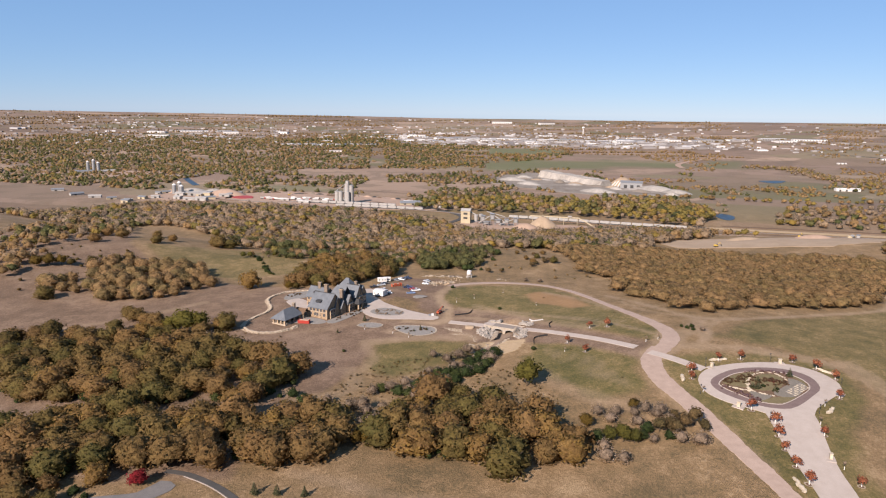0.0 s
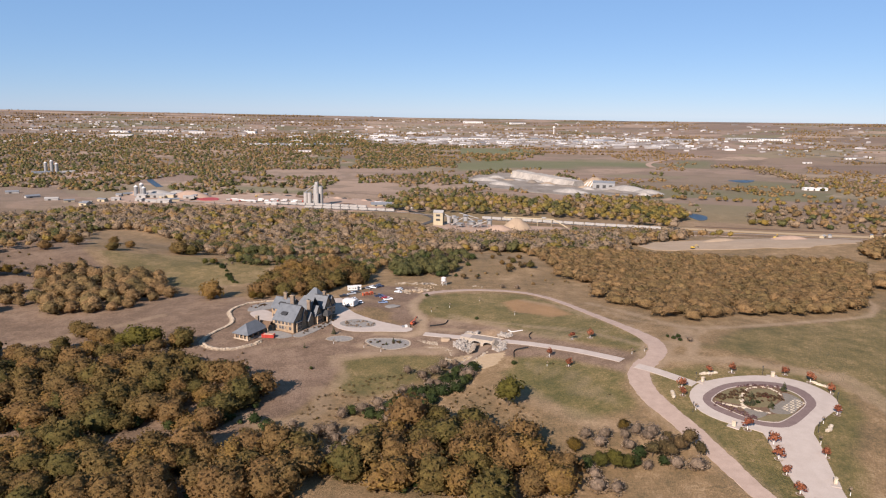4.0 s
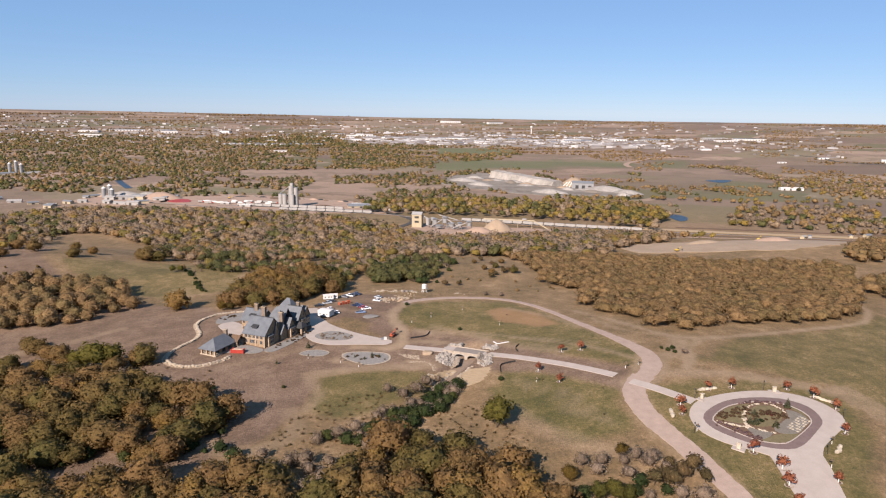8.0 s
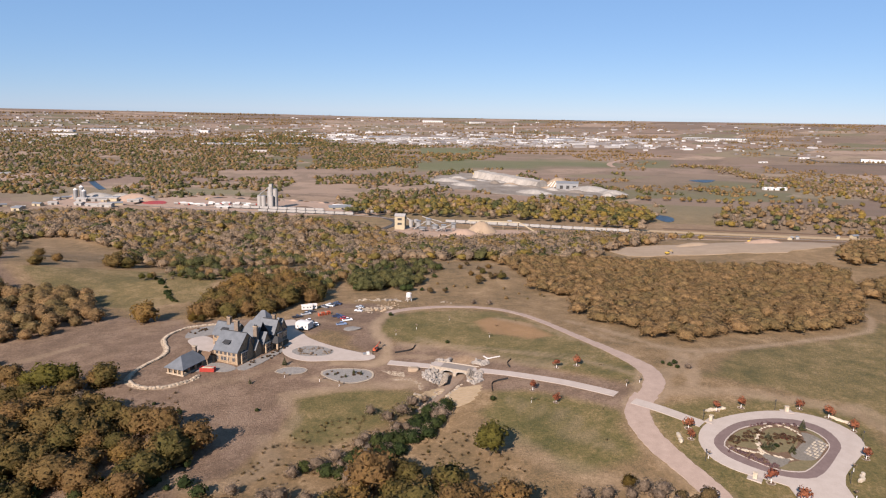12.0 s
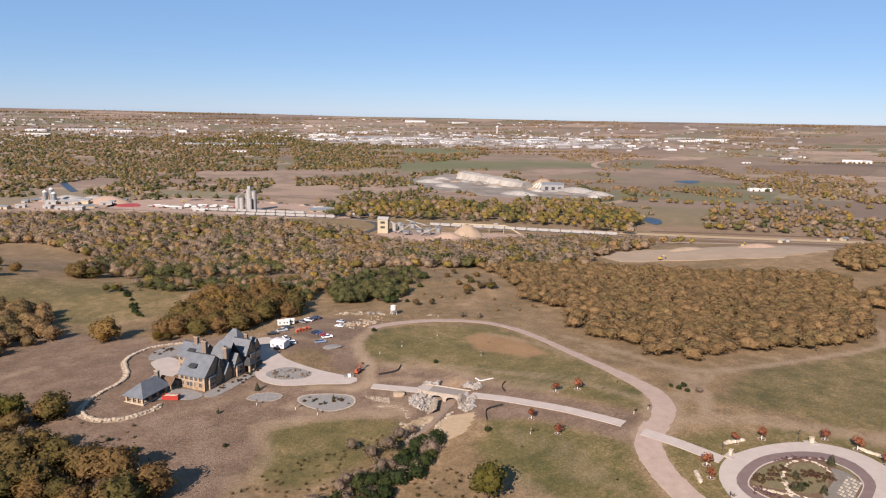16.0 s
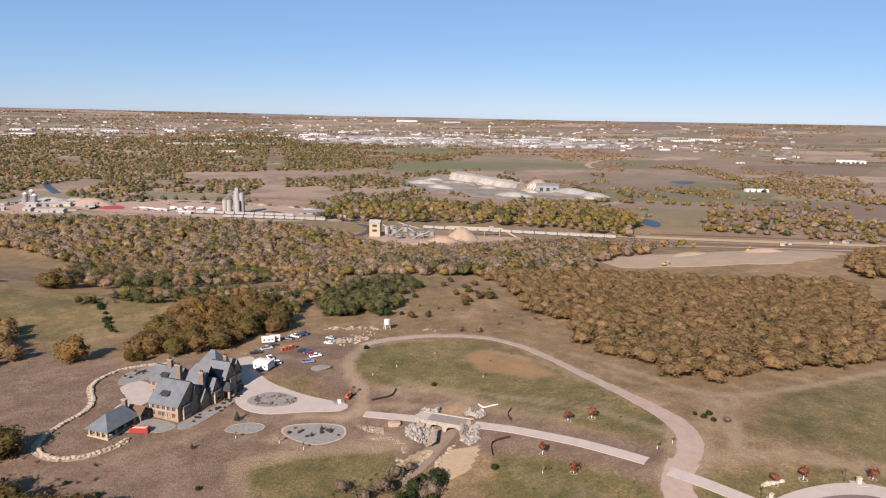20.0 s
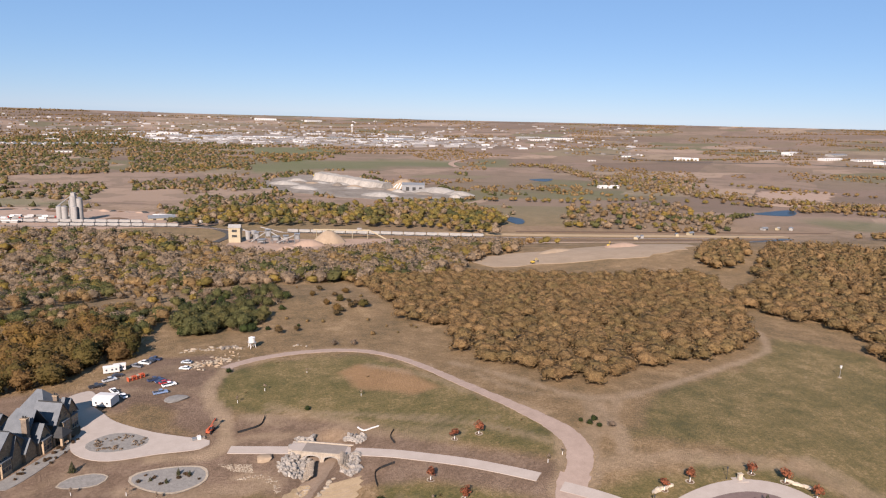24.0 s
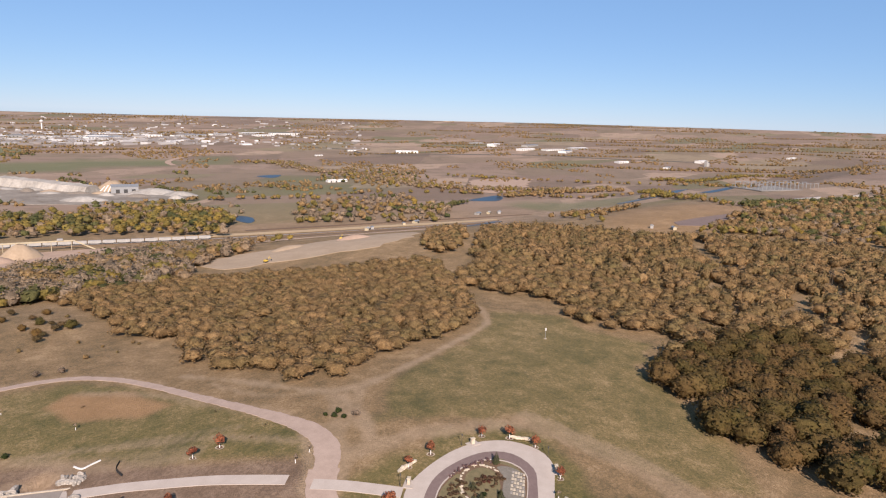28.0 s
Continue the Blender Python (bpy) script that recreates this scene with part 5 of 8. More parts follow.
for colour, kind, x, y, turn in (("silver", "pickup", -41.8, 440, 28), ("black", "pickup", -46.2, 434, 22), ("white", "pickup", -38.6, 426.2, 118), ("white", "car", -34.6, 420.6, 116),
                                 ("black", "car", -39.2, 444.6, 20), ("navy", "pickup", -23.8, 435.6, 25), ("navy", "car", -21.2, 433.2, 205), ("red", "car", -19.4, 431.4, 24),
                                 ("white", "pickup", -17.6, 428.2, 22), ("blue", "pickup", -20.6, 420.8, 12), ("grey", "pickup", -32.6, 455.4, 150), ("white", "pickup", -29.4, 458.9, 150),
                                 ("black", "car", -27.0, 461.2, 148), ("navy", "pickup", -25.0, 463.6, 150), ("white", "car", -11.8, 446.8, 158), ("silver", "car", -11.2, 455.0, 160)):
    car(colour, kind).matrix_basis = at(x, y, turn)


def tent(x, y, turn, w, l, h, label, name="office_trailer"):
    root = tagged(new(name), label, "trailer")
    root.matrix_basis = at(x, y, turn)
    part("body", boxed(-l / 2, l / 2, -w / 2, w / 2, 0.5, h, 0.05), white_paint, root)
    bm = bmesh.new()
    gable_roof(bm, -l / 2, l / 2, -w / 2, w / 2, h + 0.005, h + 0.35, over=0.12, thick=0.1)
    part("roof", bm, white_paint, root)
    part("chassis", boxed(-l / 2 + 0.3, l / 2 - 0.3, -w / 2 + 0.3, w / 2 - 0.3, 0.3, 0.498), dark_trim, root)
    for sx in (-1, 1):
        for sy in (-1, 1):
            part("wheel", tubed((sx * l * 0.15, sy * (w / 2 - 0.35), 0.36), (sx * l * 0.15, sy * (w / 2 - 0.1), 0.36), 0.36, sides=12), rubber, root)
    for k in (-0.3, 0.05, 0.3):
        part("window", boxed(l * k - 0.35, l * k + 0.35, -w / 2 - 0.03, -w / 2 + 0.01, 1.5, 2.3), pane_glass, root)
    part("door", boxed(-l / 2 - 0.03, -l / 2 + 0.01, -0.5, 0.5, 0.55, 2.5), steel, root)


tent(-40.2, 414.8, -24, 6.0, 7.5, 3.6, "boxy white site tent with side windows", "site_tent")
tent(-42.3, 451.0, 8, 3.0, 6.5, 3.0, "white site trailer at the yard's edge")
tent(-39.2, 453.2, 8, 3.0, 5.0, 2.9, "white site trailer beside another")

dumpster = tagged(new("dumpster"), "open red steel rubbish skip by the walkway", "skip")
dumpster.matrix_basis = at(-78.0, 359.0, -8)
for a in ((-3.2, 3.2, -1.25, -1.15, 0.2, 1.9), (-3.2, 3.2, 1.15, 1.25, 0.2, 1.9), (-3.3, -3.2, -1.25, 1.25, 0.2, 1.9), (3.2, 3.3, -1.25, 1.25, 0.2, 1.9)):
    part("side_panel", boxed(*a), red_paint, dumpster)
part("floor", boxed(-3.3, 3.3, -1.25, 1.25, 0.05, 0.198), red_paint, dumpster)
part("debris", rock_bm(31, 5.6, 2.0, 1.6, 0.3, 2), limestone, dumpster, "heap of pale rubble").location = (0, 0, 0.7)
for k in range(5):
    for s in (-1, 1):
        part("rib", boxed(-2.7 + 1.35 * k - 0.08, -2.7 + 1.35 * k + 0.08, s * 1.27 - 0.04, s * 1.27 + 0.04, 0.2, 1.88), red_paint, dumpster)

rack = tagged(new("material_rack"), "long orange steel rack with stacked materials", "rack", "")
rack.matrix_basis = at(-31.4, 439.4, 34)
for k in range(5):
    part("post", boxed(-3.6 + 1.8 * k - 0.1, -3.6 + 1.8 * k + 0.1, -0.9, 0.9, 0, 1.9), orange_paint, rack)
for z in (0.4, 1.3):
    part("shelf", boxed(-3.8, 3.8, -0.8, 0.8, z, z + 0.14), orange_paint, rack)
for k in range(4):
    part("load", boxed(-3.4 + 1.8 * k, -2.1 + 1.8 * k, -0.6, 0.6, 1.442, 1.8 + 0.2 * (k % 2), 0.05), orange_paint if k % 2 else limestone, rack)


def boom_lift(x, y, turn):
    root = tagged(new("telehandler"), "orange telescopic handler with its boom raised", "loader")
    root.matrix_basis = at(x, y, turn)
    part("chassis", boxed(-2.3, 2.1, -0.8, 0.8, 0.7, 1.4, 0.1), orange_paint, root)
    part("cab", boxed(-0.6, 0.8, -0.95, 0.0, 1.402, 2.6, 0.1), pane_glass, root)
    part("cab_roof", boxed(-0.7, 0.9, -1.0, 0.05, 2.602, 2.72), orange_paint, root)
    part("engine_cover", boxed(-1.9, 0.4, 0.1, 0.9, 1.402, 1.95, 0.08), orange_paint, root)
    part("boom", tubed((-1.9, 0.02, 1.9), (4.2, 0.02, 3.6), 0.24, 0.18, 6), orange_paint, root)
    part("fork_carriage", boxed(4.1, 4.3, -0.7, 0.7, 2.6, 3.7), dark_trim, root)
    for s in (-0.4, 0.4):
        part("fork", boxed(4.3, 5.5, s - 0.07, s + 0.07, 2.6, 2.68), steel, root)
    for sx in (-1.5, 1.4):
        for sy in (-0.85, 0.85):
            w = part("wheel", tubed((sx, sy - 0.2, 0.62), (sx, sy + 0.2, 0.62), 0.62, sides=14), rubber, root)
            part("hub", tubed((sx, sy - 0.22, 0.62), (sx, sy + 0.22, 0.62), 0.28, sides=10), orange_paint, w)


boom_lift(-1.6, 382.6, 62)
pallet = tagged(new("supply_stack"), "stack of grey and white building supplies", "supplies")
pallet.matrix_basis = at(-6.4, 378.4, 10)
for k, (a, b, h) in enumerate(((-1.6, 0, 0.9), (0.1, 1.5, 1.3), (1.7, 2.9, 0.7))):
    part("wrapped_block", boxed(a, b, -0.8, 0.8, 0.0, h, 0.06), (steel, white_paint, grey_rock)[k], pallet)

# tank stand at the yard's far edge
tank = tagged(new("water_tank"), "white water tank on a braced stand", "tank")
tank.matrix_basis = at(19.4, 471.5, 20)
part("tank", tubed((0, 0, 3.0), (0, 0, 5.4), 1.7, 1.6, 14), white_paint, tank)
part("tank_roof", tubed((0, 0, 5.402), (0, 0, 6.0), 1.75, 0.2, 14), white_paint, tank)
for sx in (-1, 1):
    for sy in (-1, 1):
        part("leg", tubed((sx * 1.5, sy * 1.5, -0.3), (sx * 1.0, sy * 1.0, 3.1), 0.12, sides=6), white_paint, tank)
for sx in (-1, 1):
    part("brace", tubed((sx * 1.35, -1.35, 0.7), (sx * 1.05, 1.05, 2.7), 0.07, sides=5), white_paint, tank)
    part("brace", tubed((-1.35, sx * 1.35, 0.7), (1.05, sx * 1.05, 2.7), 0.07, sides=5), white_paint, tank)
part("platform", boxed(-1.8, 1.8, -1.8, 1.8, 2.85, 2.998), steel, tank)

ROCKS = {}


def loose_rocks(name, label, category, group, spots, material, seed, size=(0.8, 1.6), tall=0.7):
    """Single stones lying on the ground."""
    g = random.Random(seed)
    for x, y in spots:
        k = (name, g.randrange(5))
        s = g.uniform(*size)
        m = at(x, y, g.uniform(0, 360), -0.12 * s) @ Matrix.Diagonal((s * g.uniform(0.8, 1.4), s * g.uniform(0.7, 1.1), s * tall * g.uniform(0.5, 1.2), 1))
        if k not in ROCKS:
            ROCKS[k] = tagged(part(name, rock_bm(900 + k[1] * 7 + seed, 1.1, 0.75, 0.75, 0.3), material), label, category, group)
            ROCKS[k].matrix_basis = m
        else:
            o = new(name, ROCKS[k].data)
            o.matrix_basis = m
            tagged(o, label, category, group)


def around(pts, n, wide, seed):
    g, line, out = random.Random(seed), spline(pts, 0.8), []
    for _ in range(n):
        q = line[g.randrange(len(line))]
        out.append((q[0] + g.gauss(0, wide), q[1] + g.gauss(0, wide)))
    return out


loose_rocks("quarry_stone", "tan building stone lying in the yard", "stone", "stones in the yard", around([(-9, 447.5), (-4, 453), (5, 456.5)], 46, 1.7, 4), limestone, 40, (0.8, 2.0))
loose_rocks("quarry_stone", "tan building stone lying in the yard", "stone", "stones in the yard", around([(-12, 473), (0, 474), (9, 473.5), (14, 470)], 44, 1.6, 5), limestone, 40, (0.8, 2.2))
loose_rocks("grey_stone", "grey stone slab stacked near the tank", "stone", "stones by the tank", around([(4, 474), (12, 475)], 20, 1.2, 6), grey_rock, 41, (1.2, 2.4))
loose_rocks("quarry_stone", "tan building stone lying in the yard", "stone", "stones in the yard", around([(-10, 449), (-2, 452), (7, 455), (12, 459)], 60, 2.4, 7), cream_stone, 46, (0.7, 1.9))
loose_rocks("brick_pallet", "reddish stone stacked in the yard", "stone", "stones in the yard", around([(-4, 449), (4, 452), (10, 466)], 26, 2.2, 8), sandstone, 47, (0.9, 2.0), 1.0)
loose_rocks("quarry_stone", "tan building stone lying in the yard", "stone", "stones in the yard", around([(40, 470), (44, 470)], 9, 1.2, 9), cream_stone, 46, (0.8, 1.8))
gravel_heap = tagged(part("gravel_mound", rock_bm(77, 9, 6, 1.2, 0.2, 2), bed_gravel), "low heap of grey gravel in the yard", "gravel")
gravel_heap.matrix_basis = at(-14.5, 414, 20, -0.3)

# ---- the loop garden ----
prng = random.Random(21)


def young_tree(name, label, category, leaf, radius, height, guard=True, sprays=150, seed=1, ring=True):
    """A staked young tree with a white guard and a mulch ring."""
    out = []
    for i in range(3):
        root = tagged(new(name), label, category)
        part("trunk", tubed((0, 0, 0.0), (0, 0, height * 0.75), 0.07, 0.03, 6), bark, root)
        if guard:
            part("trunk_guard", tubed((0, 0, 0.05), (0, 0, 1.2), 0.13, 0.12, 8), white_paint, root)
        c = new("crown", leaf_mesh("crown", crown_template(seed + i, sprays, 0.17, clumps=10, squat=0.9), radius, height - radius * 0.85, leaf))
        c.parent = root
        if ring:
            bm = bmesh.new()
            for k in range(16):
                a0, a1 = 6.2832 * k / 16, 6.2832 * (k + 1) / 16
                v = [bm.verts.new((math.cos(a) * r, math.sin(a) * r, z)) for a, r, z in ((a0, 0.8, 0.10), (a1, 0.8, 0.10), (a1, 1.15, 0.12), (a0, 1.15, 0.12))]
                bm.faces.new(v)
            part("ring", bm, limestone, root, "pale stone edging ring")
            part("mulch", tubed((0, 0, -0.2), (0, 0, 0.07), 0.82, 0.8, 14), mulch, root)
        out.append(root)
    return out


maple = young_tree("red_maple", "young maple with bright orange-red leaves and white guard", "tree", leaf_red, 1.65, 3.8, seed=700)
sapling = young_tree("sapling", "thin young tree with few grey leaves and a guard", "tree", leaf_bare, 0.9, 3.2, sprays=36, seed=710, ring=False)
MAPLES = [(126.8, 287.4), (137.5, 288.9), (160.8, 287.9), (168.6, 281.8), (172.2, 273), (164.3, 256), (122.8, 244.4), (110.6, 276.6), (143.1, 228.4), (128, 235.4), (125.4, 227), (123.6, 218.7), (122.8, 209), (122.4, 199.8),
          (139.6, 199.5), (108.4, 270), (63.9, 321.1), (70.1, 307.1), (79.6, 341.4), (88.7, 341)]
for i, (x, y) in enumerate(MAPLES):
    plant(maple, x, y, prng.uniform(1.05, 1.35) * (1.1 if i in (5, 6) else 1.0), prng.uniform(0, 360), "young maples")
for x, y in [(139, 208.4), (145.7, 235.9), (154.7, 249.3), (109, 258.4), (60.7, 310.1), (9.1, 404.2), (20.6, 413.1), (58.1, 394.7), (107.9, 315.5), (101.3, 313.2), (40.6, 428.5),
             (-27, 349), (-43, 353), (-18, 344)]:
    plant(sapling, x, y, prng.uniform(0.8, 1.1), prng.uniform(0, 360), "saplings")


def monument(x, y, turn):
    root = tagged(new("stone_pillar"), "white stone gate pillar on a concrete pad", "pillar", "pillars round the loop")
    root.matrix_basis = at(x, y, turn)
    part("pad", boxed(-2.2, 2.2, -1.5, 1.5, -0.4, 0.215), concrete, root)
    part("shaft", boxed(-0.65, 0.65, -0.5, 0.5, 0.216, 2.1, 0.06), cream_stone, root)
    part("cap", boxed(-0.78, 0.78, -0.62, 0.62, 2.102, 2.32, 0.05), cream_stone, root)


for x, y, turn in ((154.2, 285.9, -8), (121.2, 280.6, 38), (118.8, 246.8, -40), (166.8, 259.6, 45), (137.6, 214.2, 70)):
    monument(x, y, turn)


def lamp_post(x, y):
    root = tagged(new("lamp_post"), "slim black lamp post with a lantern head", "lamp", "lamp posts round the loop")
    root.matrix_basis = at(x, y)
    part("post", tubed((0, 0, -0.2), (0, 0, 3.4), 0.09, 0.06, 8), dark_trim, root)
    part("base", tubed((0, 0, -0.1), (0, 0, 0.5), 0.2, 0.13, 8), dark_trim, root)
    part("lantern", tubed((0, 0, 3.4), (0, 0, 4.0), 0.16, 0.26, 6), pane_glass, root)
    part("lantern_cap", tubed((0, 0, 4.002), (0, 0, 4.25), 0.32, 0.05, 6), dark_trim, root)


for x, y in ((150.4, 287.4), (118.6, 281.6), (107.6, 257.6), (149.4, 243.6), (126.6, 236.6), (171.0, 266.4)):
    lamp_post(x, y)


def outcrop(x, y, turn, n, seed):
    root = tagged(new("rock_outcrop"), "long ledge of pale quarried stone blocks in grass", "rocks", "ledges round the loop")
    root.matrix_basis = at(x, y, turn)
    g = random.Random(seed)
    for k in range(n):
        o = part("stone", rock_bm(seed * 9 + k, g.uniform(2.2, 3.2), g.uniform(1.2, 1.8), g.uniform(0.9, 1.5), 0.15), cream_stone, root)
        o.matrix_basis = pose((k - (n - 1) / 2) * 1.7, g.uniform(-0.4, 0.4), -0.15, 0, 0, g.uniform(-20, 20))


for i, q in enumerate(((126.8, 288.0, 14, 5), (104.9, 271.2, 72, 4), (172.2, 279.8, -52, 4), (155.4, 246, 40, 4), (118.9, 199.2, 92, 5))):
    outcrop(*q, 60 + i)

# inside the garden
loose_rocks("garden_stone", "pale rough edging stone in the loop garden", "stone", "edging stones of the garden",
            around([(146.8, 276.2), (141.1, 275.6), (136.1, 273.5), (133.4, 270.6), (131.4, 266.7), (129.2, 261.8), (130.6, 259.3), (133.1, 257.5), (137.1, 255.7)], 92, 0.22, 31)
            + around([(147, 275.2), (148.9, 272.5), (149.2, 269.9)], 20, 0.3, 32) + around([(119.8, 264.1), (122.7, 262.1), (126.2, 260.4), (128.5, 259.4)], 34, 0.25, 33), cream_stone, 42, (0.7, 1.5))
garden_grass = grainy("garden_grass", (0.080, 0.070, 0.034), (0.145, 0.110, 0.058), 1.5)
garden_gravel = grainy("garden_gravel", (0.092, 0.080, 0.064), (0.168, 0.148, 0.122), 0.8, fine=0.4)
for outline, label in (([(129.3, 250.8), (133.1, 253.1), (138.7, 254.8), (145.8, 255.0), (141.4, 251.2), (136.6, 249.6), (132.5, 250.0)], "small green crescent lawn inside the loop garden"),
                       ([(155.0, 274.6), (156.5, 270.8), (156.2, 266.9), (155.0, 263.8), (154.6, 270.0), (152.9, 272.2)], "strip of green lawn along the garden kerb"),
                       ([(120.6, 267.0), (127.0, 272.4), (135.3, 275.6), (137.3, 274.8), (133.1, 270.6), (129.2, 262.4), (124.0, 263.4), (120.8, 265.2)], "weedy olive planting ground in the garden"),
                       ([(134, 269.5), (140, 274), (146, 274), (148, 270), (144, 263.5), (138, 260), (131.5, 260.5), (132, 265)], "planted olive-brown island of the garden")):
    tagged(patch("garden_lawn", outline, garden_grass, 0.22, step=1.5, ragged=0.15), label, "lawn", kind="structure")
for outline in ([(128.5, 259.2), (132.9, 256.8), (136.4, 255.3), (129.8, 251.6), (128.4, 254.7)], [(150.5, 271.2), (154, 269.6), (155, 264.4), (146.0, 255.6), (139.0, 255.6), (138.6, 259.0), (144.6, 263.2), (148.9, 267.0)]):
    tagged(patch("garden_gravel", outline, garden_gravel, 0.25, step=1.5, ragged=0.15), "brownish grey gravel in the loop garden", "gravel", kind="structure")
steps = tagged(new("garden_steps"), "pale stone paving slabs in rows in the garden", "paving", kind="structure")
for j in range(5):
    for k in range(7):
        u, w = (k + 0.5) / 7, (j + 0.5) / 5
        o = part("slab", boxed(-0.62, 0.62, -0.36, 0.36, -0.2, 0.33, 0.03), cream_stone if (k + j) % 3 else abutment, steps)
        o.matrix_basis = at(144.6 + 10.4 * u + 2.6 * (w - 0.5), 255.4 + 8.2 * u - 3.6 * (w - 0.5) + 2.0, 38 + 3 * ((k * 7 + j * 3) % 3))
maple_shrub = tree_kind("red_shrub", "low shrub with dull red leaves", "shrub", [crown_template(750, 70, 0.24, clumps=7)], 1.0, 1.1, leafy("dull_red_leaves", [(0.0, (0.10, 0.045, 0.03)), (1.0, (0.17, 0.06, 0.04))]), 0.05, 3)


leaf_conifer = leafy("conifer_needles", [(0.0, (0.070, 0.078, 0.034)), (1.0, (0.125, 0.120, 0.058))])


def conifer(x, y, h, r, label="small dark green conifer"):
    """A small conifer: tiers of drooping sprays on a straight stem."""
    g = np.random.default_rng(int(x * 13 + y * 7) % 9973)
    root = tagged(new("conifer"), label, "tree")
    root.matrix_basis = at(x, y, float(g.uniform(0, 360)))
    part("trunk", tubed((0, 0, -0.2), (0, 0, h * 0.9), 0.1 * h / 3, 0.02, 6), bark, root)
    n = 260
    z = g.uniform(0.06, 1.0, n) ** 0.8
    a, rr = g.uniform(0, 6.283, n), r * (1.03 - z) * g.uniform(0.55, 1.05, n)
    p = np.stack([np.cos(a) * rr, np.sin(a) * rr, z * h], 1)
    out = np.stack([np.cos(a), np.sin(a), np.full(n, -0.45)], 1)
    side = np.stack([-np.sin(a), np.cos(a), np.zeros(n)], 1)
    s = (0.16 * h * (1.15 - z) * g.uniform(0.6, 1.1, n))[:, None]
    v = np.stack([p - side * s * 0.5, p - out * s * 0.6, p + side * s * 0.5, p + out * s * 0.7], 1).reshape(-1, 3)
    me = bulk_mesh("crown", v, np.arange(4 * n).reshape(-1, 4))
    me.materials.append(leaf_conifer)
    new("crown", me).parent = root


conifer(152.1, 273, 4.4, 1.6)
for x, y, s in ((136.2, 263.2, 0.4), (140.9, 260.8, 0.35)):
    plant(bush, x, y, s, prng.uniform(0, 360), "green bushes in the garden")
for x, y in ((142.7, 269.1), (140.9, 267.8), (142.4, 266.9), (144, 268.2)):
    plant(maple_shrub, x, y, prng.uniform(0.8, 1.1), prng.uniform(0, 360), "red shrubs in the garden")
for x, y, h, r in ((132.9, 261.2, 3.6, 1.9), (131.0, 262.0, 3.0, 1.5), (139.4, 259.2, 3.6, 1.3), (135.5, 267.4, 3.0, 1.5), (-57, 346.4, 2.8, 0.9), (-44.5, 366, 4.2, 1.4), (-59, 191.4, 4.5, 1.5), (-51.7, 191, 4.2, 1.4), (-42.8, 190.6, 4.0, 1.3),
                   (-12, 357, 2.6, 0.8), (-8.5, 355.5, 2.2, 0.8), (-15.5, 353, 2.0, 0.7), (-20.5, 355.5, 1.8, 0.7)):
    conifer(x, y, h, r)
low = tree_kind("garden_shrub", "low rounded shrub in a mulched bed", "shrub", [crown_template(730 + i, 60, 0.25, clumps=7, core=0.8) for i in range(3)], 0.8, 0.9, leafy("dry_shrub_leaves", [(0.0, (0.105, 0.070, 0.036)), (1.0, (0.185, 0.108, 0.062))]), 0.05, 3)
plum = tree_kind("ornamental_grass", "tuft of pinkish purple ornamental grass", "plant", [crown_template(740 + i, 46, 0.28, clumps=6) for i in range(2)], 0.6, 0.75,
                 leafy("plum_grass", [(0.0, (0.16, 0.09, 0.09)), (1.0, (0.30, 0.20, 0.19))]), 0.04, 3)
for x, y in around([(119.9, 262.3), (122.3, 259.4), (125, 256.4), (127.4, 253), (128.6, 252)], 64, 0.8, 33) + around([(134, 276.2), (141, 276.9), (147, 276.6), (152, 275)], 40, 0.4, 34):
    plant(plum, x, y, prng.uniform(0.8, 1.4), prng.uniform(0, 360), "grasses in the garden")
for x, y in around([(122, 266), (128, 270), (132, 271), (130, 266)], 44, 1.4, 35) + around([(134.7, 265.3), (138, 267), (142.7, 269), (146, 265.5), (143, 264)], 40, 1.3, 36) +         around([(-24, 356), (-14, 354), (-7, 355)], 14, 2.0, 38) + around([(-60, 366), (-53, 376), (-47, 388)], 26, 0.9, 39) + around([(-97, 410), (-92, 416)], 12, 2.0, 40):
    plant(low, x, y, prng.uniform(0.7, 1.3), prng.uniform(0, 360), "low shrubs in beds")

grey_low = tree_kind("bed_shrub", "small grey-green shrub in a gravel bed", "shrub", [crown_template(735 + i, 50, 0.25, clumps=6) for i in range(2)], 0.8, 0.8, leaf_bare, 0.05, 3)
for x, y in around([(-40, 381.5), (-36, 385), (-30, 385.5), (-26, 381.5), (-31, 379), (-37, 379)], 46, 1.2, 37):
    plant(grey_low, x, y, prng.uniform(0.7, 1.2), prng.uniform(0, 360), "shrubs in the island bed")

# ---- the two-arched bridge over the draw ----
bridge = tagged(new("stone_bridge"), "small two-arched bridge of pale limestone under construction", "bridge")
deck_z = float(ground_z(26, 360.5)) * 0.5 + float(ground_z(46, 350)) * 0.5 + 0.2
bridge.matrix_basis = pose(36.3, 356.2, deck_z, 0, 0, -26)
SPAN, DEEP, SPRING, RISE = 2.5, -2.3, 0.35, 1.15
bridge_stone = grainy("grey_limestone", (0.20, 0.165, 0.125), (0.34, 0.29, 0.23), 1.5, fine=0.25, spread=0.2)


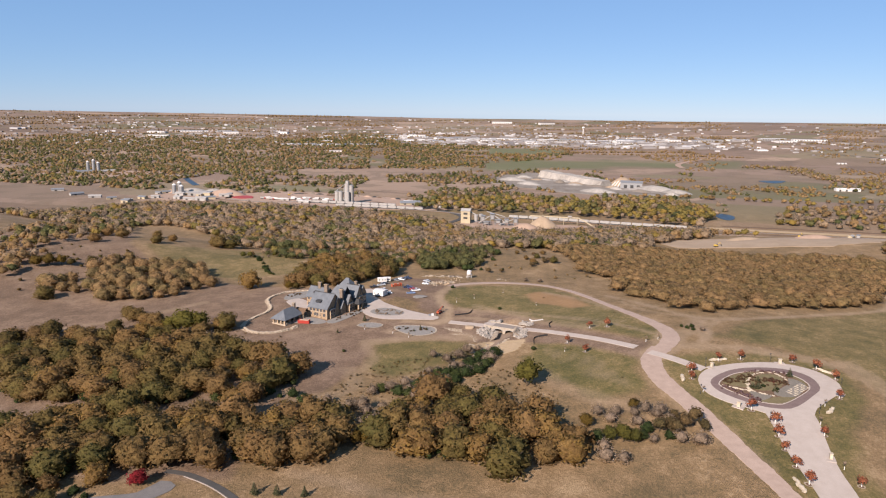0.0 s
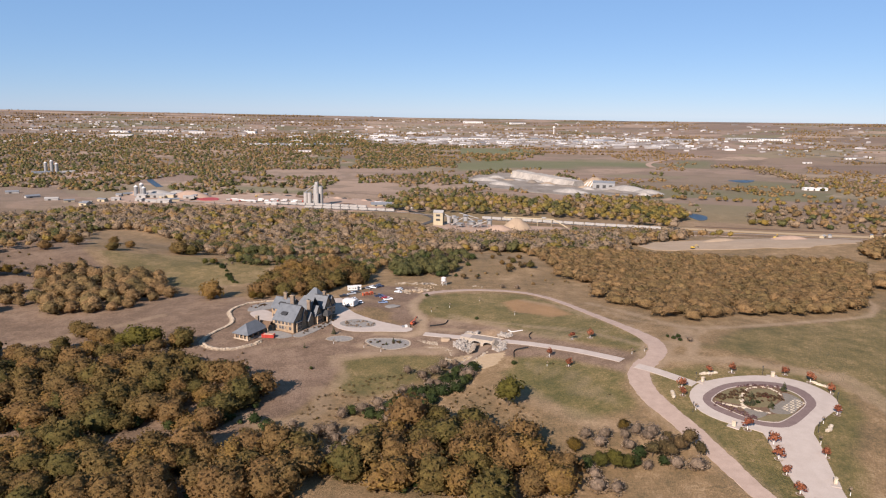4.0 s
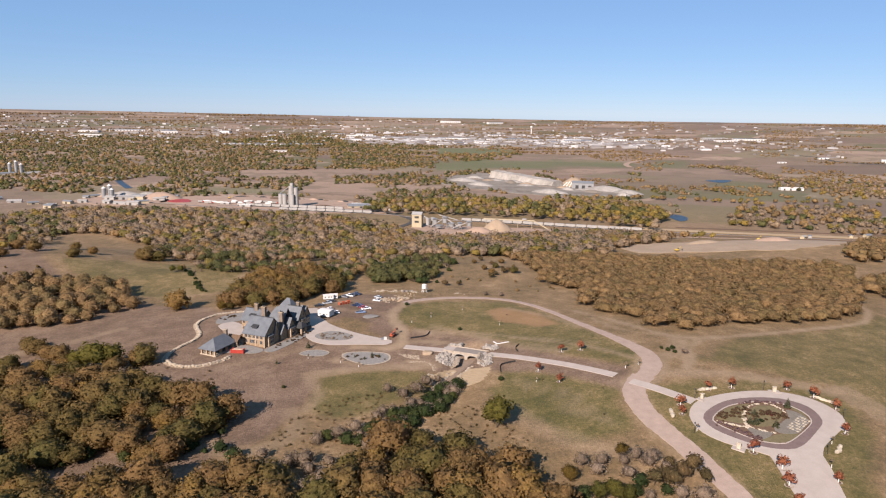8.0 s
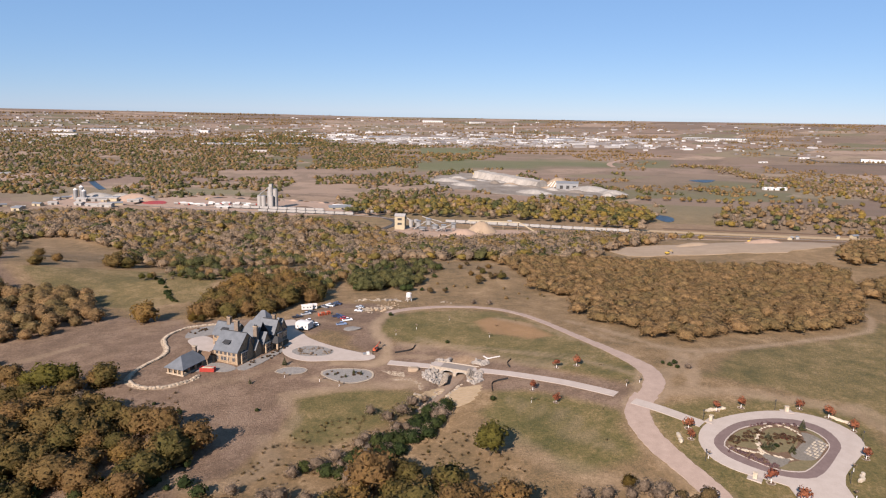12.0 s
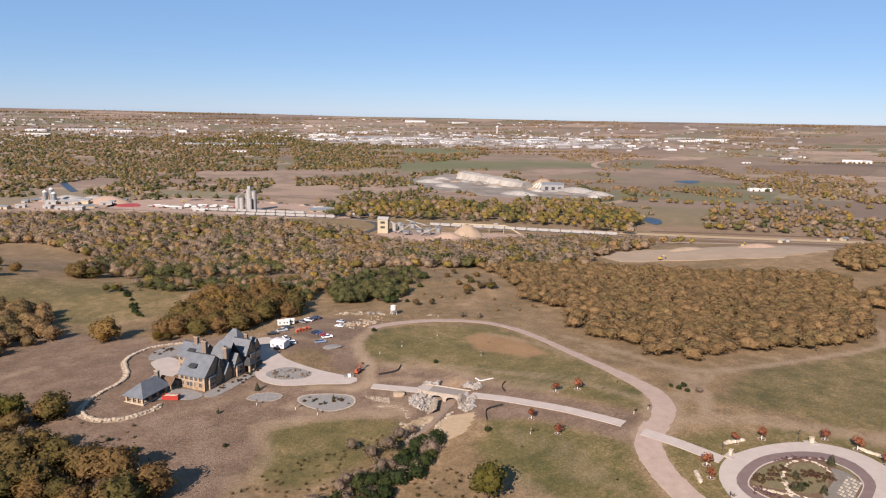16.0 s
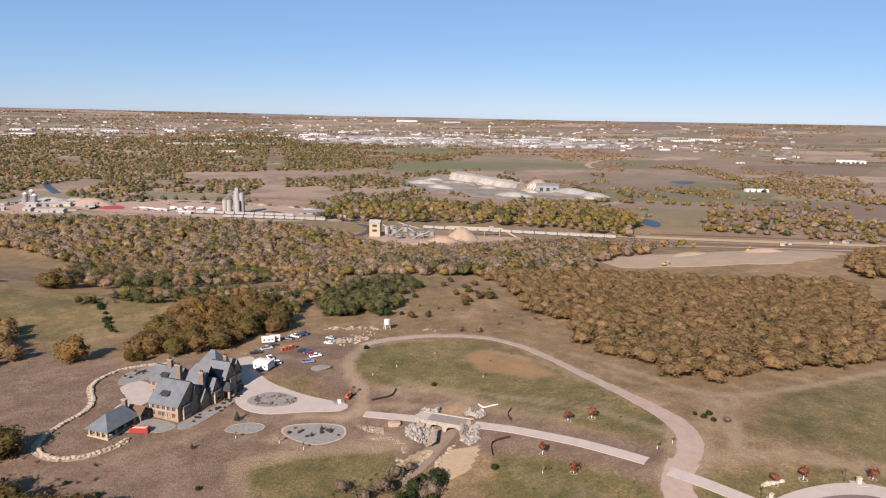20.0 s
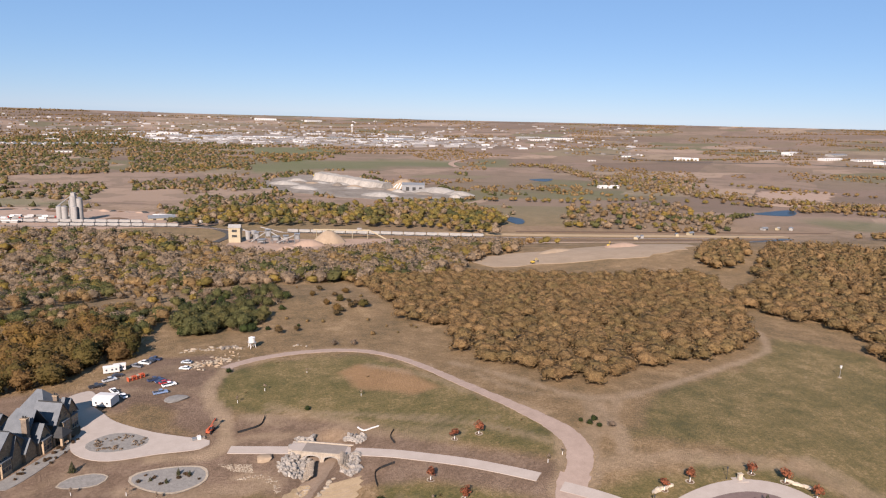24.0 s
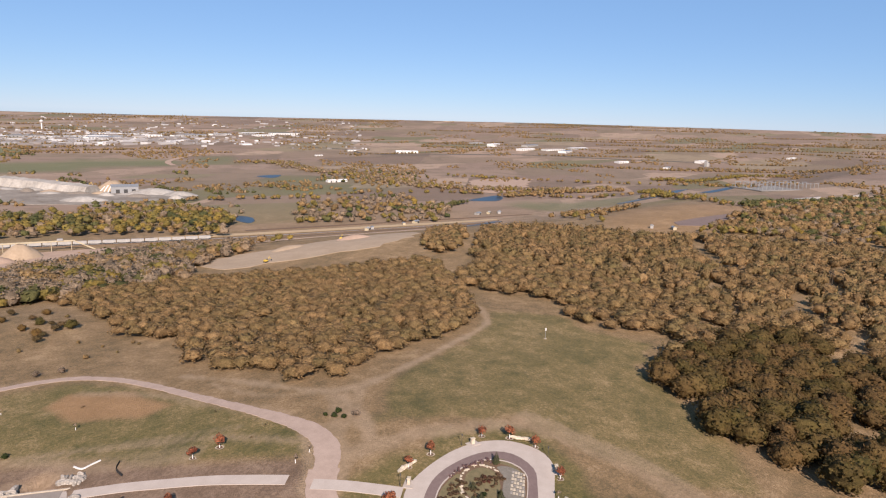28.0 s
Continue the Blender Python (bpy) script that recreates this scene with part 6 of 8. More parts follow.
def spandrel(y, t):
    bm = bmesh.new()
    rows = []
    for yy in (y - t / 2, y + t / 2):
        top, low = [], []
        for i in range(49):
            x = -12 + 24 * i / 48
            z = DEEP - 1.2
            for c in (-3.3, 3.3):
                if abs(x - c) < SPAN:
                    z = DEEP + SPRING + RISE * math.sqrt(max(0.0, 1 - ((x - c) / SPAN) ** 2))
            low.append(bm.verts.new((x, yy, z)))
            top.append(bm.verts.new((x, yy, 0.0)))
        for i in range(48):
            bm.faces.new((low[i], low[i + 1], top[i + 1], top[i]))
        rows.append((low, top))
    for i in range(48):
        bm.faces.new((rows[0][0][i], rows[1][0][i], rows[1][0][i + 1], rows[0][0][i + 1]))
        bm.faces.new((rows[0][1][i], rows[0][1][i + 1], rows[1][1][i + 1], rows[1][1][i]))
    bmesh.ops.recalc_face_normals(bm, faces=bm.faces)
    return part("spandrel_wall", bm, bridge_stone, bridge)


for y in (-3.6, 3.6):
    spandrel(y, 0.7)
    part("parapet", boxed(-11, 11, y - 0.3, y + 0.3, 0.002, 0.42, 0.05), bridge_stone, bridge)
part("deck", boxed(-7.5, 7.5, -3.24, 3.24, -0.5, 0.06), grainy("grey_deck", (0.15, 0.125, 0.105), (0.21, 0.18, 0.155), 2.0, fine=0.15), bridge, "grey unfinished bridge deck")
for x0, x1 in ((-12.5, -7.52), (7.52, 12.5)):
    part("approach_slab", boxed(x0, x1, -2.6, 2.6, -0.5, 0.05), concrete, bridge)
for c in (-3.3, 3.3):
    for i in range(12):
        bm = bmesh.new()
        v = []
        for a in (math.pi * i / 12 + 0.01, math.pi * (i + 1) / 12 - 0.01):
            for r in (0.0, 0.5):
                v.append(Vector((c + math.cos(a) * (SPAN + r), 0, DEEP + SPRING + math.sin(a) * (RISE + r * 0.8))))
        f = [bm.verts.new(q + Vector((0, yy, 0))) for yy in (-4.08, -3.9) for q in v]
        for q in ((0, 1, 3, 2), (4, 6, 7, 5), (0, 4, 5, 1), (2, 3, 7, 6), (1, 5, 7, 3), (0, 2, 6, 4)):
            bm.faces.new([f[k] for k in q])
        part("arch_stone", bm, white_stone, bridge)
    part("vault", boxed(c - SPAN, c + SPAN, -3.24, 3.24, DEEP + SPRING + RISE + 0.02, DEEP + SPRING + RISE + 0.2), grey_rock, bridge)
for c in (-7.2, 0.0, 7.2):
    part("pier", boxed(c - (0.55 if c == 0 else 1.0), c + (0.55 if c == 0 else 1.0), -3.88, 3.88, DEEP - 1.3, DEEP + 1.7), bridge_stone, bridge)
tagged(ribbon("stream_bed", [(37, 359), (35.7, 355), (31, 344), (24, 332), (16, 320)], [11, 9.5, 7, 5, 4.5], grainy("stream_mud", (0.14, 0.100, 0.070), (0.215, 0.157, 0.114), 2.0), 0.05), "brown muddy stream bed below the bridge", "stream bed", kind="structure")
ledge_rock = grainy("brown_ledge_rock", (0.11, 0.084, 0.060), (0.33, 0.27, 0.205), 1.2, fine=0.3, spread=0.3)
spots = []
for k, area in enumerate(([(18.9, 351.5), (22.9, 358), (30.4, 355.5), (30.2, 348.5), (26.4, 343.5), (21, 345)], [(41.2, 351.5), (46.5, 348), (45.6, 337), (41, 335.5), (38.8, 341)],
                          [(25, 362.5), (28, 368), (34.5, 366.3), (33, 362.6)], [(43.6, 361), (46, 362.4), (52, 359.7), (49.4, 354.6)])):
    spots += list(zip(*scatter(area, 1.05, 60 + k)))
loose_rocks("abutment_rock", "pale grey quarried rock piled beside the bridge", "rock", "rocks by the bridge", spots, abutment, 43, (1.0, 2.3), 1.15)
# stepped ledges of flat stone on both banks
for bank, (x0, y0, x1, y1) in enumerate(((27.5, 342.5, 29.5, 351.5), (40.5, 339.5, 42.5, 347.5))):
    for tier in range(5):
        for k in range(7):
            u = (k + 0.5) / 7
            o = tagged(part("ledge_slab", rock_bm(820 + bank * 40 + tier * 7 + k, 2.0, 1.5, 0.75, 0.22), ledge_rock), "flat brown ledge stone stacked by the bridge", "stone", "ledges by the bridge")
            side = (-1 if bank == 0 else 1) * (1.9 - 0.75 * tier)
            o.matrix_basis = pose(x0 + (x1 - x0) * u - side * 0.9, y0 + (y1 - y0) * u + side * 0.2, float(ground_z(x0 + (x1 - x0) * u, y0 + (y1 - y0) * u)) - 0.2 + 0.55 * (4 - tier if bank == 0 else 4 - tier), 0, 0, prng.uniform(55, 100))
loose_rocks("stream_boulder", "pale limestone boulder along the stream bed", "boulder", "boulders along the stream",
            around([(27, 338), (22, 331), (16, 325)], 16, 0.8, 54) + around([(36, 337.5), (30, 328.5), (26.5, 321)], 16, 0.5, 55) + around([(16, 333), (13, 326)], 8, 1.2, 56), limestone, 44, (1.2, 2.2))
loose_rocks("row_stone", "tan stone laid out in rows in the grass", "stone", "stones laid in rows", [(0.9 + 3.5 * r / 4 + (10.2 - 3.4 * r / 4) * k / 17 + prng.uniform(-0.2, 0.2), 359.3 - 4.4 * r / 4 - (3.5 - 0.6 * r / 4) * k / 17 + prng.uniform(-0.2, 0.2)) for r in range(6) for k in range(18)] + around([(6.5, 348.2), (12.6, 348), (16.4, 344), (17.6, 337)], 70, 0.6, 58), limestone, 45, (0.35, 0.8))
mat_edge = [(25.6, 320), (28, 329), (33.8, 334), (44.7, 334), (43.4, 332.6), (44.4, 331), (42.6, 329.6), (43.2, 327.6), (41.0, 326.2), (41.4, 324), (39.2, 322.6), (39.4, 320.6), (37, 318.4), (31.8, 315.5)]
tagged(patch("straw_mat", mat_edge, straw, 0.14, step=1.8, smooth_line=False), "tan straw erosion matting pegged on the bank", "matting", kind="structure")
for k in range(6):
    u = k / 5.5
    road("mat_seam", [(26.4 + 4.5 * u, 320.5 + 11 * u), (32 + 4.5 * u, 319 + 11.5 * u), (36.5 + 6 * u, 319.8 + 11 * u)], 0.3, tan_sand, "overlapping seam of straw matting", 0.19, "matting", step=1.5)
tagged(patch("straw_mat", [(28.6, 339), (25.4, 340.4), (20, 334.5), (13.4, 328), (15.6, 324.4), (22, 330.6)], straw, 0.13, step=1.8, ragged=0.4), "narrow strip of tan straw matting by the stream", "matting", kind="structure")
sand_heap = tagged(part("sand_heap", rock_bm(78, 5, 4, 2.0, 0.15, 2), tan_sand), "small heap of pale sand by the road", "sand")
sand_heap.matrix_basis = at(15.7, 357.6, 0, -0.3)


def silt_fence(pts, n):
    root = tagged(new("silt_fence"), "black fabric silt fence on short stakes", "fence")
    line = spline(pts, 1.2)
    bm = bmesh.new()
    for i in range(len(line) - 1):
        q = [(line[i], 0), (line[i + 1], 0), (line[i + 1], 1), (line[i], 1)]
        f = [bm.verts.new((p[0], p[1] + o, float(ground_z(p[0], p[1])) - 0.1 + 1.0 * u)) for o in (0.0, 0.05) for p, u in q]
        for k in ((0, 1, 2, 3), (7, 6, 5, 4), (2, 6, 7, 3), (0, 4, 5, 1)):
            bm.faces.new([f[j] for j in k])
    part("fabric", bm, rubber, root)
    for k in range(0, len(line), 3):
        x, y = line[k]
        z = float(ground_z(x, y))
        part("stake", boxed(x - 0.04, x + 0.04, y - 0.12, y - 0.04, z - 0.2, z + 1.15), bark, root)


silt_fence([(7.8, 379), (15.6, 381.7), (17.5, 385), (18.5, 389)], 3)
silt_fence([(62.2, 358.4), (59.6, 354.1), (59.8, 348.8)], 3)
silt_fence([(47.5, 325.5), (49.2, 334), (56.3, 336.2)], 3)
pipe = tagged(ribbon("drain_pipe", [(50.5, 367), (52, 363.5), (55, 364), (58, 364.5)], 0.5, white_paint, 0.35, 0.5, 0.8), "white plastic drain pipe lying on soil", "pipe")

# ---- single trees and shrubs ----
for x, y, s in ((-130.5, 440, 1.6), (-118, 346, 1.35), (-269, 614, 0.9), (-213, 628, 1.35), (-206, 634, 1.3), (-104, 452, 0.8), (80, 553, 0.55), (70, 545, 0.5), (65, 572, 0.45),
                (89, 578, 0.5), (92, 537, 0.7), (74, 531, 0.6), (123, 533, 0.85)):
    plant(oak, x, y, s, prng.uniform(0, 360), "lone oaks in the grass")
for x, y, s in ((-26.5, 276, 1.1), (46.4, 317.7, 0.55), (7, 438.4, 0.6), (35.2, 389.7, 0.5), (28, 527, 1.0), (42.3, 542.6, 0.9), (-50, 322, 0.4), (30, 502, 0.6), (47, 505, 0.5), (-58, 262, 1.2), (-64, 268, 1.1), (-45, 228, 1.2),
                (-40, 222, 1.1), (-52, 216, 1.0), (-118, 266, 1.2), (-128, 262, 1.2), (-95, 262, 1.1), (-108, 264, 1.1), (-150, 262, 1.2)):
    plant(bush, x, y, s, prng.uniform(0, 360), "green bushes in the grass")
for x, y, s in ((58, 212, 1.5), (64, 211, 1.2), (-16, 282, 1.3), (-22, 276, 1.4), (-8, 290, 1.2), (6, 300, 1.2), (-30, 272, 1.3), (-2, 296, 1.1), (-30, 250, 1.2), (-36, 258, 1.2), (-24, 256, 1.1), (-12, 268, 1.0), (2, 284, 1.2), (12, 292, 1.1), (18, 298, 1.0), (88, 236, 1.2), (84, 240, 1.1), (96, 222, 1.1), (-4, 276, 1.0),
                (33, 248, 1.2), (66, 238, 1.2), (75, 235, 1.2), (134, 326, 0.7), (60, 466, 0.8), (70, 464, 0.8)):
    plant(scrub, x, y, s, prng.uniform(0, 360), "bare shrubs in the grass")
for x, y, s in ((-31, 226, 0.8), (-103, 431, 0.85), (-98, 431, 0.7), (-106, 445, 0.9), (-96, 448, 0.8), (-141, 199, 0.9), (-27, 227, 0.85), (56, 236, 0.8), (77, 247, 0.7), (-302, 480, 1.3), (-295, 484, 1.4), (-288, 488, 1.2), (-281, 489, 0.9), (-267, 493, 1.3)):
    plant(gold, x, y, s, prng.uniform(0, 360), "golden trees")
hedge_row = around([(-154, 542), (-142, 516), (-130, 491)], 26, 1.2, 71)
for x, y in hedge_row:
    plant(bush, x, y, prng.uniform(0.4, 0.7), prng.uniform(0, 360), "hedge row on the lawn")
crimson = tree_kind("crimson_tree", "small tree with deep crimson leaves", "tree", SHAPES[:1], 3.2, 5.0, leafy("crimson_leaves", [(0.0, (0.20, 0.012, 0.02)), (1.0, (0.30, 0.03, 0.03))]), 0.15)
plant(crimson, -98.5, 196.5, 1.1)
for x, y, s in ((-117, 192, 0.8), (-112, 189, 0.6), (-141, 201, 0.9), (-127, 203, 1.4)):
    plant(bush, x, y, s, prng.uniform(0, 360), "green bushes in the garden corner")
plant(gold, -141, 204, 0.9, 0, "golden trees")
for x, y, s in ((-113, 198, 0.9), (-126, 194, 0.7), (-138, 194, 1.1), (-132, 186, 1.0), (-145, 196, 0.9), (-118, 207, 1.2), (-132, 209, 1.3), (-146, 207, 1.2), (-158, 214, 1.2), (-104, 207, 1.2), (-152, 200, 1.0), (-122, 185, 0.7)):
    plant(oak, x, y, s, prng.uniform(0, 360), "garden trees on the slope")
road("asphalt_path", [(-93, 205), (-85, 203), (-76, 198), (-68, 192), (-60, 184), (-54, 174)], 2.3, asphalt, "narrow grey asphalt path with a pale edge", 0.12, "path")
road("path_edge", [(-85.5, 201.6), (-76.7, 196.7), (-69, 190.8), (-61.3, 183), (-55.4, 173.4)], 0.3, concrete, "pale concrete edge of the path", 0.14, "kerb")
tagged(patch("parking_pad", [(-90, 189), (-86, 196), (-92, 199), (-97, 192), (-112, 189), (-124, 182), (-110, 176)], grainy("grey_paving", (0.09, 0.084, 0.08), (0.14, 0.13, 0.122), 3.0, fine=0.15), 0.12, step=3), "grey paved parking pad below the slope", "parking", kind="structure")
for x, y, s in ((92, 232, 1.1), (97, 235, 1.2), (88, 229, 1.0), (99, 230, 0.9), (90, 238, 0.8)):
    plant(small_oak, x, y, s, prng.uniform(0, 360), "small oaks by the gravel road")
for x, y, s in ((-138, 339, 1.45), (-132, 342, 1.25), (38, 275, 1.3), (67, 224, 0.75), (62, 225, 0.65), (71, 223, 0.6), (-146, 342, 1.0)):
    plant(gold_green, x, y, s, prng.uniform(0, 360), "yellow-green trees")
for x, y, s in ((-120, 345, 1.05), (-128, 336, 1.15), (-176, 366, 1.05), (-159, 354, 1.1), (-167, 358, 0.95), (-183, 372, 0.9), (-150, 331, 1.0), (-160, 338, 1.05), (-144, 334, 1.0), (-170, 331, 1.0), (-152, 342, 0.9), (-178, 345, 1.0), (-186, 336, 0.9), (-256, 413, 1.2), (-205, 596, 1.6), (-197, 601, 1.4), (-212, 603, 1.3),
                (-251, 570, 1.05), (-246, 594, 0.9), (-289, 588, 1.2), (-309, 600, 1.2), (-300, 560, 1.1), (-198, 341, 0.9), (-210, 339, 1.0)):
    plant(oak, x, y, s, prng.uniform(0, 360), "single oaks on the western hills", prng.uniform(0.9, 1.05))
for x, y, s in ((43, 230, 1.15), (48, 228, 1.2), (53, 226.5, 1.2), (58, 226, 1.15), (74, 226, 1.1), (78, 231, 1.1), (85, 226, 0.95), (17, 256, 1.0), (20, 253, 0.9), (-40, 230, 1.2), (-44, 233, 1.1), (-76, 276, 1.3), (-75, 269, 1.1)):
    plant(bush, x, y, s, prng.uniform(0, 360), "bushes by the gravel road")
for x, y, s in ((21, 259, 1.2), (26, 252, 1.2), (62, 243, 1.2), (69, 243, 1.3), (76, 242, 1.1), (59, 219, 1.2), (51, 220, 1.1), (43, 222, 1.0), (86, 242, 1.2), (81, 244, 1.2), (94, 221, 1.5), (88, 223, 1.2), (78, 223, 1.0), (3, 309, 1.3), (-4, 316, 1.1),
                (13, 323, 1.3), (19, 328, 1.0), (9, 314, 1.4), (-6, 294, 1.3), (-32, 256, 1.5), (-25, 244, 1.4), (-30, 236, 1.4), (-38, 256, 1.3), (-128, 328, 1.4), (-134, 326, 1.3), (-122, 331, 1.2), (-141, 327, 1.2), (-262, 492, 1.4), (-48, 262, 1.1)):
    plant(scrub, x, y, s, prng.uniform(0, 360), "bare thicket shrubs on the slopes", prng.uniform(0.9, 1.2))
for x, y, s in ((82, 230, 1.1), (86, 231, 1.0)):
    plant(small_oak, x, y, s, prng.uniform(0, 360), "small oaks by the gravel road")
for k in range(15):
    x, y = -168 + 4.9 * k + prng.uniform(-1.5, 1.5), 547 + 0.3 * k + prng.uniform(-3, 3)
    plant(prng.choice((bush, gold_green, gold_green, scrub)), x, y, prng.uniform(0.45, 0.65), prng.uniform(0, 360), "shrub row along the far lawn")
for x, y, s in ((128, 331, 0.5), (131, 333, 0.55), (130, 328, 0.45), (126, 334, 0.4)):
    plant(bush, x, y, s, prng.uniform(0, 360), "green bushes in the grass")

# ---- woods around and beyond ----
SLOPE_N = [(-172, 556), (-157, 573), (-123, 579), (-80, 593), (-23, 566), (-27, 503), (-67, 532), (-114, 542)]
SLOPE_FAR = [(-205, 615), (-262, 768), (-251, 822), (-188, 881), (-100, 822), (-60, 651), (-114, 589), (-163, 592)]
WEST_FAR = [(-406, 596), (-482, 839), (-454, 964), (-419, 889), (-306, 592), (-320, 545), (-305, 474), (-310, 449), (-360, 440)]
SLOPE_MID = [(-29, 691), (-83, 780), (-60, 640), (-19, 565), (8, 609)]
VALLEY = [(-640, 940), (-510, 1120), (-290, 1118), (-150, 1078), (-30, 1010), (14, 940), (158, 756), (216, 690), (240, 720), (200, 640), (126, 624), (53, 629), (-29, 691), (-83, 780), (-195, 813), (-293, 836), (-386, 921), (-514, 869)]
VALLEY_EAST = [(14, 940), (30, 925), (60, 898), (120, 888), (250, 912), (310, 890), (330, 800), (300, 740), (216, 690), (158, 756)]
COTTONWOODS = [(-48, 1116), (-16, 1234), (138, 1249), (275, 1236), (443, 1274), (455, 1085), (372, 950), (303, 1030), (149, 1084), (67, 1095), (2, 1100)]
CREEK_WOODS = [(627, 1214), (879, 1230), (832, 1007), (715, 900), (511, 1015)]
SHED_WOODS = [(893, 1561), (937, 1323), (1164, 1411), (1300, 1650), (1180, 1825), (1000, 1700)]
HILLS_EAST = [(775, 496), (906, 527), (1146, 523), (1430, 477), (852, 300), (760, 340)]
TREES_TOWN = [(-698, 2897), (-503, 3312), (-255, 3398), (-123, 2802), (-409, 2705)]


def split(area, gap, seed, shares, keep=1.0):
    """The trees of one area, dealt out to several kinds in clumps."""
    x, y = scatter(area, gap, seed)
    g = np.random.default_rng(seed)
    k = g.uniform(0, 1, len(x)) < keep
    x, y = x[k], y[k]
    u = np.clip(0.5 + 0.30 * waves(x, y, 90, seed) + g.uniform(-0.45, 0.45, len(x)), 0, 0.999)
    edges = np.cumsum((0,) + shares)
    return [(x[(u >= a) & (u < b)], y[(u >= a) & (u < b)]) for a, b in zip(edges, edges[1:])]


# the golden and green materials here hold painted haze
LEAFS = (leaf_brown_wood, leaf_bare_wood, leaf_yellow_hazed, leaf_olive_hazed)
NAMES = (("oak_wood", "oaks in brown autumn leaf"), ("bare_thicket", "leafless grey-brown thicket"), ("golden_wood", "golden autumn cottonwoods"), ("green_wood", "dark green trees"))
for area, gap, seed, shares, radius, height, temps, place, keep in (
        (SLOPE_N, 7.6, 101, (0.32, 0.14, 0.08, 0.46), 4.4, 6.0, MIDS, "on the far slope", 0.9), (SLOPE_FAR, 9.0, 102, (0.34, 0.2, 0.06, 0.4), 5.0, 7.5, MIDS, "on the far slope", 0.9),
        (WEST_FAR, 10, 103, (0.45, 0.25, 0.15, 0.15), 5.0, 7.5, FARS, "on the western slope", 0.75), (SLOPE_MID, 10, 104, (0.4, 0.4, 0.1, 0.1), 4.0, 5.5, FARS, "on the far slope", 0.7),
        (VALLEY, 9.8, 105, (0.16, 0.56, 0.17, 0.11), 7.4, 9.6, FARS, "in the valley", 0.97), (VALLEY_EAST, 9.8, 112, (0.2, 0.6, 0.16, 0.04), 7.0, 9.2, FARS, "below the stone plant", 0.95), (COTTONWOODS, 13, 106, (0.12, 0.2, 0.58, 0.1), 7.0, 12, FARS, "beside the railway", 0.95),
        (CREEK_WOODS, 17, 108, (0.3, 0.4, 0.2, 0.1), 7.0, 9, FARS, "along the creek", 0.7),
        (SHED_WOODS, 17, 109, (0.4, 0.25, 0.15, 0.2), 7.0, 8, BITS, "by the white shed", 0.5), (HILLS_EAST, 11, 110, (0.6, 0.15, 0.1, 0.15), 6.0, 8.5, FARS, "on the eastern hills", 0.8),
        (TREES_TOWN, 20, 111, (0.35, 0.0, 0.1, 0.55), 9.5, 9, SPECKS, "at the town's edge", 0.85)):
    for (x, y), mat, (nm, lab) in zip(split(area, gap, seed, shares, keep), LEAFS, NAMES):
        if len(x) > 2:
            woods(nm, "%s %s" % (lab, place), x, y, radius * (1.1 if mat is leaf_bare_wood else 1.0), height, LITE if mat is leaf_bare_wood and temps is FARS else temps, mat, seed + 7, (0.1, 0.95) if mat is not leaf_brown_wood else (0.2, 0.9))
ROUGH = [(-46, 290), (-30, 306), (-10, 318), (8, 326), (22, 300), (36, 290), (48, 262), (24, 262), (-8, 282), (-30, 262), (-48, 270)]
EDGE_W = [(-110, 345), (-85, 338), (-64, 300), (-58, 270), (-72, 262), (-100, 262), (-90, 320), (-120, 335)]
HILL_N = [(30, 490), (60, 480), (120, 470), (110, 520), (100, 600), (50, 620), (40, 560)]
SLOPE_W = [(-330, 560), (-260, 540), (-230, 480), (-300, 400), (-360, 460)]
for area, gap, seed, keep, r, mat, lab in ((ROUGH, 3.0, 201, 0.45, 0.8, leaf_bare_wood, "low dry brush in the draw"), (ROUGH, 5, 202, 0.2, 0.7, leaf_oak_wood, "low brown weeds in the draw"),
                                           (EDGE_W, 4, 203, 0.4, 0.9, leaf_bare_wood, "low dry brush at the wood's edge"), (HILL_N, 13, 204, 0.22, 1.5, leaf_brown_wood, "low cedar scrub on the far hill"),
                                           (SLOPE_W, 13, 205, 0.4, 1.8, leaf_oak_wood, "low scrub on the western slope"), (WEST_LOWER, 6, 206, 0.5, 1.6, leaf_green_wood, "green undergrowth below the oaks"),
                                           (WEST_UPPER, 7, 207, 0.4, 1.6, leaf_green_wood, "green undergrowth below the oaks"), (FRONT, 6, 208, 0.5, 1.6, leaf_green_wood, "green undergrowth below the oaks"),
                                           (LAWN_MOUND, 11, 209, 0.12, 0.6, leaf_bare_wood, "dry weed tufts on the mound"), (LAWN_MID, 9, 210, 0.2, 0.6, leaf_bare_wood, "dry weed tufts in the grass")):
    x, y = scatter(area, gap, seed)
    k = np.random.default_rng(seed).uniform(size=len(x)) < keep
    woods("low_brush", lab, x[k], y[k], r, r * 1.2, TWIGS_FAR[:3] if mat is leaf_bare_wood else FARS, leaf_brown_wood if mat is leaf_bare_wood else mat, seed, (0.0, 0.6), "brush")
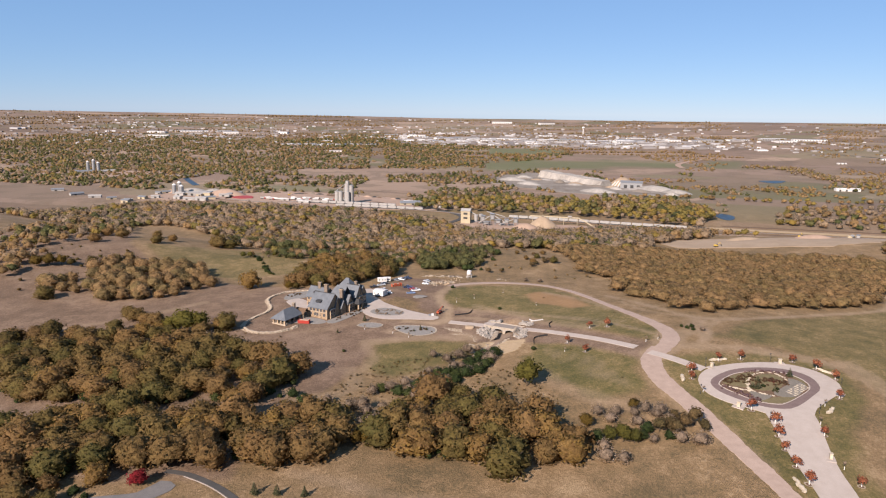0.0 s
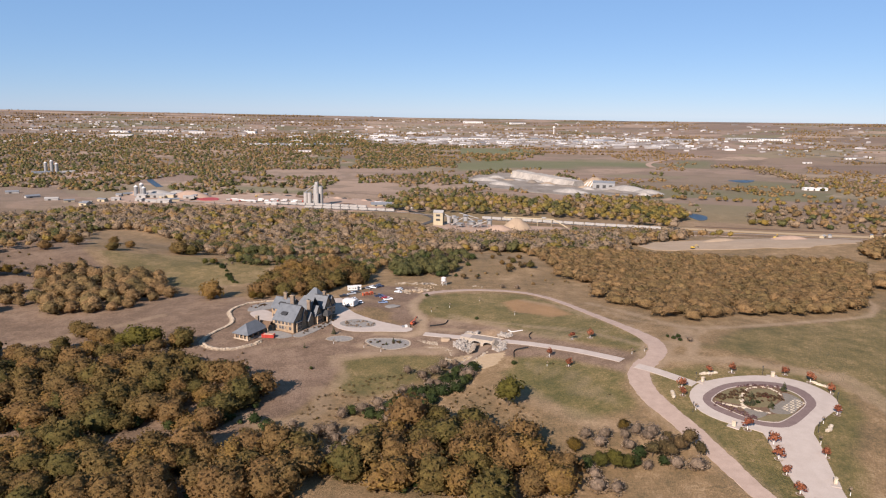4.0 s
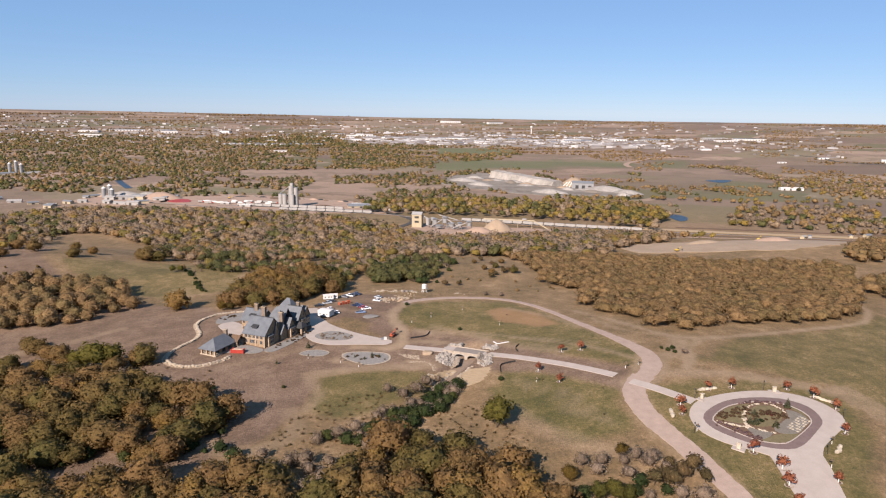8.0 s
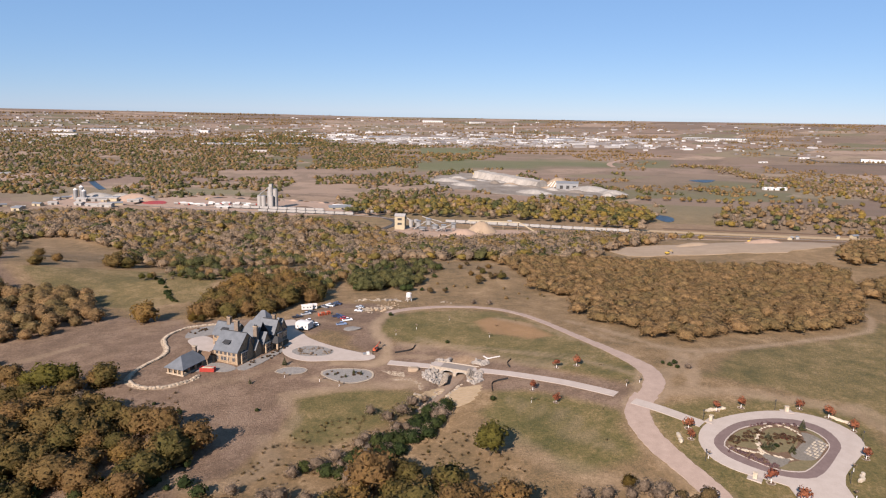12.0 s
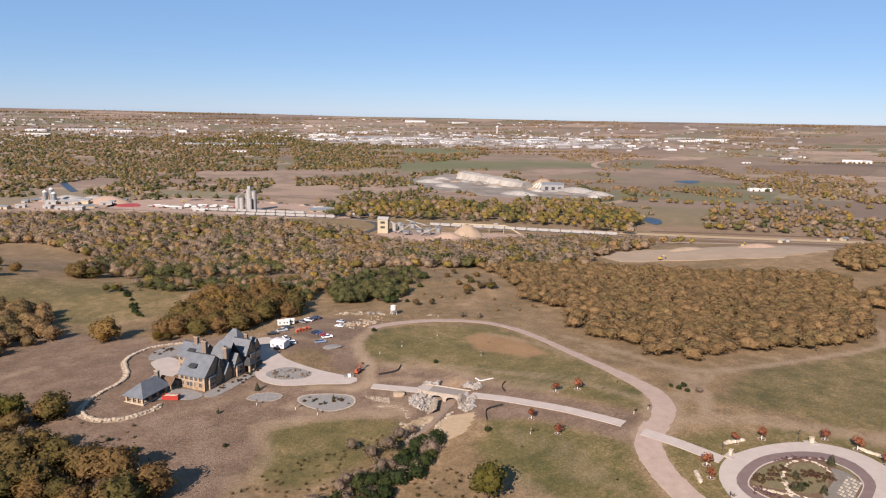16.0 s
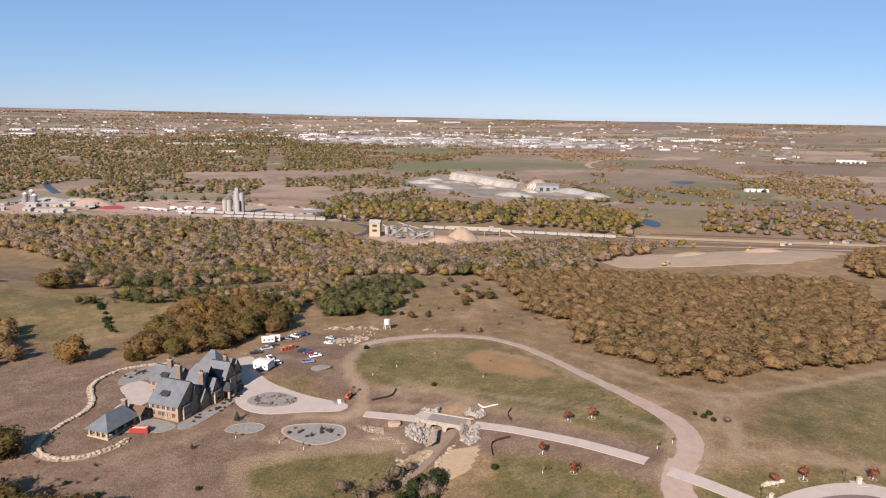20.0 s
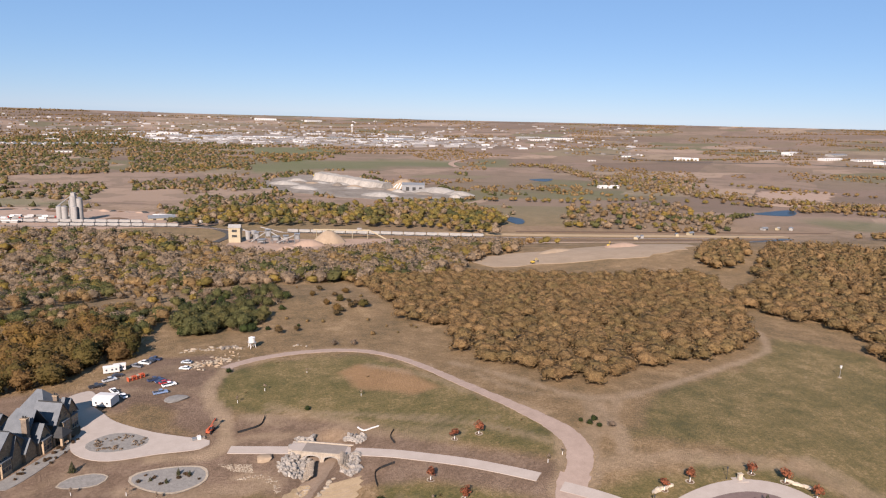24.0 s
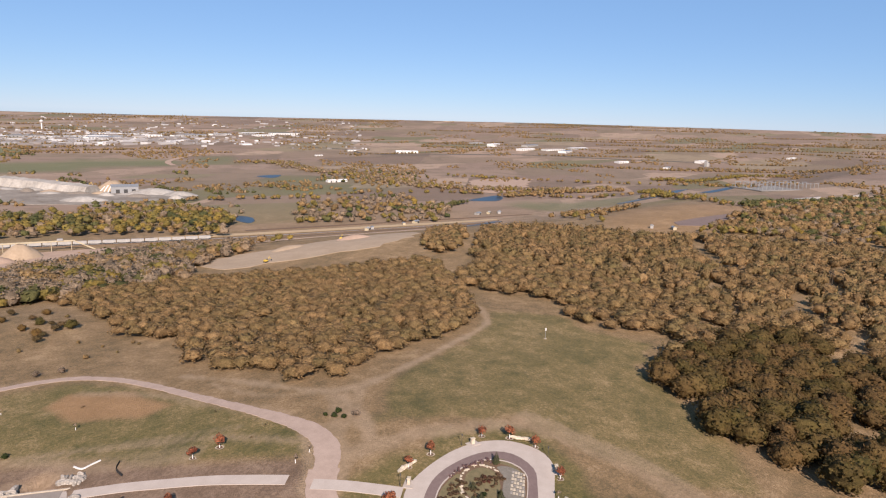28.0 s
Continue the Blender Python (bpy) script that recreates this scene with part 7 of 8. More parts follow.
# hedges and loose clumps over the farmland
lines = (((1092, 1118), (1437, 1069)), ((1136, 799), (996, 575)), ((812, 740), (740, 614)), ((1016, 567), (1481, 490)), ((221, 700), (311, 789), (400, 826)), ((250, 1290), (480, 1330), (700, 1250)),
         ((700, 1300), (1000, 1200), (1250, 900)), ((200, 2460), (500, 2600)), ((-300, 1900), (100, 2100)), ((700, 1500), (830, 1350)), ((-200, 2300), (300, 2420), (420, 2400)), ((1300, 1500), (1500, 1200), (1900, 900)))
pts = []
for i, ln in enumerate(lines):
    n = int(sum(math.dist(a, b) for a, b in zip(ln, ln[1:])) / 11)
    g = random.Random(i)
    c = spline(ln, 6)
    pts += [(c[g.randrange(len(c))] + np.array((g.gauss(0, 9), g.gauss(0, 9)))) for _ in range(n)]
pts = np.array(pts)
woods("hedge_trees", "hedgerow trees in brown and olive leaf", pts[::2, 0], pts[::2, 1], 6.5, 8.5, FARS, leaf_brown_wood, 121, (0.15, 1.0))
woods("hedge_trees", "golden and bare hedgerow trees", pts[1::2, 0], pts[1::2, 1], 6.0, 8.0, FARS, leaf_yellow_hazed, 122, (0.0, 0.9))
g = np.random.default_rng(55)
rr, aa = g.uniform(1500, 4880, 34000), g.uniform(-0.75, 1.35, 34000)
fx, fy = np.sin(aa) * rr, 70 + np.cos(aa) * rr
keep = (waves(fx, fy, 620, 8) + waves(fx, fy, 170, 9) * 0.6 > 0.45) & ~inside(CROP, fx, fy) & ~inside(QUARRY, fx, fy)
fx, fy = fx[keep], fy[keep]
OPEN_1 = [(-421, 1862), (34, 1994), (6, 1777), (-341, 1635)]
OPEN_2 = [(-199, 1493), (-42, 1562), (-35, 1289), (-179, 1346)]
OPEN_3 = [(-392, 1475), (-210, 1419), (-200, 1345), (-364, 1364)]
px, py = g.uniform(-1700, 700, 20000), g.uniform(1140, 3050, 20000)
edge = np.clip((200 - px + 0.10 * (py - 1600)) / 500, -1.2, 0.72)
k = waves(px, py, 300, 31) + 0.6 * waves(px, py, 90, 32) + edge > 0.02
for area in (YARD_SILO, QUARRY, CROP, CROP_FAR, OPEN_1, OPEN_2, OPEN_3, COTTONWOODS):
    k &= ~inside(area, px, py)
k &= np.hypot(px + 560, (py - 1520) * 0.35) > 55
k &= (np.abs(px + 0.1 * py) > 25) & (py > 1190 - px * 0.25)
px, py = px[k], py[k]
d = g.uniform(size=len(px))
for lo, hi, mat, lab in ((0, 0.26, leaf_brown_wood, "brown"), (0.26, 0.44, leaf_bare_wood, "bare"), (0.44, 0.52, leaf_yellow_hazed, "golden"), (0.52, 1, leaf_olive_hazed, "green")):
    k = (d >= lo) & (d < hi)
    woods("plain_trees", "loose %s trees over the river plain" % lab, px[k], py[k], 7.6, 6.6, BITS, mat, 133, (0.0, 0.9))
woods("far_trees", "far scattered trees over the farmland", fx, fy, 6.5, 5.5, SPECKS, leaf_brown_wood, 131, (0.0, 0.9))

for x, y in ((73, 590), (85, 548), (72, 521), (84, 536), (79, 565), (45, 496), (35, 494), (119, 539), (122, 564), (76, 528), (88, 541)):
    plant(small_oak, x, y, prng.uniform(0.7, 1.0), prng.uniform(0, 360), "low oaks on the far hill", 0.7)
# shelter belts and creek lines out to the horizon
hx, hy = [], []
for i in range(95):
    r, a, turn, n = g.uniform(2300, 4850), g.uniform(-0.7, 1.3), 0.0, int(g.uniform(24, 80))
    turn = -a + g.choice([0.0, 0.0, 0.0, 0.25]) + g.normal(0, 0.04)
    s = np.arange(n) * 11.0
    hx.append(math.sin(a) * r + s * math.cos(turn) + g.normal(0, 3, n))
    hy.append(70 + math.cos(a) * r + s * math.sin(turn) + g.normal(0, 3, n))
hx, hy = np.concatenate(hx), np.concatenate(hy)
k = (np.hypot(hx, hy - 70) < 4880) & ~inside(CROP, hx, hy) & ~inside(CROP_FAR, hx, hy)
woods("shelter_belts", "dark shelter belts along the far fields", hx[k], hy[k], 7.5, 7.5, SPECKS, leaf_brown_wood, 151, (0.0, 0.6))
EAST_LINES = ([(1058, 1082), (1238, 1071), (1413, 1026)], [(1346, 923), (1104, 730), (1070, 658)], [(1001, 557), (1167, 546), (1377, 466)], [(869, 778), (839, 696), (911, 696)], [(1777, 1146), (1851, 1113), (1850, 1061), (2175, 1057), (2271, 971)],
              [(728, 1042), (794, 1029), (897, 1049)], [(764, 462), (868, 439), (986, 399)], [(742, 479), (773, 454)])
for i, ln in enumerate(EAST_LINES):
    c = spline(ln, 9.0)
    c = np.repeat(c, 4, axis=0) + g.normal(0, 8, (len(c) * 4, 2))
    woods("hedge_trees", ("brown", "golden", "olive")[i % 3] + " trees in a belt between pastures", c[:, 0], c[:, 1], 5.6, 8, BITS, (leaf_brown_wood, leaf_yellow_hazed, leaf_olive_hazed)[i % 3], 170 + i, (0.1, 0.9))
CREEK = [(996, 2163), (1101, 2120), (1060, 1900), (1040, 1780), (1090, 1700), (1077, 1569), (1067, 1460), (1048, 1323), (1150, 1200), (1300, 1080)]
c = spline(CREEK, 7.0)
c = np.repeat(c, 5, axis=0) + g.normal(0, 20, (len(c) * 5, 2))
for i, (mat, lab) in enumerate(((leaf_brown_wood, "brown"), (leaf_bare_wood, "bare"), (leaf_yellow_hazed, "golden"), (leaf_bare_wood, "leafless"))):
    woods("creek_trees", "%s trees along a winding creek" % lab, c[i::4, 0], c[i::4, 1], 6.5, 8, BITS, mat, 160 + i, (0.1, 0.9))

# ---- the valley: railway, silos, stone plant, quarry, river ----
tagged(patch("silo_yard", YARD_SILO, pink_sand, 0.5, 1.0, step=25, ragged=6), "broad yard of pinkish bare ground by the silos", "yard", kind="structure")
tagged(patch("plant_yard", YARD_PLANT, pink_sand, 0.5, 1.0, step=18, ragged=4), "pinkish stone yard of the gravel plant", "yard", kind="structure")
tagged(patch("sand_pit", SAND_PIT, tan_sand, 0.4, 1.0, step=12, ragged=4.5), "open pit of pale tan sand", "pit", kind="structure")
tagged(patch("quarry_floor", QUARRY, quarry_ground, 0.6, 1.5, step=25, ragged=9), "pale floor of a stone quarry", "quarry", kind="structure")
tagged(patch("works_yard", [(-560, 1250), (-530, 1340), (-440, 1330), (-400, 1240), (-440, 1180), (-520, 1200)], pink_sand, 0.5, 1.0, step=20, ragged=6), "pale gravel yard of a works by the river", "yard", kind="structure")
tagged(patch("far_works_yard", [(-1010, 1640), (-900, 1760), (-760, 1720), (-740, 1600), (-880, 1560)], pink_sand, 0.6, 1.0, step=30, ragged=8), "pale bare yard of a far works", "yard", kind="structure")
tagged(patch("sand_cut", [(1153, 1285), (1312, 1400), (1443, 1340), (1216, 1176), (1092, 1170)], pink_sand, 0.6, 1.0, step=25, ragged=10), "bare reddish sand cut by the river", "pit", kind="structure")
tagged(patch("dark_field", [(780, 548), (945, 524), (905, 500), (783, 512)], grainy("plum_soil", (0.10, 0.072, 0.062), (0.15, 0.108, 0.092), 6.0), 0.4, 1.0, step=15), "dark ploughed strip on a pale hill", "field", kind="structure")
for pts, w in (([(-640, 1630), (-600, 1550), (-560, 1475), (-535, 1430)], 14), ([(640, 800), (700, 815), (770, 838)], 16), ([(1046, 792), (1150, 770), (1240, 790), (1313, 814)], 22), ([(1200, 713), (1290, 720), (1400, 740)], 18)):
    tagged(ribbon("river", pts, w, water, 0.5, 1.0, 15), "calm dark blue river between trees", "river", kind="structure")
for o in ([(456, 1112), (474, 1118), (482, 1092), (468, 1058), (452, 1048), (450, 1080)], [(816, 1724), (889, 1735), (860, 1690), (828, 1668)], [(947, 1079), (977, 1092), (1061, 1111), (1050, 1080), (992, 1046)]):
    tagged(patch("pond", o, water, 0.5, 1.0, step=12), "still dark pond in dry grass", "pond", kind="structure")
road("farm_road", [(752, 2100), (770, 2200), (829, 2305), (979, 2474), (1060, 2480)], 18, pink_sand, "pale curving farm track over the fields", 0.8, drop=1.5, step=25)
road("highway", [(1500, 2600), (1600, 2450), (1580, 2300), (1700, 2150), (2100, 1900), (2600, 1300)], 14, asphalt, "grey highway over the farmland", 0.8, drop=1.5, step=30)
road("valley_road", [(-60, 1180), (0, 1105), (30, 1040), (10, 985)], 9, asphalt, "grey works road by the railway", 0.55, step=15)
for pts, w, mat, lab in (([(300, 1000), (450, 955), (620, 915), (800, 870)], 16, straw, "strip of pale dry grass by the railway"), ([(260, 940), (420, 905), (600, 870), (760, 830)], 14, mulch, "dark bare strip by the railway"),
                         ([(330, 880), (470, 850), (620, 830), (740, 800)], 9, gravel, "pale dirt track by the railway"), ([(420, 990), (600, 950), (800, 905), (900, 880)], 10, mulch, "dark ditch by the railway")):
    road("verge", pts, w, mat, lab, 0.35, "verge", step=15)
RAILS = (([(-420, 1215), (-241, 1150), (-132, 1128), (-15, 1098), (64, 1052), (180, 1012), (292, 974), (420, 935), (560, 900), (760, 850)], "main"), ([(-300, 1195), (-200, 1172), (-100, 1150), (-20, 1128)], "siding"))
for pts, kind in RAILS:
    road("railway", pts, 7, mulch, "railway track on a dark ballast bed", 0.6, "railway", step=20)
    for s in (-0.8, 0.8):
        q = [(x + s * 0.3, y + s) for x, y in pts]
        road("rail", q, 0.35, steel, "steel rail", 0.8, "rail", step=20)


def hopper(label="pale grey covered hopper wagon on the railway"):
    root = tagged(new("hopper_wagon"), label, "wagon", "wagons on the railway")
    bm = bmesh.new()
    profile(bm, [(-7.2, 1.3), (-5.6, 1.3), (-4.0, 0.9), (4.0, 0.9), (5.6, 1.3), (7.2, 1.3), (7.2, 3.9), (6.8, 4.5), (-6.8, 4.5), (-7.2, 3.9)], 1.5)
    part("body", bm, pale_grey, root)
    part("roof_hatch", boxed(-6.2, 6.2, -0.5, 0.5, 4.502, 4.7, 0.05), steel, root)
    for x in (-5.4, 5.4):
        b = part("bogie", boxed(x - 1.4, x + 1.4, -1.1, 1.1, 0.5, 1.25), dark_trim, root)
        for k in (-0.9, 0.9):
            part("wheel", tubed((x + k, -0.85, 0.45), (x + k, 0.85, 0.45), 0.45, sides=10), dark_trim, b)
    return root


wagon = None
for line, start, n in ((RAILS[0][0], 0.205, 10), (RAILS[0][0], 0.455, 17), (RAILS[1][0], 0.15, 12)):
    c = spline(line, 2.0)
    d = np.concatenate([[0], np.cumsum(np.linalg.norm(np.diff(c, axis=0), axis=1))])
    for k in range(n):
        s = d[-1] * start + 15.6 * k
        if s > d[-1] - 8:
            break
        x, y = np.interp(s, d, c[:, 0]), np.interp(s, d, c[:, 1])
        x2, y2 = np.interp(s + 2, d, c[:, 0]), np.interp(s + 2, d, c[:, 1])
        m = at(x, y, math.degrees(math.atan2(y2 - y, x2 - x)), 0.9)
        if wagon is None:
            wagon = hopper()
            wagon.matrix_basis = m
        else:
            copy_thing(wagon, m)

silos = tagged(new("grain_silos"), "cluster of tall white concrete silos with a headhouse", "silo")
silos.matrix_basis = at(-178, 1178, -10)
for x, y, r, h in ((-13, 0, 4.0, 22), (-5, -3, 4.0, 22), (6, 0, 4.6, 36), (13, 2, 4.2, 33), (9, -5, 3.2, 22)):
    s = part("silo", tubed((x, y, -1), (x, y, h), r, sides=18), pale_grey, silos)
    part("silo_cap", tubed((x, y, h + 0.002), (x, y, h + 1.2), r * 0.8, r * 0.3, 14), steel, s)
part("headhouse", boxed(4, 9, -3, 3, 36.002, 41, 0.1), pale_grey, silos)
part("conveyor", tubed((-13, 0, 23.5), (6, 0, 38), 0.8, sides=6), steel, silos)
part("ladder_tower", boxed(0, 1.2, -1, 1, 0, 30), steel, silos)

plant_works = tagged(new("stone_plant"), "tan crushing tower with white conveyors and steel frames", "works")
plant_works.matrix_basis = at(34, 985, -12)
bm = bmesh.new()
gable_walls(bm, -7, 7, -6, 6, -1, 19, 22, "x")
part("tower", bm, tan_cladding, plant_works)
bm = bmesh.new()
gable_roof(bm, -7, 7, -6, 6, 19, 22, over=0.6)
part("tower_roof", bm, pale_grey, plant_works)
for z in (7, 13.5):
    part("louvre", boxed(-3, 3, -6.1, -5.9, z, z + 3), dark_trim, plant_works)
for a, b, r in (((7, 0, 17), (28, -4, 8), 0.8), ((20, -8, 2), (40, -2, 15), 0.7), ((40, -2, 15), (62, -10, 4), 0.7), ((52, -20, 3), (75, -12, 12), 0.7), ((30, 6, 18), (58, 2, 12), 0.6)):
    part("conveyor", tubed(a, b, r, sides=6), pale_grey, plant_works)
for x, y, w, h in ((26, -3, 3, 13), (40, -2, 3.2, 16), (50, -10, 4, 9), (62, -9, 3, 10), (33, -14, 4, 6), (76, -13, 3, 13)):
    f = new("steel_frame")
    f.parent = plant_works
    bm = bmesh.new()
    for sx in (-1, 1):
        for sy in (-1, 1):
            tube(bm, (x + sx * w, y + sy * w, -1), (x + sx * w, y + sy * w, h), 0.3, sides=5)
    box(bm, x - w - 0.4, x + w + 0.4, y - w - 0.4, y + w + 0.4, h, h + 0.5)
    box(bm, x - w * 0.7, x + w * 0.7, y - w * 0.7, y + w * 0.7, h * 0.5, h * 0.9)
    bpy.data.objects.remove(f)
    part("steel_frame", bm, steel, plant_works)
for x, y in ((16, -4), (22, 4)):
    part("hopper_bin", tubed((x, y, 4), (x, y, 14), 2.6, 3.4, 12), pale_grey, plant_works)
gantry = tagged(new("conveyor_gantry"), "long tan overhead conveyor on trestles", "conveyor")
gantry.matrix_basis = at(150, 985, -14)
part("beam", boxed(-20, 52, -0.9, 0.9, 11, 12.6, 0.1), tan_cladding, gantry)
for x in (-16, 8, 30, 50):
    part("trestle", tubed((x, -1, -1), (x, -0.4, 11), 0.35, sides=6), tan_cladding, gantry)
    part("trestle", tubed((x, 1, -1), (x, 0.4, 11), 0.35, sides=6), tan_cladding, gantry)
part("incline", tubed((52, 0, 12), (74, -5, 1), 0.8, sides=6), tan_cladding, gantry)
part("head_frame", boxed(36, 42, -2, 2, 12.602, 14.5), pale_grey, gantry)


def heap(name, x, y, r, h, material, label, stretch=1.6, turn=0):
    g = random.Random(int(x + y))
    bm = bmesh.new()
    rings = []
    for q, z in ((1.0, -0.5), (0.72, h * 0.4), (0.4, h * 0.78), (0.15, h * 0.97)):
        rings.append([bm.verts.new((math.cos(6.2832 * k / 22) * r * q * stretch * g.uniform(0.92, 1.08), math.sin(6.2832 * k / 22) * r * q * g.uniform(0.92, 1.08), z * g.uniform(0.94, 1.06))) for k in range(22)])
    for a, b in zip(rings, rings[1:]):
        for k in range(22):
            bm.faces.new((a[k], a[(k + 1) % 22], b[(k + 1) % 22], b[k]))
    bm.faces.new(rings[-1])
    o = tagged(part(name, bm, material, None, smooth=True), label, "heap")
    o.matrix_basis = at(x, y, turn)


heap("gravel_mound", 146, 962, 17, 15, tan_sand, "large conical pile of tan gravel", 1.3)
heap("gravel_mound", 118, 948, 13, 7, pink_sand, "low pile of pinkish gravel", 1.6)
heap("gravel_mound", 90, 925, 9, 5, pink_sand, "low pile of pinkish gravel", 1.5)
heap("stone_mound", 420, 1560, 30, 20, tan_sand, "tall pile of pale crushed stone in the quarry", 1.2)
heap("stone_mound", 470, 1475, 34, 10, white_stone, "low spread pile of white stone", 1.6, -40)
heap("stone_mound", 500, 1420, 22, 8, white_stone, "low spread pile of white stone", 1.6, -40)
heap("stone_mound", 330, 1420, 24, 8, white_stone, "low spread pile of white stone", 1.8, -30)
heap("stone_mound", 200, 1560, 22, 7, white_stone, "low spread pile of white stone", 1.8, -50)
heap("stone_mound", 170, 1650, 24, 8, white_stone, "low spread pile of white stone", 1.7, -30)
heap("sand_bank", 330, 712, 9, 3, tan_sand, "low sand bank in the pit", 2.6, 10)
heap("sand_bank", 400, 700, 10, 4, pink_sand, "low sand bank in the pit", 2.2, -10)

# the quarry's long white bench
bench = tagged(new("quarry_bench"), "long white stone bench with a tan top in the quarry", "quarry wall")
bench.matrix_basis = at(315, 1640, -62)
bm = bmesh.new()
top = []
g = random.Random(3)
n = 24
front, back, crest, rear = [], [], [], []
for i in range(n + 1):
    x = -120 + 240 * i / n
    front.append(bm.verts.new((x, -16 + g.uniform(-2, 2), -2)))
    crest.append(bm.verts.new((x, -8 + g.uniform(-1.5, 1.5), 17 - 5 * i / n + g.uniform(-1, 1))))
    back.append(bm.verts.new((x, 14 + g.uniform(-1.5, 1.5), 19 - 5 * i / n + g.uniform(-1, 1))))
    rear.append(bm.verts.new((x, 30, -2)))
for i in range(n):
    for a, b in ((front, crest), (crest, back), (back, rear)):
        bm.faces.new((a[i], a[i + 1], b[i + 1], b[i]))
bm.faces.new((front[0], crest[0], back[0], rear[0]))
bm.faces.new((front[-1], rear[-1], back[-1], crest[-1]))
part("bench", bm, white_stone, bench)
hall = tagged(new("quarry_hall"), "grey metal hall beside the crushed stone pile", "shed")
hall.matrix_basis = at(425, 1505, -15)
bm = bmesh.new()
gable_walls(bm, -24, 24, -9, 9, -1, 13, 17, "x")
part("wall", bm, steel, hall)
bm = bmesh.new()
gable_roof(bm, -24, 24, -9, 9, 13, 17, over=0.6)
part("roof", bm, steel, hall)
for k in range(3):
    part("door", boxed(-16 + 14 * k, -9 + 14 * k, -9.12, -8.95, 0, 8), dark_trim, hall)
    part("conveyor", tubed((-30 - 8 * k, -4, 1), (-22 - 6 * k, 2, 17 - 2 * k), 1.0, sides=6), white_paint, hall)


def machine(x, y, turn, s=1.0, colour=None):
    root = tagged(new("excavator"), "yellow excavator working on bare ground", "excavator")
    root.matrix_basis = at(x, y, turn, 0.5) @ Matrix.Scale(s, 4)
    c = colour or yellow_paint
    part("house", boxed(-2.2, 1.6, -1.3, 1.3, 1.1, 2.6, 0.1), c, root)
    part("cab", boxed(0.3, 1.7, -1.3, -0.2, 2.602, 3.6, 0.08), pane_glass, root)
    for k in (-1.2, 1.2):
        part("track", boxed(-2.2, 2.2, k - 0.35, k + 0.35, 0, 1.05, 0.2), rubber, root)
    part("boom", tubed((1.4, 0.2, 2.0), (4.6, 0.2, 5.0), 0.3, 0.22, 6), c, root)
    part("stick", tubed((4.6, 0.2, 5.0), (6.6, 0.2, 2.4), 0.22, 0.16, 6), c, root)
    part("bucket", boxed(6.1, 7.2, -0.4, 0.8, 1.4, 2.5, 0.15), dark_trim, root)


for q in ((385, 705, 40, 1.0), (280, 668, 10, 0.9), (262, 1800, 20, 2.4), (345, 1700, -60, 2.4), (395, 1640, -60, 2.0), (-300, 1280, 10, 1.0)):
    machine(*q)


def hall_building(name, label, x, y, turn, l, w, h, wall, roof, pitch=0.12, category="building", group=""):
    root = tagged(new(name), label, category, group)
    root.matrix_basis = at(x, y, turn)
    bm = bmesh.new()
    gable_walls(bm, -l / 2, l / 2, -w / 2, w / 2, -2, h, h + w * pitch, "x")
    part("wall", bm, wall, root)
    bm = bmesh.new()
    gable_roof(bm, -l / 2, l / 2, -w / 2, w / 2, h, h + w * pitch, over=0.5)
    part("roof", bm, roof, root)
    for k in range(max(1, int(l / 14))):
        part("door", boxed(-l / 2 + 6 + 14 * k, -l / 2 + 10 + 14 * k, -w / 2 - 0.15, -w / 2 + 0.1, 0, min(4.5, h * 0.75)), dark_trim, root)
    return root


hall_building("white_shed", "long white metal shed in a dry field", 920, 1512, -6, 52, 14, 5, white_paint, white_paint, group="far sheds")
hall_building("white_shed", "long white metal shed on farmland", 1735, 2225, -30, 90, 24, 7, white_paint, white_paint, group="far sheds")
hall_building("works_hall", "pale works hall by the river", -470, 1260, 10, 34, 14, 6, pale_grey, pale_grey)
hall_building("works_hall", "pale works hall beside the yard", -900, 1660, 30, 40, 18, 6, pale_grey, steel)
for i, (x, y, l) in enumerate(((-500, 1290, 20), (-430, 1270, 26), (-540, 1290, 22), (-860, 1700, 40), (-60, 1180, 40), (10, 1150, 44), (560, 897, 16), (575, 905, 12), (668, 917, 18), (722, 545, 10), (732, 522, 12),
                               (821, 931, 18), (845, 928, 14), (866, 922, 16), (640, 912, 12), (-640, 1210, 24), (-600, 1190, 18), (-690, 1240, 26), (-560, 1170, 16), (-760, 1300, 24))):
    hall_building("farm_building", "small pale building among trees", x, y, 17 * i % 60, l * (0.6 if x > 500 else 0.9), l * 0.35, 3.2, pale_grey if i % 2 else tan_cladding, steel if i % 3 else pale_grey, 0.25, group="small valley buildings")
# works silos by the river
for i, (x, y, h) in enumerate(((-520, 1275, 18), (-512, 1280, 22), (-505, 1272, 16), (-905, 1690, 26), (-893, 1695, 30), (-880, 1692, 24))):
    o = tagged(new("works_silo"), "grey round works silo", "silo", "works silos")
    o.matrix_basis = at(x, y)
    part("shell", tubed((0, 0, -1), (0, 0, h), 4, sides=14), steel, o)
    part("cone", tubed((0, 0, h + 0.002), (0, 0, h + 3), 4.1, 0.6, 14), white_paint, o)

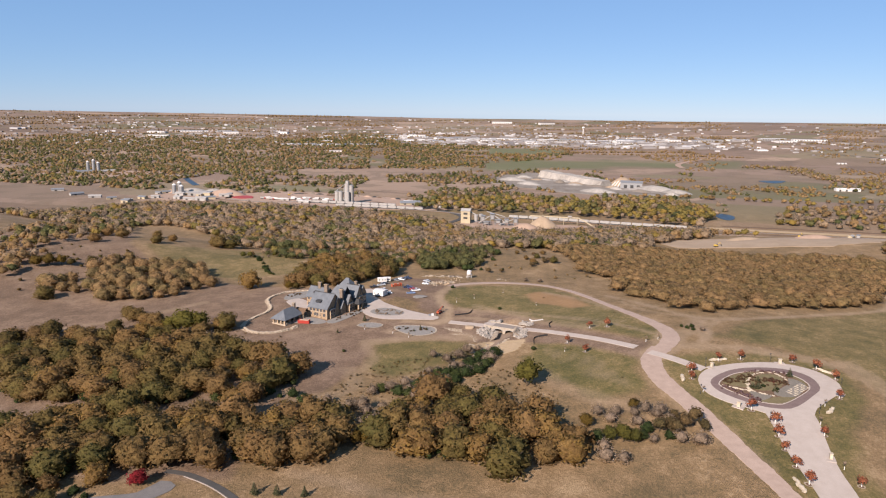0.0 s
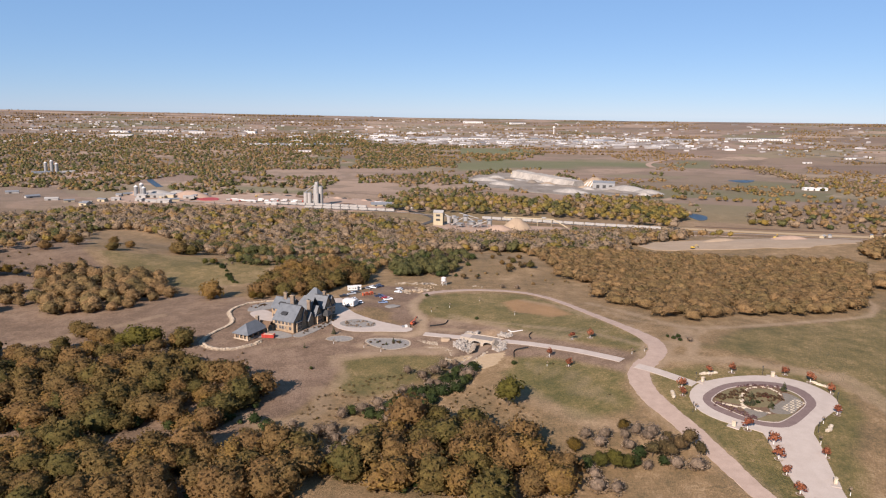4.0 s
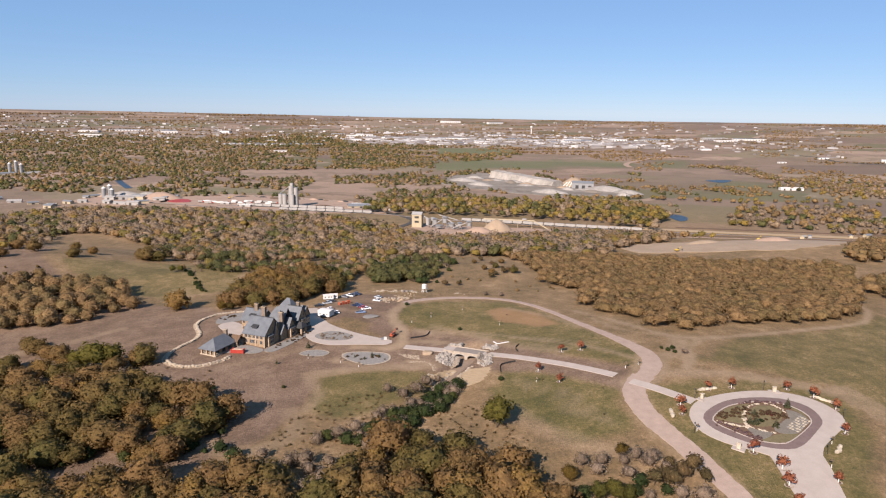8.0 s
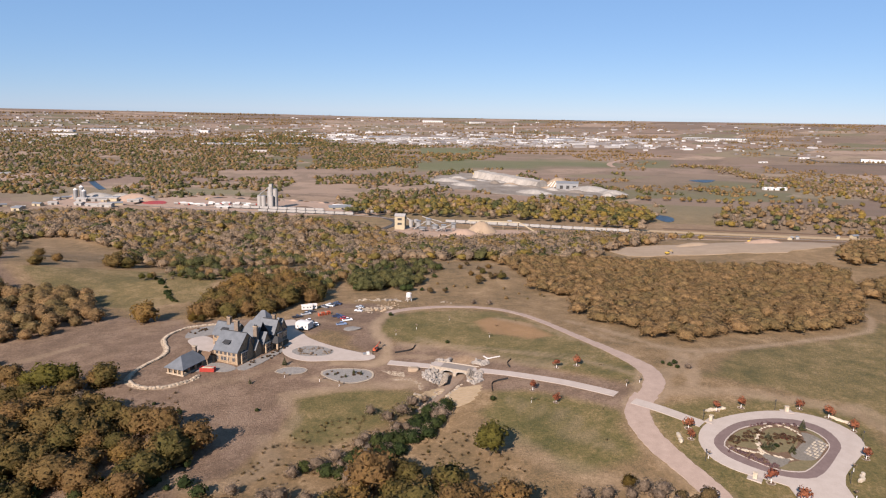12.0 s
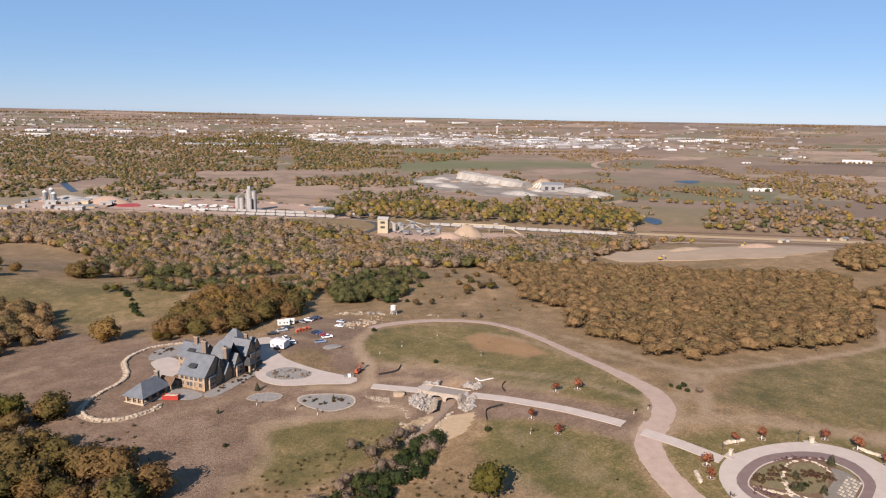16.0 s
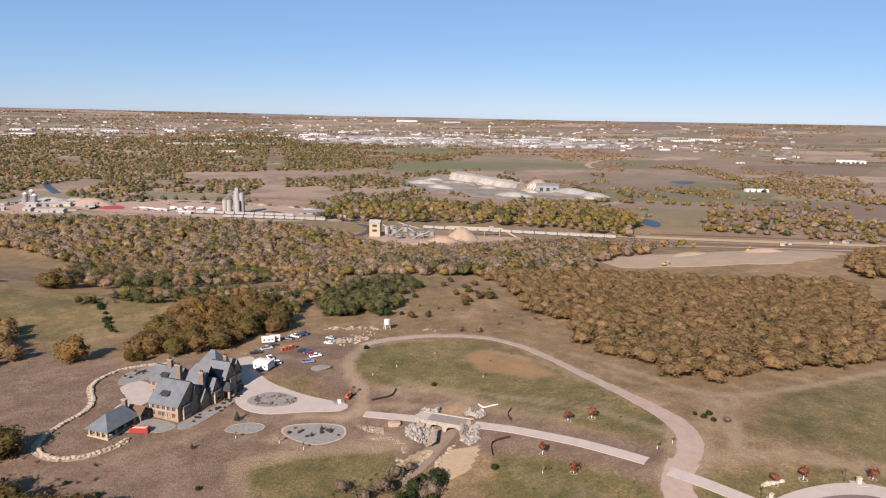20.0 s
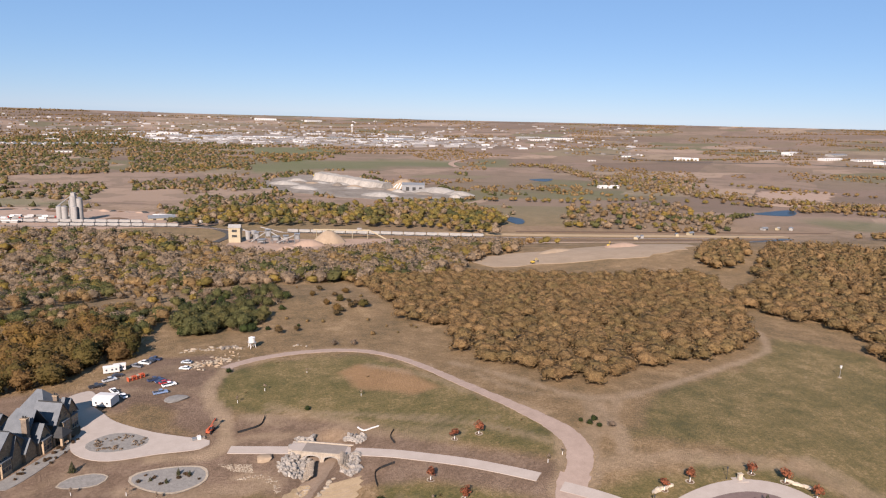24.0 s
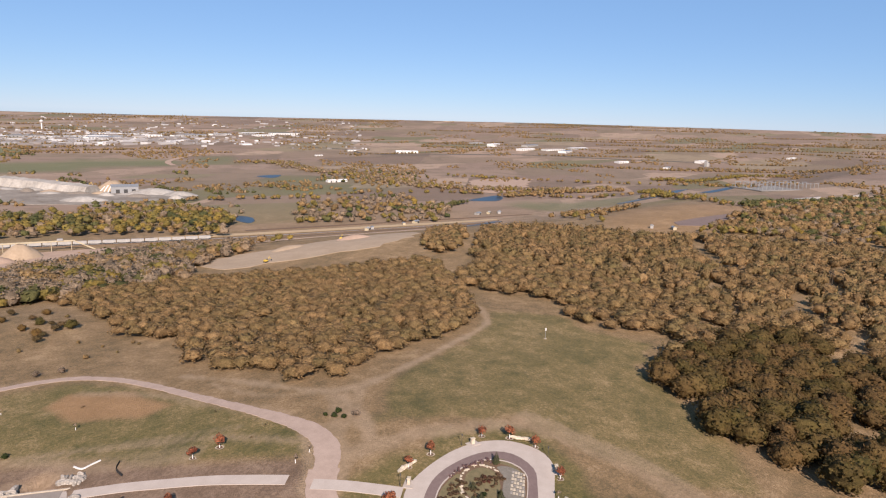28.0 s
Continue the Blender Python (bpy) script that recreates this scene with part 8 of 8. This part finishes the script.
# pole and pylon in the eastern field
pole = tagged(new("utility_pole"), "thin grey pole with a pale box in the field", "pole")
pole.matrix_basis = at(272.3, 348.4)
part("shaft", tubed((0, 0, -0.5), (0, 0, 5.6), 0.12, 0.08, 8), steel, pole)
part("box", boxed(-0.35, 0.35, -0.3, 0.3, 4.6, 5.9, 0.05), white_paint, pole)
part("base", tubed((0, 0, -0.3), (0, 0, 0.25), 0.9, 0.8, 10), limestone, pole)
pylon = tagged(new("power_pole"), "wooden double power pole with crossarm among oaks", "power pole")
pylon.matrix_basis = at(537, 293, 35)
for k in (-2.4, 2.4):
    part("pole", tubed((k, 0, -1), (k, 0, 18), 0.28, 0.2, 8), bark, pylon)
part("crossarm", boxed(-6, 6, -0.2, 0.2, 15.6, 16.1), bark, pylon)
for k in (-5.4, 0, 5.4):
    part("insulator", tubed((k, 0, 14.3), (k, 0, 15.6), 0.16, sides=6), grey_rock, pylon)
station = tagged(new("substation"), "electric substation with rows of grey steel gantries", "substation")
station.matrix_basis = at(1420, 665, -20)
part("yard", boxed(-90, 90, -40, 40, -1, 0.4), bed_gravel, station)
for i in range(8):
    for j in range(3):
        x, y = -80 + 22 * i, -28 + 28 * j
        bm = bmesh.new()
        for k in (-6, 6):
            tube(bm, (x + k, y, 0), (x + k, y, 12), 0.5, sides=5)
        box(bm, x - 8, x + 8, y - 0.5, y + 0.5, 11, 12)
        part("gantry", bm, steel, station)
for i, (x, y) in enumerate(((1230, 560), (1330, 520))):
    for k in range(5):
        copy_thing(wagon, at(x + 15.5 * k, y - 3 * k, -11, 0.6))

# ---- the far town ----
g = np.random.default_rng(88)


def blocks_mesh(x, y, turn, l, w, h):
    """Plain small far houses in one mesh: walls and a low ridge."""
    n = len(x)
    z = ground_z(x, y)
    c, s = np.cos(turn), np.sin(turn)
    vs = []
    for sx, sy, top in ((-1, -1, 0), (1, -1, 0), (1, 1, 0), (-1, 1, 0), (-1, -1, 1), (1, -1, 1), (1, 1, 1), (-1, 1, 1), (-1, 0, 2), (1, 0, 2)):
        px, py = sx * l / 2, sy * w / 2
        pz = z - 2 + (0 if top == 0 else h + 2 if top == 1 else h * 1.25 + 2)
        vs.append(np.stack([x + px * c - py * s, y + px * s + py * c, pz], 1))
    v = np.stack(vs, 1).reshape(-1, 3)
    faces = []
    base = (np.arange(n) * 10)[:, None]
    for q in ((0, 1, 5, 4), (1, 2, 6, 5), (2, 3, 7, 6), (3, 0, 4, 7), (4, 5, 9, 8), (6, 7, 8, 9), (5, 6, 9, 9), (7, 4, 8, 8)):
        faces.append(base + np.array(q)[None])
    return v, np.concatenate(faces)


def town_material():
    m, n, l, b = shader("town_walls", 0.85)
    i = n.new("ShaderNodeNewGeometry").outputs["Random Per Island"]
    col = ramp(n, l, i, [(0.0, (0.09, 0.08, 0.076)), (0.4, (0.15, 0.135, 0.128)), (0.7, (0.25, 0.238, 0.228)), (0.88, (0.42, 0.415, 0.41)), (1.0, (0.60, 0.60, 0.59))])
    col = mix(n, l, noise_node(n, l, 9.0), col, mix(n, l, 0.6, col, (0.25, 0.22, 0.2)))
    l.new(col, b.inputs["Base Color"])
    return m


town_mat = town_material()
tx, ty = [], []
while len(tx) < 1600:
    a, r = g.uniform(-0.62, 0.62), g.uniform(2850, 4650)
    x, y = math.sin(a) * r, 70 + math.cos(a) * r
    den = math.exp(-((a - 0.17) / 0.24) ** 2) * math.exp(-((r - 3250) / 300) ** 2) * (0.5 + 0.5 * math.sin(r / 70.0 + 3 * a)) + 0.10 * math.exp(-((a + 0.42) / 0.22) ** 2) * math.exp(-((r - 3600) / 600) ** 2) + 0.04
    if g.uniform() < den:
        tx.append(x)
        ty.append(y)
tx, ty = np.array(tx), np.array(ty)
tl = g.uniform(8, 20, len(tx)) * (1 + (g.uniform(size=len(tx)) > 0.85) * 1.2)
v, q = blocks_mesh(tx, ty, g.choice([0.3, 0.3 + 1.57, 0.0], len(tx)), tl, tl * g.uniform(0.4, 0.8, len(tx)), g.uniform(3, 5.5, len(tx)))


ha, hr = g.uniform(-0.07, 0.40, 230), 2920 + 620 * g.beta(1.2, 2.2, 230)
hl = g.uniform(20, 60, 230)
v2, q2 = blocks_mesh(np.sin(ha) * hr, 70 + np.cos(ha) * hr, g.choice([0.15, 0.0, 0.3], 230), hl, hl * 0.35, g.uniform(4, 7, 230))
q = np.concatenate([q, q2 + len(v)])
v = np.concatenate([v, v2])


def poly_object(name, v, q, material, label, category):
    me = bpy.data.meshes.new(name)
    me.from_pydata(v.tolist(), [], [tuple(dict.fromkeys(f)) for f in q.tolist()])
    me.materials.append(material)
    return tagged(new(name, me), label, category, kind="stuff")


poly_object("town_houses", v, q, town_mat, "far town of pale houses and halls", "town")
for i, (x, y) in enumerate(((-280, 3481), (-141, 3437), (23, 3321), (110, 3360), (183, 3296), (300, 3330), (405, 3243), (500, 3290), (595, 3304), (700, 3260), (803, 3239), (870, 3180), (940, 3229), (1090, 3240), (1273, 3211), (1420, 3260), (1605, 3297), (1751, 3232),
                            (2316, 2404), (2330, 2300), (2429, 2163), (2375, 1982), (2533, 1974), (-1260, 3350), (-1120, 3420), (-1390, 3250))):
    hall_building("commercial_hall", "long pale commercial hall in the far town", x, y, (12, -6, 4, 20)[i % 4], 70 + 17 * (i * 7 % 6), 34, 5 + i % 3, white_paint if i % 2 else pale_grey, (pale_grey, white_paint, steel)[i % 3], 0.05, group="halls in the far town")
for i in range(46):
    u = i / 45
    hall_building("far_house", "small white house in a row at the town's edge", -663 + 365 * u + 14 * math.sin(i * 2.3), 2746 + 121 * u + 22 * math.sin(i * 1.7), 37 * i % 80, 13, 9, 4, white_paint if i % 3 else pale_grey, pale_grey if i % 2 else steel, 0.3, group="houses at the town's edge")
for i, (x, y, l, w, h) in enumerate(((-39, 3160, 110, 50, 12), (87, 3193, 90, 50, 11), (-201, 3378, 90, 40, 14), (-107, 3339, 70, 40, 12), (864, 3225, 130, 70, 14), (961, 3368, 120, 60, 13), (528, 3519, 110, 50, 13),
                                      (973, 3050, 80, 40, 10), (382, 4517, 220, 60, 18), (672, 4461, 180, 60, 16), (670, 3094, 90, 60, 11), (1596, 3148, 160, 60, 12), (1192, 3202, 100, 50, 11), (1584, 2395, 60, 24, 8),
                                      (1366, 2297, 50, 20, 7), (871, 3274, 140, 60, 13), (1070, 3306, 110, 50, 12), (2255, 2041, 170, 60, 13), (2349, 1898, 160, 70, 13), (2242, 1549, 90, 50, 11), (2530, 1375, 110, 50, 13),
                                      (2227, 1352, 70, 40, 10), (2246, 2235, 70, 30, 9), (2910, 1178, 110, 40, 12), (300, 3120, 80, 50, 10), (420, 3180, 120, 50, 11), (200, 3240, 90, 40, 11), (760, 3150, 90, 60, 11),
                                      (-520, 2960, 90, 30, 9), (-420, 2560, 110, 18, 6), (-1050, 3300, 120, 60, 20), (-820, 3420, 80, 50, 16), (-1300, 3050, 160, 50, 14))):
    hall_building("commercial_hall", "long pale commercial hall in the far town", x, y, (20, -8, 5)[i % 3], l * 0.6, w * 0.5, h * 0.55, white_paint, white_paint if i % 3 else steel, 0.05, group="halls in the far town")
k = g.uniform(size=len(tx)) < 0.8
woods("town_trees", "dark and golden trees among the far houses", tx[k] + g.normal(0, 22, k.sum()), ty[k] + g.normal(0, 22, k.sum()), 7.5, 6.5, SPECKS, leaf_brown_wood, 141, (0.0, 0.8))
for i in range(16):
    a, b = g.uniform(-40, 90), g.uniform(-20, 20)
    heap("stone_mound", 180 + i * 20 + a * 0.4, 1700 - i * 20 + b + a * 0.3, g.uniform(9, 20), g.uniform(3, 8), (white_stone, grey_rock, tan_sand, white_stone)[i % 4], "low heap of quarried stone", g.uniform(1.2, 2.2), g.uniform(-70, 0))
tower = tagged(new("grain_elevator"), "white grain elevator far on the plain", "tower")
tower.matrix_basis = at(2420, 1300)
part("tower", boxed(-5, 5, -5, 5, -1, 22, 0.3), pale_grey, tower)
part("bin", tubed((14, 0, -1), (14, 0, 13), 5, sides=14), pale_grey, tower)
water_tower = tagged(new("water_tower"), "white water tower in the far town", "tower")
water_tower.matrix_basis = at(760, 3700)
part("stem", tubed((0, 0, -1), (0, 0, 30), 3, 2.5, 10), white_paint, water_tower)
part("bowl", tubed((0, 0, 30), (0, 0, 36), 5, 9, 14), white_paint, water_tower)
part("dome", tubed((0, 0, 36.002), (0, 0, 42), 9, 3, 14), white_paint, water_tower)

# loose freight, heaps and sheds over the silo yard and the works by the river
g = random.Random(64)
for k in range(26):
    u = k / 25
    heap("earth_mound", -380 + 320 * u + g.uniform(-6, 6), 1322 - 92 * u + 24 * math.sin(3.1 * u) + g.uniform(-5, 5), g.uniform(3, 6.5), g.uniform(1.5, 3.5), (mulch, grey_rock, pink_sand, dark_trim)[k % 4], "small heap at the yard's edge", g.uniform(1.2, 2.6), g.uniform(-30, 10))
for x, y, r, h, m in ((-200, 1285, 22, 3, mulch), (-120, 1190, 13, 2.5, mulch), (-420, 1275, 24, 12, pink_sand), (-452, 1300, 18, 9, white_stone), (-500, 1315, 22, 8, white_stone), (-530, 1300, 16, 7, pink_sand)):
    heap("sand_mound", x, y, r, h, m, "broad heap of sorted aggregate", 1.7, g.uniform(-30, 10))
tagged(patch("red_pad", [(-400, 1240), (-385, 1262), (-362, 1255), (-358, 1228), (-380, 1222)], red_paint, 0.9, 1.0, step=8, ragged=2), "patch of dark red aggregate in the yard", "yard", kind="structure")
for x, y, turn, l in ((-20, 1170, -14, 34), (-8, 1152, -14, 40), (4, 1134, -14, 30), (-60, 1205, -10, 26), (-250, 1178, -14, 20), (-290, 1206, -12, 16), (-320, 1222, -8, 18), (-255, 1232, -14, 14)):
    hall_building("freight_shed", "low pale freight shed in the silo yard", x, y, turn, l, 5, 3.4, pale_grey, white_paint, 0.1, group="sheds in the silo yard")
for k in range(18):
    x, y = g.uniform(-560, -400), g.uniform(1130, 1300)
    hall_building("works_shed", "grey roofed works shed by the river", x, y, g.uniform(-25, 25), g.uniform(10, 24), g.uniform(6, 10), g.uniform(3, 6), pale_grey if k % 3 else tan_cladding, steel if k % 2 else pale_grey, 0.2, group="sheds of the river works")
for k in range(22):
    u = k / 22
    root = tagged(new("parked_truck"), "parked truck with a pale box body", "truck", "trucks in the silo yard")
    root.matrix_basis = at(-335 + 160 * u + g.uniform(-4, 4), 1226 - 20 * u + g.uniform(-12, 14), g.uniform(-30, 20), 0.6)
    part("box_body", boxed(-5, 2.6, -1.25, 1.25, 1.1, 3.8, 0.05), white_paint if k % 3 else pale_grey, root)
    part("cab", boxed(2.8, 5, -1.2, 1.2, 0.6, 2.9, 0.2), (red_paint, white_paint, dark_trim)[k % 3], root)
    part("chassis", boxed(-5, 4.4, -0.6, 0.6, 0.5, 1.09), dark_trim, root)
    for x in (-3.6, -2.2, 3.8):
        part("wheel", tubed((x, -1.2, 0.5), (x, 1.2, 0.5), 0.5, sides=10), rubber, root)
span = tagged(new("river_bridge"), "flat grey road bridge over the river", "bridge")
span.matrix_basis = at(-632, 1612, 20, 3.0)
part("deck", boxed(-32, 32, -4, 4, 0, 1.2, 0.1), pale_grey, span)
for x in (-20, 0, 20):
    part("pier", boxed(x - 0.8, x + 0.8, -3, 3, -5, -0.002), pale_grey, span)

for kind in (oak, bush, scrub, gold, maple, sapling, low, plum, crimson, grey_low, gold_green, small_oak, maple_shrub):
    drop_kind(kind)
